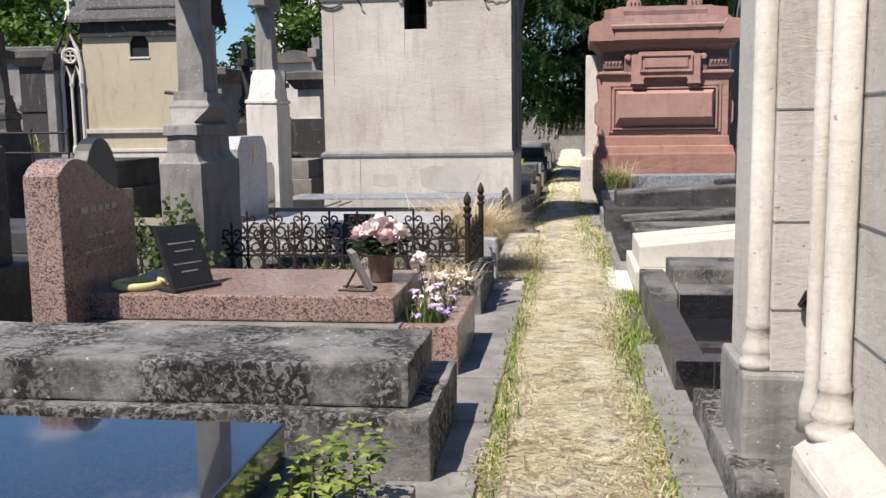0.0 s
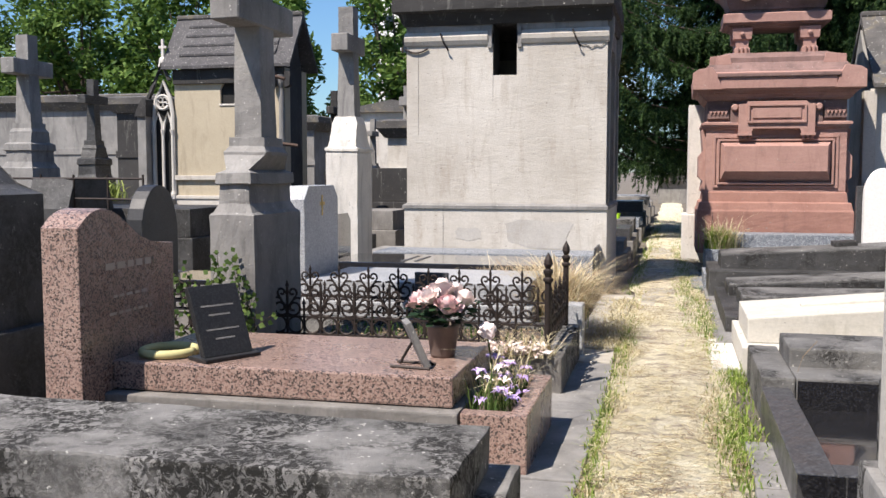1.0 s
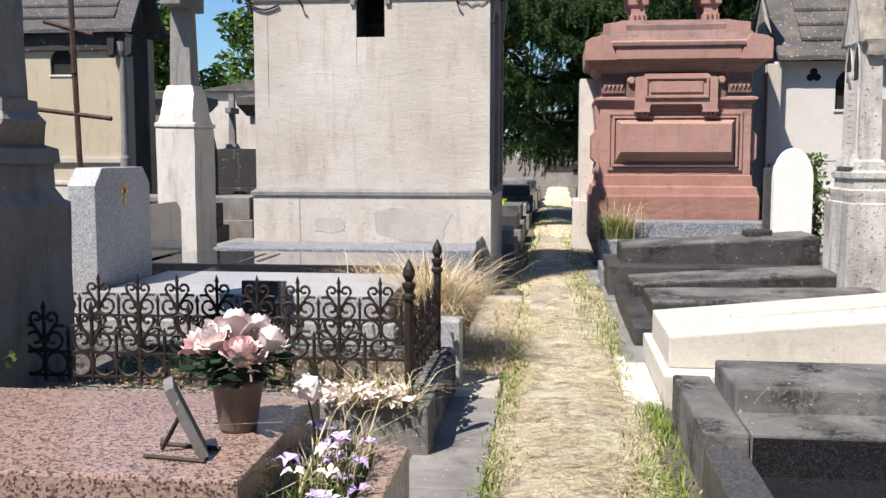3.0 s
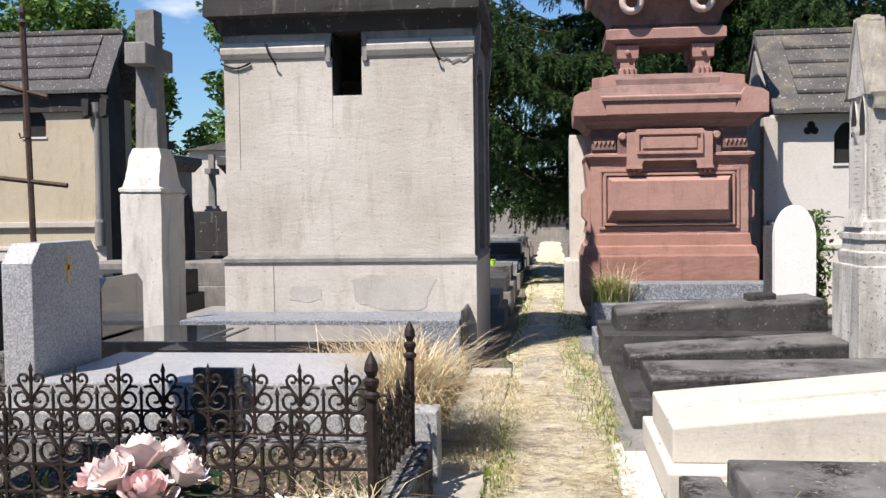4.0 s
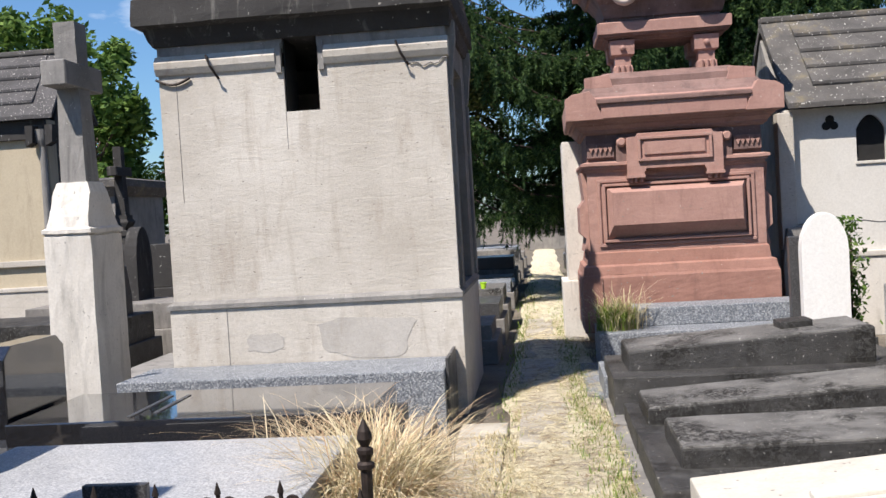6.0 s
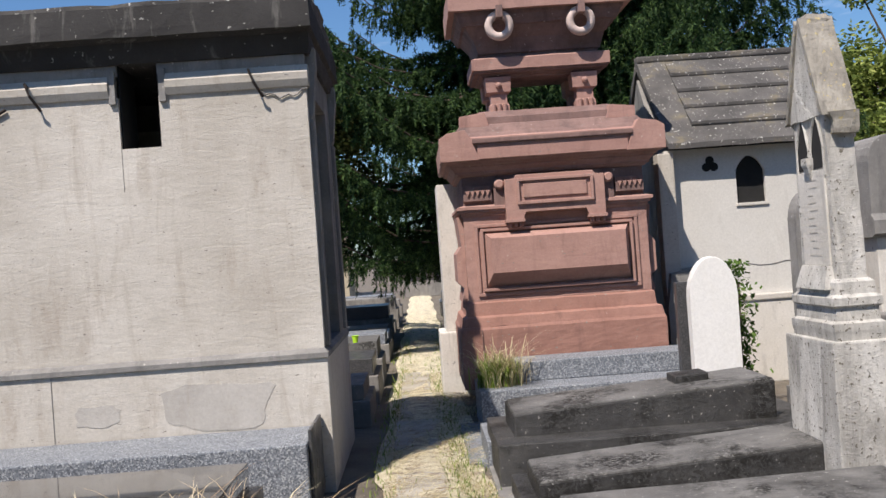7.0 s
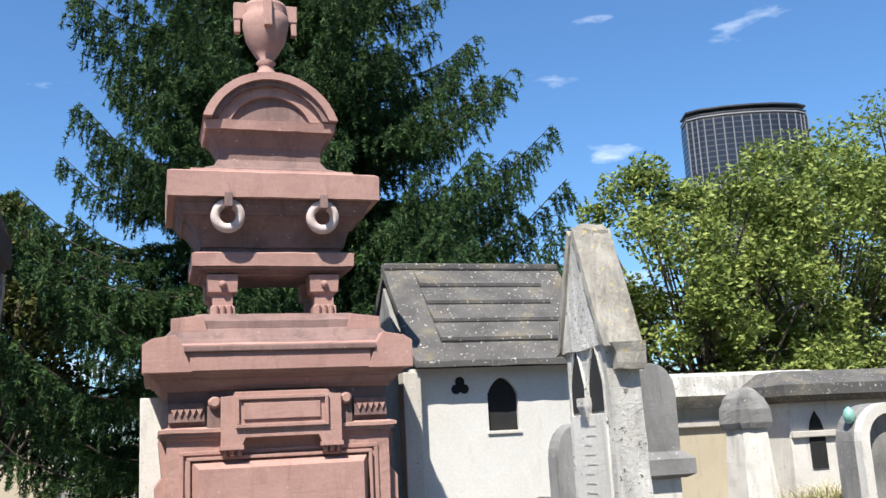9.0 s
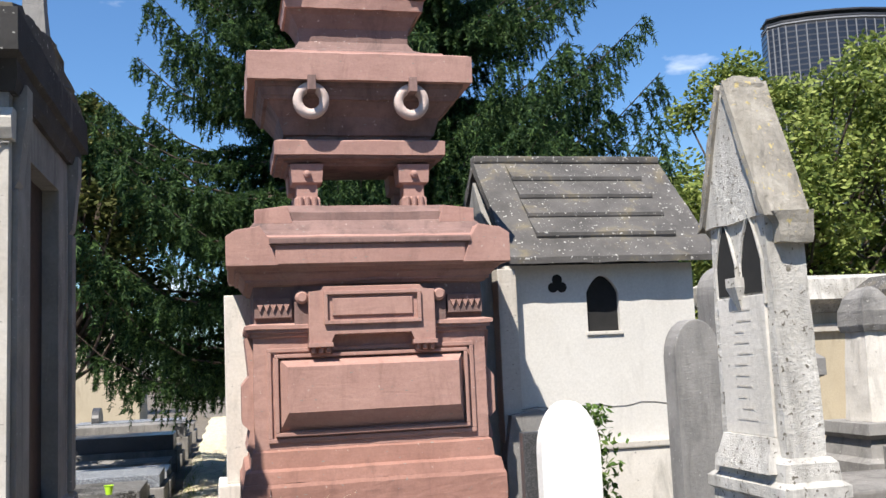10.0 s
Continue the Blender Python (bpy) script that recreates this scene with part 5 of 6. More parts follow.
def white_stele():
    o = [(2.37, 0.0), (2.37, 1.1)] + [(2.59 + 0.22 * math.cos(math.pi - k * math.pi / 14), 1.12 + 0.36 * math.sin(k * math.pi / 14)) for k in range(15)] + [(2.81, 0.0)]
    t = thing("white_stele", (2.59, 14.55, 0), "round-topped white painted stele", "tombstone")
    part("body", prism(o, "y", 14.5, 14.62, 0.01), WHITE, t)
    part("foot", block(2.25, 2.95, 14.2, 14.34, -0.03, 0.3, 0.01), DARK, t)
    s = thing("dark_stele", (2.3, 14.9, 0), "narrow dark granite stele", "tombstone")
    part("body", block(2.33, 2.52, 14.8, 14.9, 0.4, 1.25, 0.01), DGREY_G, s)
    rng = random.Random(51)
    b = thing("shrub", (2.95, 14.8, 0), "small green climbing shrub beside a stele", "shrub")
    vs, fs = [], []
    for k in range(700):
        p = Vector((2.93 + rng.gauss(0, .07), 14.9 + rng.gauss(0, .1), rng.uniform(0.3, 1.42)))
        u, w = Vector((rng.uniform(-1, 1), rng.uniform(-1, 1), rng.uniform(-1, 1))).normalized() * .035, Vector((rng.uniform(-1, 1), rng.uniform(-1, 1), rng.uniform(-1, 1))).normalized() * .02
        i = len(vs)
        vs += [tuple(p - u), tuple(p + w), tuple(p + u), tuple(p - w)]
        fs.append((i, i + 1, i + 2, i + 3))
    raw("leaves", vs, fs, LEAF, b)
    part("stem", tube(bmesh.new(), [(2.93, 14.9, 0), (2.95, 14.88, 1.2)], 0.012), BARK, b)
    # tall grey round-topped stele behind the gothic one
    t = thing("grey_stele", (3.3, 14.0, 0), "tall round-topped grey stone stele", "tombstone")
    o = [(3.19, 0.0), (3.19, 1.75)] + [(3.36 + 0.17 * math.cos(math.pi - k * math.pi / 12), 1.77 + 0.24 * math.sin(k * math.pi / 12)) for k in range(13)] + [(3.53, 0.0)]
    part("body", prism(o, "y", 14.0, 14.18, 0.01), LIME_GREY, t)
    part("foot", block(3.1, 3.62, 13.92, 14.26, -0.03, 0.3, 0.01), LIME_GREY, t)


white_stele()


def gothic_stele():
    x0, x1, y0, y1 = 2.385, 2.56, 11.42, 11.92
    t = thing("gothic_stele", (2.5, 11.67, 0), "weathered white gothic stele with a pointed gable", "tombstone")
    part("base", block(x0 - 0.10, x1 + 0.12, y0 - 0.10, y1 + 0.12, -0.03, 1.0, 0.012), GOTHIC, t)
    rows = ((1.0, .06), (1.06, .07), (1.10, .07), (1.115, .045), (1.19, .04), (1.205, .06), (1.25, .06), (1.27, .035), (1.34, .03), (1.36, .01))
    part("moulding", loft(bmesh.new(), [(z, x0 - k, x1 + k, y0 - k, y1 + k) for z, k in rows]), GOTHIC, t)
    part("body", worn(loft(bmesh.new(), [(1.36, x0, x1, y0, y1), (2.36, x0, x1 - 0.01, y0 + 0.02, y1 - 0.02)]), 0.006, 3, 0.15), GOTHIC, t)
    ym = (y0 + y1) / 2
    part("sill", loft(bmesh.new(), [(1.30, x0 - 0.07, x0, y0 + 0.03, y1 - 0.03), (1.34, x0 - 0.06, x0, y0 + 0.04, y1 - 0.04), (1.44, x0 - 0.03, x0, y0 + 0.06, y1 - 0.06)]), GOTHIC, t)
    panel = part("panel", block(x0 - 0.012, x0 + 0.02, y0 + 0.06, y1 - 0.06, 1.44, 2.02, 0.004), LIME_WHITE, t, "white inscription panel")
    rng = random.Random(6)
    for r in range(11):
        part("lettering_bar", block(x0 - 0.014, x0 - 0.012, ym - rng.uniform(.0, .10), ym + rng.uniform(.02, .09), 1.50 + r * 0.046, 1.507 + r * 0.046, 0), LIME, panel)
    for s in (-1, 1):
        c = ym + s * 0.105
        o = [(c - 0.078, 2.03), (c + 0.078, 2.03), (c + 0.078, 2.15), (c + 0.045, 2.25), (c, 2.34), (c - 0.045, 2.25), (c - 0.078, 2.15)]
        # solid black inlay, slightly proud, paints the shade of a niche
        part("lancet", prism(o, "x", x0 - 0.006, x0 + 0.05), VOID, t, "black inlay painted as a shadowed lancet niche")
        rim = [(c - 0.088, 1.98), (c - 0.088, 2.16), (c - 0.055, 2.26), (c, 2.37), (c + 0.055, 2.26), (c + 0.088, 2.16), (c + 0.088, 1.98)]
        bm = bmesh.new()
        tube(bm, [(x0 - 0.006, u, z) for u, z in rim], 0.008, 6)
        part("lancet_rim", bm, GOTHIC, t)
    part("corbel", loft(bmesh.new(), [(1.95, x0 - 0.01, x0, ym - 0.01, ym + 0.01), (2.06, x0 - 0.05, x0, ym - 0.04, ym + 0.04), (2.10, x0 - 0.05, x0, ym - 0.04, ym + 0.04)]), GOTHIC, t)
    part("gable", worn(prism([(y0, 2.34), (ym - 0.05, 2.90), (ym, 2.95), (ym + 0.05, 2.90), (y1, 2.34)], "x", x0 - 0.015, x1 - 0.02), 0.008, 7, 0.12, 6), GOTHIC, t)
    for s in (-1, 1):
        e = ym + s * (ym - y0)
        part("gable_roof", worn(prism([(e + s * 0.035, 2.33), (ym + s * 0.035, 2.96), (ym + s * 0.01, 2.93), (e - s * 0.01, 2.35)], "x", x0 - 0.035, x1 + 0.0), 0.005, 9 + s, 0.1, 9, 14), GOTHIC_R, t, "rough lichened gable coping")
        part("shoulder", worn(loft(bmesh.new(), [(2.22, x0 + 0.03, x1 + 0.005, e - 0.03, e + 0.02), (2.25, x0 + 0.03, x1 + 0.01, e - 0.035, e + 0.035), (2.30, x0 + 0.03, x1 + 0.01, e - 0.035, e + 0.035), (2.35, x0 + 0.0, x1 + 0.01, e - 0.045, e + 0.045)]), 0.006, 5, 0.08, 4), GOTHIC_R, t)
    part("crown_stone", worn(centred(bmesh.new(), (x0 + x1) / 2 - 0.005, ym, [(2.88, .08, .045), (2.95, .078, .045), (2.985, .06, .028)]), 0.008, 4, 0.08, 5, 12), GOTHIC_R, t)


gothic_stele()


def gable_chapel(name, label, x0, x1, y0, y1, eave, ridge, wall, wins, trefoil=(), roof_over=0.14, gable=None, tiles=None, roof_x=None):
    """A small chapel, ridge along x, with a panelled stone roof and pierced long wall."""
    t = thing(name, ((x0 + x1) / 2, (y0 + y1) / 2, 0), label, "chapel")
    tiles = tiles or ROOF
    w = 0.25
    xs = sorted([x0] + [v for a, b, c, d in wins for v in (a, b)] + [x1])
    for i in range(0, len(xs), 2):
        part("wall", block(xs[i], xs[i + 1], y0, y0 + w, -0.03, eave, 0), wall, t)
    for a, b, c, d in wins:
        part("wall", block(a, b, y0, y0 + w, -0.03, c, 0), wall, t)
        m, h = (a + b) / 2, (b - a) / 2
        o = [(a, eave), (a, d - h)] + [(m - h + h * k / 6, d - h + h * math.sin(math.pi / 2 * k / 6) ** 0.8) for k in range(1, 7)] + [(m + h * k / 6, d - h + h * math.sin(math.pi / 2 * (6 - k) / 6) ** 0.8) for k in range(1, 7)] + [(b, eave)]
        head = part("wall", prism(o, "y", y0, y0 + w), wall, t)
        # added near-black sheet stands in for the shaded window depth
        part("window_shade_sheet", block(a, b, y0 + 0.05, y0 + 0.07, c, d, 0), VOID, head, "dark sheet added for the shaded window opening")
        part("sill", block(a - 0.02, b + 0.02, y0 - 0.02, y0 + 0.1, c - 0.03, c + 0.004, 0.005), LIME_WHITE, head)
    for x, z in trefoil:
        bm = bmesh.new()
        for k in range(3):
            a = math.pi / 2 + k * 2.094
            b = lathe(0, 0, [(0.05, 0), (0.05, 0.03)], 12)
            b.transform(Matrix.Translation((x + 0.05 * math.cos(a), y0 + 0.02, z + 0.05 * math.sin(a))) @ Matrix.Rotation(radians(90), 4, "X"))
            me = bpy.data.meshes.new("tmp")
            b.to_mesh(me)
            b.free()
            bm.from_mesh(me)
            bpy.data.meshes.remove(me)
        # dark discs on the wall paint the shaded trefoil
        part("trefoil", bm, VOID, t, "trefoil opening with its shade painted dark")
    part("back_wall", block(x0, x1, y1 - w, y1, -0.03, eave, 0), wall, t)
    ym = (y0 + y1) / 2
    for a in (x0, x1 - w):
        part("gable_wall", prism([(y0 + w, 0), (y1 - w, 0), (y1 - w, eave), (ym, ridge - 0.12), (y0 + w, eave)], "x", a, a + w), gable or LIME_GREY, t)
    part("plinth", block(x0 - 0.05, x1 + 0.05, y0 - 0.05, y0, -0.03, 0.9, 0.01), LIME_WHITE if wall is not CREAM else LIME, t)
    part("plinth_cap", block(x0 - 0.06, x1 + 0.06, y0 - 0.07, y0, 0.9, 0.97, 0.015), LIME, t)
    o = roof_over
    xa, xb = roof_x or (x0 - o, x1 + o)
    th = 0.14
    for s in (-1, 1):
        e = y0 - o if s < 0 else y1 + o
        rf = part("roof", worn(prism([(e, eave), (ym, ridge), (ym, ridge + th), (e, eave + 0.06)], "x", xa, xb), 0.008, x0, 0.3, 14), tiles, t, "lichened stone roof slope")
        if s < 0:
            for k in range(4):
                f0, f1 = 0.17 + 0.19 * k, 0.17 + 0.19 * (k + 1)
                za, zb = [eave + 0.06 + (ridge + th - eave - 0.06) * f for f in (f0, f1)]
                ya, yb = [e + (ym - e) * f for f in (f0, f1)]
                part("roof_course", prism([(ya, za + 0.06), (ya - 0.015, za + 0.055), (ya - 0.015, za + 0.02), (ya, za - 0.01), (yb, zb - 0.01), (yb, zb + 0.012)], "x", xa + 0.34, xb - 0.34), tiles, rf)
    part("ridge_cap", block(xa, xb, ym - 0.08, ym + 0.08, ridge + th - 0.06, ridge + th + 0.02, 0.02), ROOF, t)
    part("floor", block(x0 + w, x1 - w, y0 + w, y1 - w, -0.02, 0.0, 0), VOID, t)
    return t


chap2 = gable_chapel("stone_chapel", "small white rendered chapel with a lichened stone roof", 2.80, 4.72, 16.65, 18.75, 2.66, 3.78, RENDER_W, [(3.60, 3.93, 2.01, 2.55)], [(3.31, 2.47)], roof_over=0.2, roof_x=(2.80, 4.92))
part("crack", tube(bmesh.new(), [(2.9 + 0.15 * k, 16.648, 1.31 + 0.02 * math.sin(k * 1.7)) for k in range(12)], 0.005, 4), LIME_GREY, chap2)
part("corner_pilaster", block(2.68, 2.86, 16.50, 16.70, 0, 2.62, 0.01), LIME, chap2)
part("corner_plinth", prism([(2.66, 0), (2.66, 0.9), (2.72, 1.28), (3.0, 1.32), (3.02, 1.28), (3.3, 1.32), (3.34, 1.26), (3.0, 0.9), (3.0, 0)], "y", 16.40, 16.60, 0.01), LIME_GREY, chap2)
# gable walls near-black, with the east end's shade put into the colour
chapL = gable_chapel("stone_chapel", "cream rendered chapel with a dark lichened stone roof", -9.5, -7.2, 18.37, 19.47, 3.40, 4.36, CREAM, [(-8.53, -8.14, 2.73, 3.2)], gable=LIME_DARK, roof_over=0.18, tiles=ROOF_D)
# black strip paints the eave shadow along with soot
part("eave_shade_band", block(-9.5, -7.2, 18.30, 18.37, 3.12, 3.40, 0.01), LIME_DARK, chapL, "sooty band with the eave shadow painted in")
part("string", block(-9.5, -7.2, 18.31, 18.37, 1.27, 1.36, 0.01), LIME, chapL)
part("corner_column", lathe(-7.24, 18.30, [(0.08, 0.97), (0.08, 1.35), (0.06, 1.4), (0.05, 3.0), (0.09, 3.1), (0.11, 3.25)], 14), LIME_GREY, chapL)
for x in (-7.42, -7.12):
    part("drain_ornament", prism([(x, 3.0), (x + .1, 3.05), (x + .12, 3.3), (x, 3.3)], "y", 18.15, 18.32), LIME_DARK, chapL)
# gothic porch at the west end
porch = thing("gothic_porch", (-9.75, 18.3, 0), "carved pale gothic porch with tracery and pinnacle", "porch")
# black panel gives the shade inside the porch as colour
part("backing", prism([(-9.95, 0.9), (-9.95, 2.55), (-9.86, 2.9), (-9.72, 3.2), (-9.58, 2.9), (-9.51, 2.55), (-9.51, 0.9)], "y", 18.38, 18.44), VOID, porch, "porch interior shade painted as a dark panel")
part("plinth", block(-10.12, -9.49, 18.15, 18.5, -0.03, 0.9, 0.01), LIME_GREY, porch)
part("arch", tube(bmesh.new(), [(-9.94, 18.34, 0.9), (-9.94, 18.34, 2.55), (-9.87, 18.34, 2.87), (-9.72, 18.34, 3.18), (-9.58, 18.34, 2.87), (-9.53, 18.34, 2.55), (-9.53, 18.34, 0.9)], 0.042, 6), LIME_WHITE, porch)
part("gable_coping", tube(bmesh.new(), [(-10.14, 18.3, 2.62), (-9.92, 18.3, 3.08), (-9.72, 18.3, 3.52), (-9.56, 18.3, 3.2)], 0.05, 5), LIME_DARK, porch, "dark raking coping")
part("tracery_ring", tube(bmesh.new(), [(-9.735 + 0.135 * math.cos(a * 0.2618), 18.33, 2.78 + 0.135 * math.sin(a * 0.2618)) for a in range(25)], 0.026, 6), LIME_WHITE, porch)
for k in range(4):
    part("foil", tube(bmesh.new(), [(-9.735 + 0.058 * math.cos(k * 1.571 + 0.785) + 0.05 * math.cos(a * 0.6283), 18.33, 2.78 + 0.058 * math.sin(k * 1.571 + 0.785) + 0.05 * math.sin(a * 0.6283)) for a in range(11)], 0.013, 5), LIME_WHITE, porch)
for x in (-9.84, -9.635):
    part("lancet_arch", tube(bmesh.new(), [(x - 0.095, 18.33, 2.2), (x - 0.07, 18.33, 2.4), (x, 18.33, 2.58), (x + 0.07, 18.33, 2.4), (x + 0.095, 18.33, 2.2)], 0.026, 5), LIME_WHITE, porch)
for x in (-9.94, -9.7375, -9.535):
    part("colonette", lathe(x, 18.32, [(0.055, 0.9), (0.055, 1.0), (0.032, 1.06), (0.03, 2.15), (0.055, 2.25)], 8), LIME_WHITE, porch)
part("pier", block(-10.16, -9.98, 18.1, 18.4, 0.9, 2.55, 0.01), LIME_GREY, porch)
part("pier_cap", prism([(-10.2, 2.5), (-10.16, 2.62), (-10.02, 2.86), (-9.95, 2.82), (-9.95, 2.5)], "y", 18.06, 18.42), LIME_DARK, porch)
bm = centred(bmesh.new(), -9.72, 18.35, [(3.46, .07, .07), (3.62, .05, .05), (3.66, .025, .025), (4.0, .022, .022)])
block(-9.80, -9.64, 18.33, 18.37, 3.82, 3.87, 0, 0, bm)
part("pinnacle_cross", bm, LIME_WHITE, porch)


# ---- graves in the distance, west ----
def iron_cross():
    x, y = -4.36, 11.2
    t = thing("iron_cross", (x, y, 0), "tall thin rusty iron cross", "cross")
    part("shaft", tube(bmesh.new(), [(x + 0.02, y, 0.3), (x - 0.04, y, 3.06)], 0.025, 6), RUST, t)
    part("finial", lathe(x - 0.04, y, [(0.026, 3.04), (0.04, 3.07), (0.018, 3.10), (0.034, 3.15), (0.026, 3.19), (0.005, 3.23)], 8), RUST, t)
    part("arm", tube(bmesh.new(), [(x - 0.38, y, 1.805), (x + 0.31, y, 1.72)], 0.023, 6), RUST, t)
    part("arm", tube(bmesh.new(), [(x - 0.28, y - 0.02, 2.575), (x + 0.15, y + 0.02, 2.455)], 0.023, 6), RUST, t)
    part("hook", tube(bmesh.new(), [(x, y - 0.02, 2.13), (x - 0.07, y - 0.03, 2.12), (x - 0.08, y - 0.03, 2.16)], 0.008, 5), RUST, t)
    part("base", block(x - 0.3, x + 0.3, y - 0.28, y + 0.28, -0.03, 0.35, 0.02), MOSSY, t)


iron_cross()


def headstone(x, y, w, h, mat, label, round_top=True, z0=0.0, depth=0.16, name="headstone"):
    t = thing(name, (x, y, 0), label, "tombstone")
    o = [(y - w / 2, z0), (y - w / 2, h * 0.72)]
    if round_top:
        o += [(y + w / 2 * math.cos(math.pi - k * math.pi / 12), h * 0.72 + (h * 0.28) * math.sin(k * math.pi / 12)) for k in range(1, 12)]
    else:
        o += [(y - w / 2 * 0.7, h), (y + w / 2 * 0.7, h)]
    o += [(y + w / 2, h * 0.72), (y + w / 2, z0)]
    part("body", prism(o, "x", x - depth / 2, x + depth / 2, 0.01), mat, t)
    return t


def flat_tomb(x0, x1, y0, y1, z, mat, label, slab=None):
    t = thing("stone_tomb", ((x0 + x1) / 2, (y0 + y1) / 2, 0), label, "tomb")
    part("base", block(x0, x1, y0, y1, -0.03, z * 0.6, 0.015), CONC if slab else mat, t)
    part("slab", block(x0 + 0.06, x1 - 0.06, y0 + 0.06, y1 - 0.06, z * 0.6, z, 0.012), slab or mat, t)
    return t


headstone(-4.16, 8.3, 0.56, 1.33, HONED, "round-topped dark granite headstone", depth=0.14)
flat_tomb(-4.06, -3.3, 7.9, 8.7, 0.60, BLACK_G, "black granite tomb with faint lettering", BLACK_G)
bars(thing("memorial_plaque", (-3.6, 7.88, 0), "black tablet with pale lettering", "plaque"), -3.6, 7.955, 0.53, 0.5, 3, 0.07, CONC, "y", 0.035)
flat_tomb(-6.4, -4.4, 8.3, 9.6, 0.5, DARK, "weathered pale stone tomb slab")
t = thing("headstone", (-4.2, 6.0, 0), "large dark weathered stone headstone with curved shoulders", "tombstone")
part("body", prism([(-5.6, 0.5), (-5.6, 1.6), (-5.0, 1.78), (-4.62, 1.76), (-4.40, 1.68), (-4.22, 1.52), (-4.05, 1.36), (-3.86, 1.30), (-3.86, 0.5)], "y", 5.9, 6.5, 0.01), DARK, t)
part("base", block(-5.7, -3.78, 5.82, 6.6, -0.03, 0.5, 0.015), DARK, t)
flat_tomb(-8.2, -4.6, 4.2, 5.6, 0.4, DARK, "low pale stone tomb slab")
headstone(-7.6, 12.2, 1.0, 1.35, DARK, "dark square stone headstone", False, depth=0.6)
flat_tomb(-9.2, -6.1, 12.6, 14.2, 0.95, DARK, "broad dark mossy stone tomb")
flat_tomb(-7.0, -4.6, 14.6, 15.8, 0.75, DARK, "low dark stone tomb slab")
flat_tomb(-6.6, -4.4, 16.2, 17.3, 0.8, CONC, "plain grey stone tomb slab")
headstone(-4.9, 15.2, 0.7, 1.3, DGREY_G, "plain dark granite headstone slab", False)
flat_tomb(-4.9, -3.95, 11.6, 12.4, 0.42, DARK, "low dark stone tomb")
flat_tomb(-4.4, -3.5, 13.3, 15.4, 0.30, LIME_GREY, "low pale stone tomb")
headstone(-3.9, 16.2, 0.6, 1.35, LIME_GREY, "eroded grey stone slab", False, depth=0.25)
flat_tomb(-5.6, -3.3, 17.6, 18.8, 1.5, LIME_DARK, "dark stone table tomb")
stone_cross("stone_cross", "dark stone cross on a stepped pedestal", -10.55, -10.1, 16.6, 17.2, 0.0, 1.3, DARK, 2.0, 2.65, 3.1, 0.18, 0.2, 0.36)
stone_cross("stone_cross", "grey stone cross on a tall pedestal", -8.95, -8.45, 12.6, 13.2, 0.0, 1.5, LIME_GREY, 2.1, 2.75, 3.3, 0.24, 0.26, 0.42)
stone_cross("stone_cross", "grey stone cross among distant tombs", -5.9, -5.5, 21.4, 22.0, 0.0, 1.5, LIME_GREY, 2.1, 2.85, 3.3, 0.22, 0.22, 0.4)
stone_cross("stone_cross", "small pale stone cross among distant tombs", -5.0, -4.7, 23.4, 24.0, 0.0, 1.6, LIME, 1.9, 2.3, 2.6, 0.14, 0.14, 0.25)
for x, y, w, d, h, mat, lab in ((-15.2, 24.5, 4.6, 2.6, 3.4, LIME_GREY, "grey flat-roofed stone mausoleum"), (-9.9, 26.0, 1.6, 2.4, 2.9, LIME_GREY, "pale stone mausoleum among distant graves"), (-4.9, 27.0, 1.5, 2.4, 3.5, LIME_DARK, "soot-dark stone mausoleum behind crosses"), (-12.3, 22.4, 1.0, 1.6, 3.2, LIME_DARK, "dark stone shrine with a pedimented top"), (-5.72, 21.4, 0.5, 0.8, 2.55, LIME, "tall pale stone monument")):
    t = thing("mausoleum", (x, y, 0), lab, "mausoleum")
    part("body", block(x - w / 2, x + w / 2, y - d / 2, y + d / 2, -0.03, h - 0.4, 0.01), mat, t)
    part("cornice", loft(bmesh.new(), [(h - 0.4, x - w / 2 - .05, x + w / 2 + .05, y - d / 2 - .05, y + d / 2 + .05), (h - 0.2, x - w / 2 - .2, x + w / 2 + .2, y - d / 2 - .2, y + d / 2 + .2), (h - 0.05, x - w / 2 - .2, x + w / 2 + .2, y - d / 2 - .2, y + d / 2 + .2), (h, x - w / 2, x + w / 2, y - d / 2, y + d / 2)]), ROOF, t)
    part("string", block(x - w / 2 - .03, x + w / 2 + .03, y - d / 2 - .03, y - d / 2, h * 0.55, h * 0.6, 0.01), mat, t)
stone_cross("stone_cross", "dark stone cross crowded among tombs", -6.62, -6.32, 18.9, 19.3, 0.0, 1.45, LIME_DARK, 1.95, 2.55, 3.0, 0.16, 0.16, 0.28)
stone_cross("stone_cross", "slim grey stone cross crowded among tombs", -6.12, -5.87, 19.9, 20.2, 0.0, 1.2, LIME_GREY, 1.6, 2.15, 2.5, 0.12, 0.12, 0.22)
headstone(-5.35, 17.0, 0.5, 1.75, LIME_DARK, "narrow soot-black stone headstone among tombs")
rail = thing("iron_railing", (-7.5, 11.6, 0), "thin black iron grave railing", "railing")
for z in (1.35, 1.1):
    part("rail", tube(bmesh.new(), [(-9.5, 12.3, z), (-6.2, 11.6, z)], 0.015), IRON, rail)
for k in range(7):
    part("post", tube(bmesh.new(), [(-9.5 + 0.55 * k, 12.3 - 0.117 * k, 0.0), (-9.5 + 0.55 * k, 12.3 - 0.117 * k, 1.4)], 0.014), IRON, rail)
tuft("flower_tuft", "yellow flowers on a distant grave", -9.6, 15.6, 0.95, 0.5, 0.3, 500, 0.4, 0.02, LEAF_L, 71, 0.8)
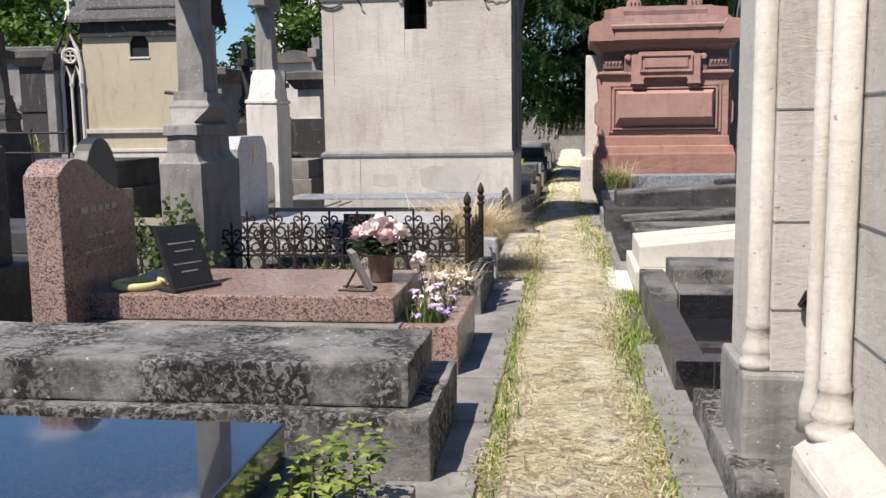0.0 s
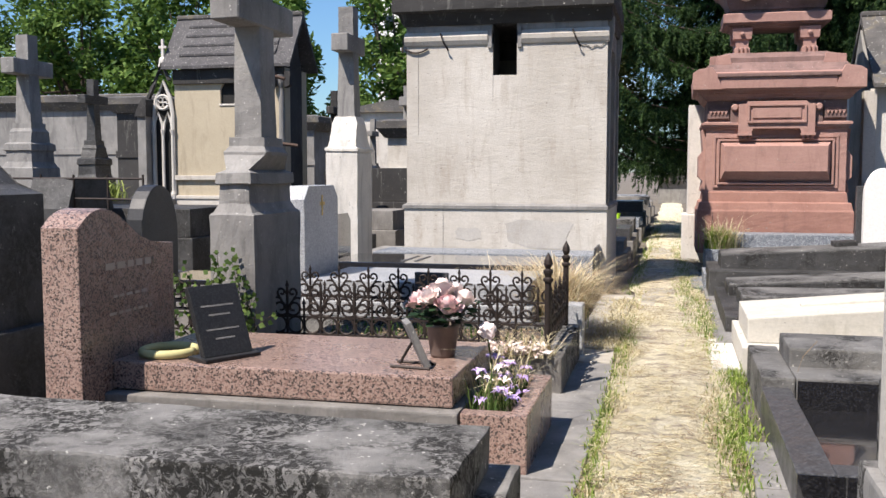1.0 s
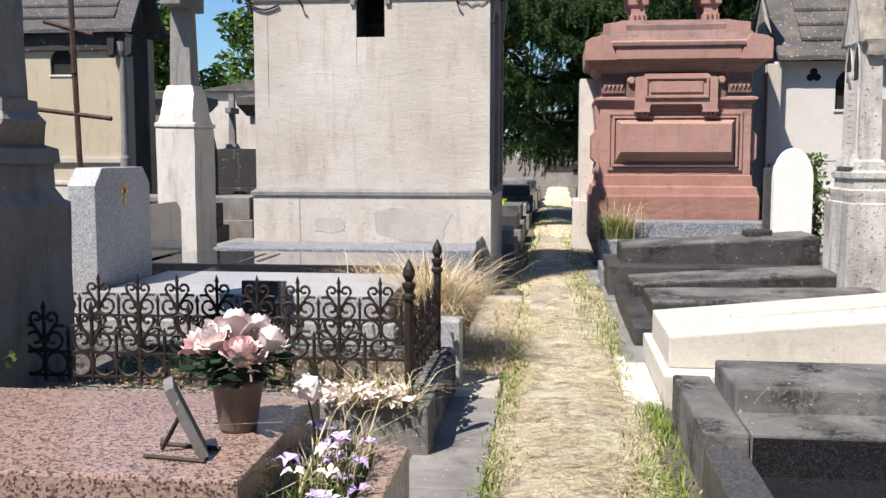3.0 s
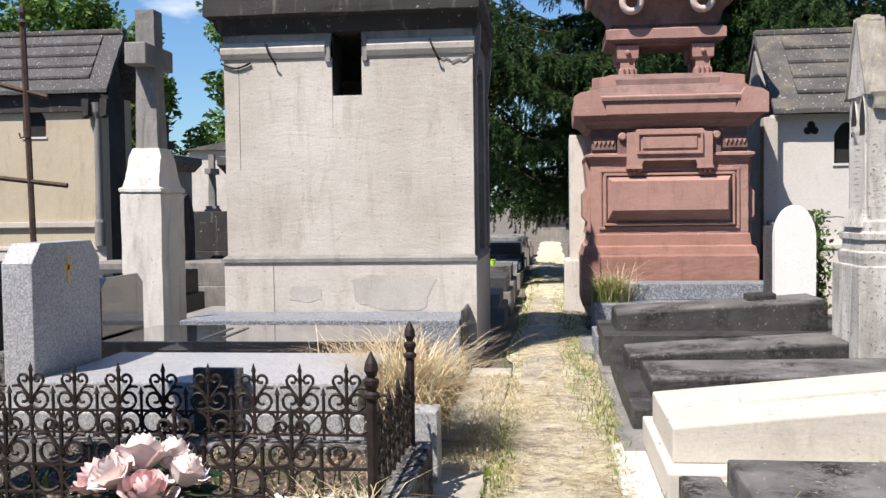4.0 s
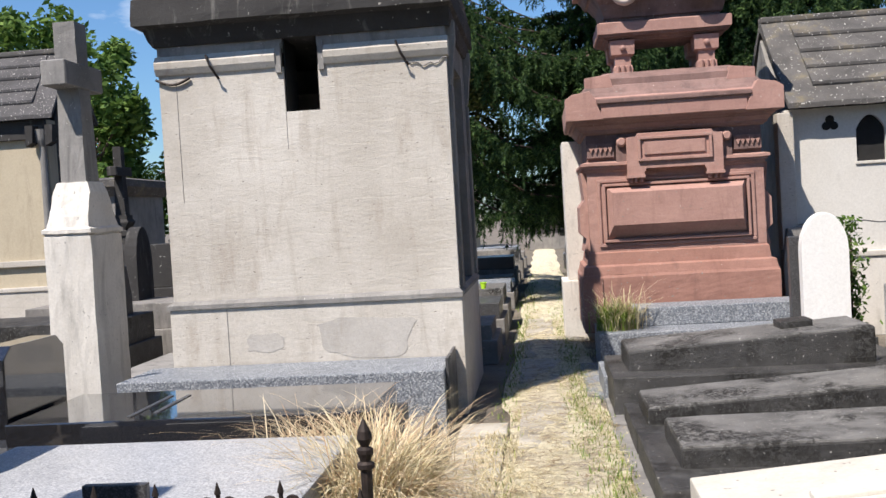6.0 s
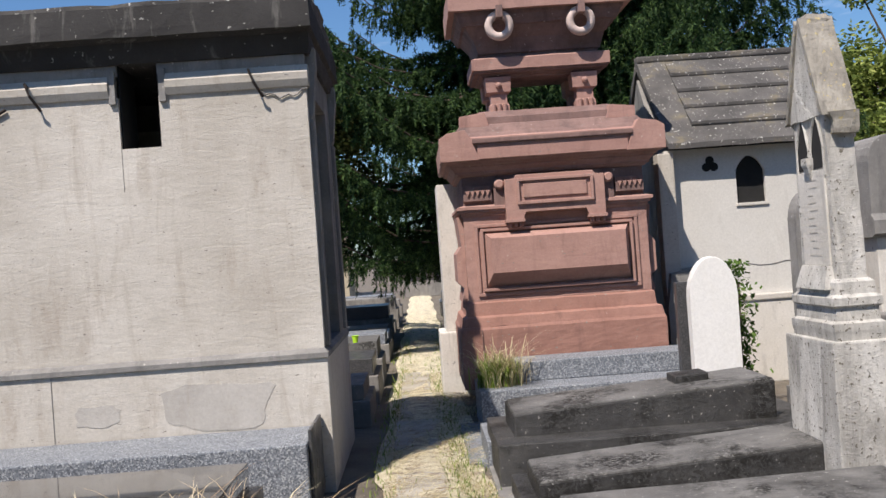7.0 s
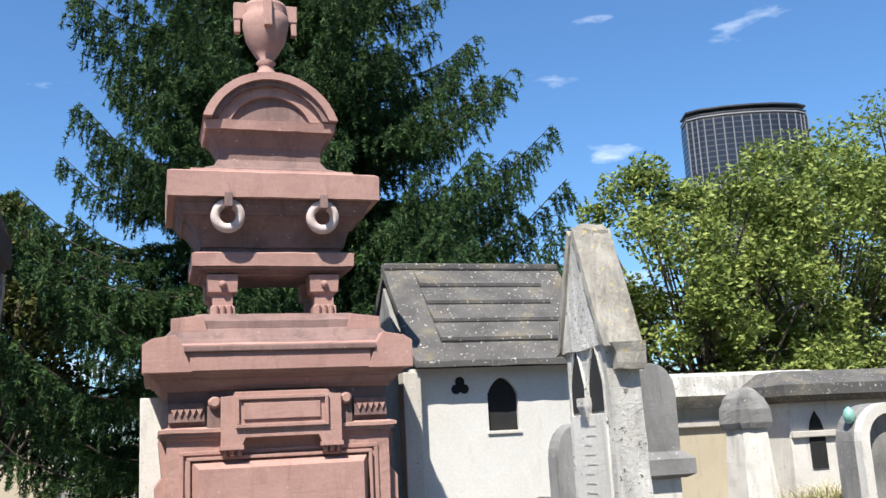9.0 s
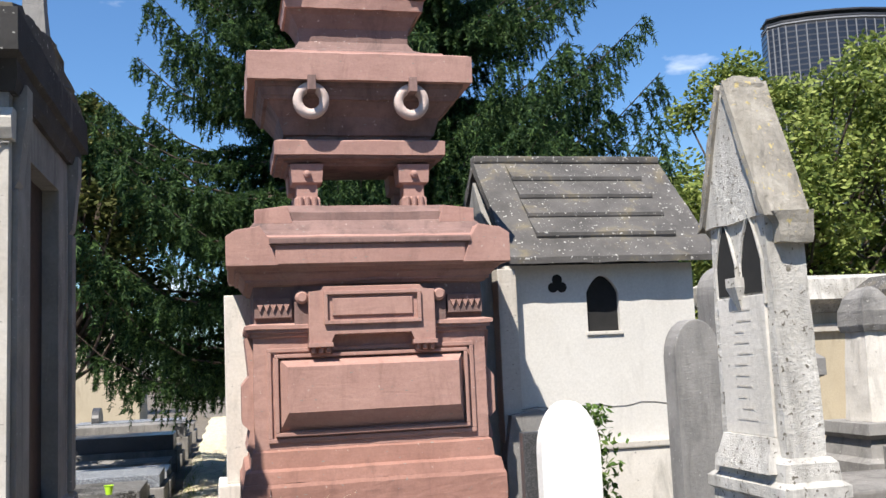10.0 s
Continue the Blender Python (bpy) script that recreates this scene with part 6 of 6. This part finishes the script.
p = flat_tomb(-10.2, -9.0, 15.2, 16.2, 0.95, CONC, "grey stone tomb with flowers on top")


# ---- along the far path ----
rngf = random.Random(77)
for k in range(13):
    y = 15.6 + k * 1.5
    far_mats = (DGREY_G, CONC, GREY_G, BLUE_G, LIME_GREY, DUSTY)
    flat_tomb(-2.9 - rngf.uniform(0, .3), -0.62 - rngf.uniform(0, .12), y, y + 1.15, rngf.uniform(0.3, 0.75), far_mats[k % 6], "granite tomb lining the far path", far_mats[(k * 5 + 1) % 6])
    if k % 3 == 1:
        headstone(-2.7, y + 0.55, 0.8, rngf.uniform(0.9, 1.2), far_mats[(k + 2) % 6], "headstone lining the far path", k % 2 == 0)
    if k > 1:
        flat_tomb(0.45 + rngf.uniform(0, .1), 2.6, y + 3.2, y + 4.3, rngf.uniform(0.3, 0.7), far_mats[(k + 3) % 6], "stone tomb lining the far path")
pot = thing("flower_pot", (-0.95, 19.6, 0), "lime green plastic flower pot", "pot")
part("pot", lathe(-0.95, 18.2, [(0.03, 0.62), (0.045, 0.71), (0.05, 0.71), (0.04, 0.69)], 14), LIME_POT, pot)
wr = thing("iron_wreath", (-1.6, 16.4, 0.6), "rusty iron wreath rings on a grave", "wreath")
for k in range(4):
    bm = bmesh.new()
    tube(bm, [(-1.2 - 0.18 * k + 0.2 * math.cos(a * .3142), 16.3 + 0.1 * k, 0.95 + 0.2 * math.sin(a * .3142)) for a in range(21)], 0.014, 5)
    part("ring", bm, RUST, wr)
part("support", tube(bmesh.new(), [(-1.5, 16.4, 0.3), (-1.5, 16.4, 1.1)], 0.02), RUST, wr)
for x, y, w, d, h, mat, lab in ((-4.6, 42.0, 4.0, 3.0, 3.6, CREAM, "cream stone chapel at the far end of the path"), (0.2, 47.0, 1.8, 2.0, 1.0, LIME_GREY, "grey stone tomb closing the path"), (5.0, 44.0, 5.0, 3.0, 3.0, LIME, "pale stone mausoleum in the distance"), (-11.0, 40.0, 5.0, 3.0, 3.8, LIME, "pale mausoleum in the distance")):
    t = thing("mausoleum", (x, y, 0), lab, "mausoleum")
    part("body", block(x - w / 2, x + w / 2, y - d / 2, y + d / 2, -0.03, h, 0.02), mat, t)
    part("roof", prism([(x - w / 2 - .2, h), (x + w / 2 + .2, h), (x, h + 0.5)], "y", y - d / 2 - .2, y + d / 2 + .2), ROOF, t)
    # dark block painted for the shade of an opening
    part("opening", block(x + 0.4, x + 0.9, y - d / 2 - 0.02, y - d / 2 + 0.1, h * 0.55, h * 0.8, 0), VOID, t)


# ---- monuments to the east ----
def east_monuments():
    t = thing("wall_tomb", (8.0, 19.3, 0), "cream stone wall tomb with a white weathered cornice", "wall")
    part("wall", block(6.6, 9.2, 19.0, 19.9, -0.03, 2.2, 0.01), CREAM, t)
    part("cornice", loft(bmesh.new(), [(2.2, 6.6, 9.2, 19.0, 19.9), (2.3, 6.5, 9.3, 18.9, 19.95), (2.36, 6.4, 9.4, 18.75, 20.0), (2.62, 6.4, 9.4, 18.8, 20.0), (2.68, 6.5, 9.3, 19.0, 19.9)]), GOTHIC, t)
    part("band", block(6.6, 9.2, 18.94, 19.0, 1.95, 2.05, 0.01), LIME, t)
    t = thing("stone_shrine", (9.4, 18.8, 0), "pale stone shrine with a grey lichened roof and pointed niche", "shrine")
    part("body", block(8.15, 11.6, 18.0, 19.6, -0.03, 2.2, 0.01), LIME_WHITE, t)
    part("roof", loft(bmesh.new(), [(2.2, 8.1, 11.7, 17.9, 19.7), (2.28, 7.95, 11.8, 17.75, 19.8), (2.42, 7.95, 11.8, 17.75, 19.8), (2.62, 8.3, 11.4, 18.3, 19.3)]), ROOF, t)
    o = [(8.42, 1.35), (8.66, 1.35), (8.66, 1.8), (8.62, 1.95), (8.54, 2.08), (8.46, 1.95), (8.42, 1.8)]
    # black inlay on the face paints the niche's shade
    part("niche", prism(o, "y", 17.985, 18.1), VOID, t, "pointed niche with its shade painted dark")
    part("band", block(8.15, 11.6, 17.95, 18.0, 1.75, 1.83, 0.01), LIME, t)
    t = thing("stone_pillar", (6.3, 16.2, 0), "tapered pale stone pillar with a rounded carved cap", "pillar")
    part("shaft", worn(centred(bmesh.new(), 6.3, 16.2, [(1.05, .19, .2), (1.9, .145, .15)]), 0.006, 3), LIME_WHITE, t)
    part("cap", worn(centred(bmesh.new(), 6.3, 16.2, [(1.9, .17, .18), (1.96, .19, .2), (2.1, .18, .2), (2.22, .14, .16), (2.30, .07, .12), (2.33, .03, .08)]), 0.008, 5, 0.1, 4), LIME_GREY, t)
    part("base", centred(bmesh.new(), 6.3, 16.2, [(0, .45, .45), (0.7, .45, .45), (0.74, .36, .38), (0.9, .32, .34), (0.95, .38, .4), (1.05, .36, .38)]), LIME_GREY, t)
    t = thing("stone_urn_planter", (6.4, 15.2, 0), "fluted stone planter trough with dry grass", "planter")
    tr = part("trough", loft(bmesh.new(), [(0.88, 6.12, 6.68, 14.97, 15.43), (0.92, 6.08, 6.72, 14.94, 15.46), (1.06, 6.02, 6.78, 14.88, 15.52), (1.10, 5.98, 6.82, 14.85, 15.55), (1.13, 5.98, 6.82, 14.85, 15.55)]), LIME_GREY, t)
    for k in range(13):
        x = 6.12 + 0.047 * k
        part("flute", tube(bmesh.new(), [(x, 14.96, 0.91), (x + (k - 6) * 0.004, 14.89, 1.06)], 0.017, 6), LIME_WHITE, tr)
    part("pedestal", block(5.9, 6.9, 14.85, 15.6, -0.03, 0.88, 0.012), LIME_GREY, t)
    tuft("dry_grass", "dry pale grass in a stone trough", 6.4, 15.2, 1.11, 0.42, 0.2, 500, 0.30, 0.005, STRAW, 61, 1.4)
    tuft("green_grass", "green grass in a stone trough", 6.45, 15.2, 1.11, 0.42, 0.2, 300, 0.22, 0.005, GREEN, 62, 1.4)
    t = thing("arched_stele", (6.6, 14.4, 0), "white arched stele with a copper green finial", "tombstone")
    arcp = [(6.2, 0.0), (6.2, 1.75)] + [(6.52 + 0.32 * math.cos(math.pi - k * math.pi / 12), 1.75 + 0.32 * math.sin(k * math.pi / 12)) for k in range(1, 12)] + [(6.84, 1.75), (6.84, 0)]
    part("body", prism(arcp, "y", 14.45, 14.7, 0.02), LIME_GREY, t)
    inner = arcp[::-1]
    part("rim", prism([(u, v) for u, v in arcp] + [(6.52 + (u - 6.52) * 0.72, v if v < 1 else 1.75 + (v - 1.75) * 0.72) for u, v in inner], "y", 14.36, 14.45), LIME_WHITE, t)
    part("finial", lathe(6.22, 14.5, [(0.015, 1.90), (0.045, 1.93), (0.055, 1.97), (0.04, 2.02), (0.008, 2.05)], 14), ZINC, t, smooth=True)
    t = thing("barrel_tomb", (4.35, 14.6, 0), "grey stone tomb with a barrel top and moulded neck", "tomb")
    o = [(4.0, 1.75), (4.0, 2.24)] + [(4.2 + 0.2 * math.cos(math.pi - k * math.pi / 12), 2.24 + 0.23 * math.sin(k * math.pi / 12)) for k in range(1, 12)] + [(4.4, 2.24), (4.4, 1.75)]
    part("barrel", prism(o, "y", 14.3, 15.2, 0.01), LIME_GREY, t)
    part("moulding", loft(bmesh.new(), [(1.55, 3.98, 4.42, 14.28, 15.2), (1.58, 3.98, 4.48, 14.22, 15.2), (1.70, 3.98, 4.48, 14.22, 15.2), (1.76, 3.98, 4.41, 14.28, 15.2)]), LIME_GREY, t)
    part("shaft", block(4.03, 4.38, 14.3, 15.1, -0.03, 1.55, 0.012), LIME_WHITE, t)
    t = thing("stone_tomb", (5.2, 13.8, 0), "grey weathered stone tomb", "tomb")
    part("base", block(3.7, 6.8, 13.2, 14.2, -0.03, 0.75, 0.02), LIME_GREY, t)
    part("slab", block(3.8, 6.7, 13.25, 14.1, 0.75, 0.9, 0.02), CONC, t)
    v = thing("stone_vase", (5.35, 13.6, 0.9), "pale round stone vase on a tomb", "vase")
    part("body", lathe(5.35, 13.6, [(0.1, 0.9), (0.13, 0.95), (0.17, 1.1), (0.18, 1.13), (0.15, 1.13)], 18), LIME_WHITE, v, smooth=True)
    flat_tomb(3.0, 6.4, 10.0, 11.3, 0.5, LIME_GREY, "plain grey stone tomb slab")
    flat_tomb(3.2, 6.4, 8.0, 9.4, 0.5, CONC, "plain grey stone tomb slab")
    flat_tomb(3.1, 6.4, 5.6, 7.2, 0.5, DARK, "low dark stone tomb slab")


east_monuments()


# ---- trees ----
def spruce(x, y, h, spread, seed, low):
    """A spruce: whorls of long drooping limbs, side sprays and hanging twigs set with needles."""
    t = thing("spruce_tree", (x, y, 0), "tall dark green spruce with drooping branches", "tree")
    rng = random.Random(seed)
    gen = np.random.default_rng(seed)
    part("trunk", tube(bmesh.new(), [(x, y, -0.1), (x + .05, y, h * .5), (x, y, h)], 0.32, 10, 0.03), BARK, t)
    limbs = bmesh.new()
    starts, ends = [], []
    z = low
    while z < h - 0.3:
        f = (z - low) / (h - low)
        R = spread * (1 - f) ** 0.85 + 0.25
        n = 10 if f < 0.7 else 7
        for k in range(n):
            a = (k + rng.uniform(-.35, .35)) * 6.283 / n + z * 2.1
            ln = R * rng.choice((0.62, 0.8, 0.95, 1.05, 1.2))
            d = Vector((math.cos(a), math.sin(a), 0))
            side = Vector((-d.y, d.x, 0))
            drop = rng.uniform(0.16, 0.32) * ln
            zz = z + rng.uniform(-.2, .2)
            pts = [Vector((x, y, zz)) + d * ln * u + Vector((0, 0, -drop * math.sin(u * 2.3) + 0.20 * ln * u ** 3.5)) for u in (0, .14, .28, .42, .56, .7, .85, 1.0)]
            tube(limbs, pts, 0.045 * (1 - f) + 0.012, 4, 0.006)
            steps = max(6, int(ln * 10))
            for s in range(steps):
                u = (s + rng.random()) / steps
                if u < 0.05:
                    continue
                i = min(6, int(u * 7))
                p = pts[i].lerp(pts[i + 1], u * 7 - i)
                for sd in (-1, 1):
                    bl = (0.16 + 0.50 * (1 - u) ** 0.8) * min(1.4, 0.4 + ln * 0.22) * rng.uniform(.6, 1.15)
                    bd = (d * rng.uniform(.45, 1.0) + side * sd * rng.uniform(.35, .9) + Vector((0, 0, rng.uniform(-.30, .15)))).normalized()
                    e1 = p + bd * bl * .5 - Vector((0, 0, .04 * bl))
                    e2 = p + bd * bl - Vector((0, 0, .28 * bl))
                    starts.extend((tuple(p), tuple(e1)))
                    ends.extend((tuple(e1), tuple(e2)))
                    for g in (0.3, 0.55, 0.8, 1.0):
                        if rng.random() < 0.62:
                            c = p + bd * bl * g - Vector((0, 0, .2 * bl * g * g))
                            hang = rng.uniform(.08, .34) * (1.25 if f < .7 else .6)
                            starts.append(tuple(c))
                            ends.append(tuple(c + Vector((rng.uniform(-.07, .07), rng.uniform(-.07, .07), -hang)) + bd * .06))
        z += rng.uniform(0.36, 0.46)
    part("branchwork", limbs, BARK, t)
    # needles along every twig
    A, B = np.array(starts), np.array(ends)
    L = np.linalg.norm(B - A, axis=1)
    cnt = np.maximum(3, (L * 96).astype(int))
    idx = np.repeat(np.arange(len(A)), cnt)
    m = len(idx)
    u = gen.random(m)[:, None]
    D = (B - A)[idx] / L[idx][:, None]
    P = A[idx] + (B - A)[idx] * u
    T = D * 0.75 + gen.normal(0, 0.55, (m, 3)) + np.array((0, 0, 0.06))
    T /= np.linalg.norm(T, axis=1)[:, None]
    W = np.cross(T, gen.normal(0, 1, (m, 3)))
    W /= np.linalg.norm(W, axis=1)[:, None]
    ln = gen.uniform(0.06, 0.11, m)[:, None]
    wd = gen.uniform(0.009, 0.015, m)[:, None]
    V = np.empty((m, 3, 3))
    V[:, 0], V[:, 1], V[:, 2] = P - W * wd, P + W * wd, P + T * ln
    raw("crown", V.reshape(-1, 3).tolist(), np.arange(3 * m).reshape(-1, 3).tolist(), SPRUCE, t, "dark green drooping needles")
    return m


spruce(2.6, 24.4, 16.5, 5.3, 5, 2.9)


def broadleaf(x, y, h, r, seed, mat, leaf=0.16, n=9000, trunk=0.28, label="leafy green broadleaf tree", low=0.35, name="tree", nc=34):
    """A tree: tapered trunk, forking limbs, leaves in clumps with gaps."""
    t = thing(name, (x, y, 0), label, "tree")
    rng = random.Random(seed)
    part("trunk", tube(bmesh.new(), [(x, y, -0.1), (x + .1, y + .05, h * .3), (x, y, h * .62)], trunk, 9, trunk * .45), BARK, t)
    limbs = bmesh.new()
    clumps = []
    for k in range(nc):
        a, e = rng.uniform(0, 6.283), rng.uniform(0.0, 1.0)
        rad = r * math.sqrt(rng.random()) * (1 - 0.5 * max(0, e - .5))
        c = Vector((x + rad * math.cos(a), y + rad * math.sin(a), h * (low + (1 - low) * e * (1.0 - 0.28 * (rad / r) ** 2))))
        s = Vector((x, y, h * rng.uniform(.22, .55)))
        mid = s.lerp(c, .5) + Vector((0, 0, -0.06 * h))
        tube(limbs, [s, mid, c], trunk * .28, 5, 0.02)
        clumps.append((c, r * rng.uniform(.18, .36) * (34 / nc) ** 0.28))
    part("branchwork", limbs, BARK, t)
    vs, fs = [], []
    for k in range(n):
        c, s = clumps[rng.randrange(len(clumps))]
        o = Vector((rng.gauss(0, 1), rng.gauss(0, 1), rng.gauss(0, .8)))
        o = o.normalized() * s * rng.random() ** 0.45
        p = c + o
        u = Vector((rng.uniform(-1, 1), rng.uniform(-1, 1), rng.uniform(-.7, .5))).normalized() * leaf * rng.uniform(.6, 1.2)
        w = u.cross(Vector((rng.uniform(-1, 1), rng.uniform(-1, 1), rng.uniform(-1, 1)))).normalized() * leaf * .42
        i = len(vs)
        vs += [tuple(p - u), tuple(p + w), tuple(p + u), tuple(p - w)]
        fs.append((i, i + 1, i + 2, i + 3))
    raw("crown", vs, fs, mat, t)


for k, (x, y, h, r) in enumerate(((-30, 46, 11.5, 4.5), (-23.5, 45, 11.5, 4.5), (-18.5, 42, 10.5, 3.6), (-38, 52, 13, 5), (-29, 60, 13, 6))):
    broadleaf(x, y, h, r, 100 + k, LEAF, 0.22, 12000, label="large green broadleaf tree behind the tombs", low=0.15)
for k, (x, y, h, r) in enumerate(((-12.4, 44, 11.5, 3.0), (-9.6, 42, 8.5, 2.6), (-7.2, 50, 10.0, 3.0))):
    broadleaf(x, y, h, r, 120 + k, LEAF, 0.2, 7000, label="slender green broadleaf tree behind the tombs", low=0.2)
for k, (x, y, h, r) in enumerate(((12.0, 26.0, 8.2, 3.0), (15.5, 26.5, 9.0, 3.4), (19.5, 27, 10.2, 3.4), (9.3, 28.5, 5.4, 2.4), (23.5, 30, 10.5, 3.8))):
    broadleaf(x, y, h, r, 140 + k, LEAF_L, 0.085, 40000, 0.14, "light green broadleaf tree behind tombs", 0.1, "tree", 90)
for k, (x, y, h, r) in enumerate(((4.5, 30, 6.5, 2.5), (8.5, 34, 6.0, 3.0), (5.5, 27.5, 4.5, 1.6))):
    broadleaf(x, y, h, r, 160 + k, LEAF, 0.11, 9000, 0.12, "dense green conifer-like tree beyond the path", 0.25)


broadleaf(-2.3, 23.4, 6.1, 1.6, 171, OLIVE, 0.075, 20000, 0.12, "olive-leaved tree at the edge of the far path", 0.48, "tree", 50)
broadleaf(1.15, 21.6, 3.9, 0.95, 173, SPRUCE, 0.06, 16000, 0.08, "dark evergreen tree overhanging the far path", 0.24, "tree", 40)
broadleaf(0.9, 25.8, 4.4, 1.0, 174, SPRUCE, 0.06, 14000, 0.08, "dark evergreen tree overhanging the far path", 0.3, "tree", 40)


# unseen trees added east and south to cut skylight and deepen shade
for k, (x, y, h, r) in enumerate(((11.0, -4.0, 10.0, 3.4), (11.5, 1.5, 11.0, 3.6), (11.0, 6.5, 10.0, 3.4), (11.8, 11.5, 10.5, 3.2), (-9.0, -13.0, 9.0, 3.6), (-2.0, -14.0, 10.0, 4.0), (5.0, -13.0, 9.5, 3.8))):
    broadleaf(x, y, h, r, 180 + k, LEAF, 0.26, 7000, label="added unseen broadleaf tree that blocks low skylight", low=0.12)


# ---- tower and far blocks ----
def tower():
    t = thing("office_tower", (430, 560, 0), "tall dark glass office tower with pale vertical ribs", "tower")
    cx, cy, w, d, h = 411, 579, 43, 15, 218
    def outline(k):
        loc = [(-w, -d * .3), (-w * .8, -d * .72), (-w * .4, -d), (0, -d * 1.08), (w * .4, -d), (w * .8, -d * .72), (w, -d * .3), (w, d), (-w, d)]
        return [(cx + k * (u * .946 + v * .326), cy + k * (v * .946 - u * .326)) for u, v in loc]
    part("body", prism(outline(1.0), "z", 0, h), DARKGLASS, t)
    part("top_floor", prism(outline(0.985), "z", h, h + 2.4), VOID, t)
    part("parapet", prism(outline(1.003), "z", h + 2.4, h + 3.4), RIBM, t)
    pts = outline(1.003)[:7]
    n = 17
    for i in range(n):
        f = i / (n - 1) * 6
        a, b = pts[min(5, int(f))], pts[min(6, int(f) + 1)]
        u = f - min(5, int(f))
        px, py = a[0] + (b[0] - a[0]) * u, a[1] + (b[1] - a[1]) * u
        part("rib", block(px - 0.26, px + 0.26, py - 0.6, py + 0.4, 0, h + 1, 0), RIBM, t)
    for k in range(56):
        z = 6 + k * 4
        part("floor_line", prism([(p[0], p[1]) for p in outline(1.0015)], "z", z, z + 1.1), SPANDREL, t)


DARKGLASS = plain("dark_tinted_glass", (0.018, 0.021, 0.030), 0.15, 0.0, 0.2, 0.05)
RIBM = plain("pale_grey_ribs", (0.20, 0.205, 0.22), 0.6, 0, 0.05, 0.1)
SPANDREL = plain("brown_grey_spandrel", (0.028, 0.029, 0.036), 0.5, 0, 0.1, 0.1)
tower()
t = thing("apartment_building", (-28, 130, 0), "pale apartment block beyond the trees", "building")
part("wall", block(-37, -24, 120, 130, 0, 26.5, 0), WHITE, t)
for k in range(5):
    for j in range(6):
        part("window", block(-36 + j * 2.1, -34.9 + j * 2.1, 119.95, 120.2, 10 + k * 3.2, 11.6 + k * 3.2, 0), DARKGLASS, t)


# ---- loose grass along the path ----
rng = random.Random(90)
sp = []
for _ in range(26000):
    y = 2.0 + 22 * rng.random() ** 1.5
    edge = rng.random()
    if edge < 0.33:
        x = -0.42 + abs(rng.gauss(0, 0.10))
    elif edge < 0.75:
        x = 0.30 + rng.gauss(0, 0.09)
    else:
        x = rng.uniform(-0.42, 0.38)
    n = noise.noise((x * 2.5, y * 1.6, 3.0))
    if n < 0.02 and rng.random() < 0.88:
        continue
    sp.append((x, y, 0.0, 0.5 + max(0, n)))
v, q = blades(sp, 91, 0.045, 0.0035, 2.2)
tagged(raw("dry_straw", v, q, STRAW), "dry straw-yellow grass along the path", "grass", kind="stuff")
for name, mat, n, seed, lab in (("straw_litter", STRAW, 15000, 94, "flat dry straw lying on the path"), ("brown_litter", BROWN_S, 9000, 95, "brown dead stalks lying on the path")):
    rl = random.Random(seed)
    v, q = [], []
    for _ in range(n):
        y = 2.2 + 17 * rl.random() ** 1.5
        x = rl.uniform(-0.43, 0.38)
        if noise.noise((x * 4, y * 2.2, seed * 1.0)) < -0.08:
            continue
        z = 0.012 + 0.025 * max(0, math.cos((x + 0.03) * 3.6)) + rl.uniform(0, .012)
        a, ln = rl.uniform(0, 3.1416), rl.uniform(0.02, 0.075)
        dx, dy, w = math.cos(a) * ln, math.sin(a) * ln * .8, rl.uniform(.0015, .004)
        i = len(v)
        v += [(x - dx, y - dy, z), (x + dy * w / ln, y - dx * w / ln, z + .006), (x + dx, y + dy, z + rl.uniform(-.006, .014)), (x - dy * w / ln, y + dx * w / ln, z + .006)]
        q.append((i, i + 1, i + 2, i + 3))
    tagged(raw(name, v, q, mat), lab, "straw", kind="stuff")
v, q = blades([(rng.gauss(-0.52, .09), rng.uniform(8.9, 12.0), 0.015, rng.uniform(.5, 1.4)) for _ in range(1800)], 97, 0.05, 0.0035, 2.4)
tagged(raw("edge_straw", v, q, STRAW), "dry straw strewn over slabs beside the path", "straw", kind="stuff")
sp = []
for cx, cy, sx, sy, n in ((0.34, 6.6, .07, .45, 1100), (-0.40, 6.4, .03, .7, 700), (0.42, 8.0, .05, .25, 350), (-0.38, 9.2, .04, .8, 420), (0.30, 10.5, .06, 1.2, 700), (-0.36, 4.4, .04, .6, 500), (0.36, 4.7, .06, .6, 600), (0.14, 13.0, .06, 1.6, 700), (0.10, 17.0, .08, 2.0, 600), (-0.45, 16.0, .06, 2.5, 600), (0.15, 24, .2, 4, 700), (-0.4, 23, .1, 4, 600)):
    sp += [(rng.gauss(cx, sx), rng.gauss(cy, sy), 0.0, rng.uniform(.5, 1.3)) for _ in range(n)]
v, q = blades(sp, 92, 0.065, 0.004, 1.2)
tagged(raw("green_grass", v, q, GREEN), "sparse yellow-green grass tufts along the path", "grass", kind="stuff")
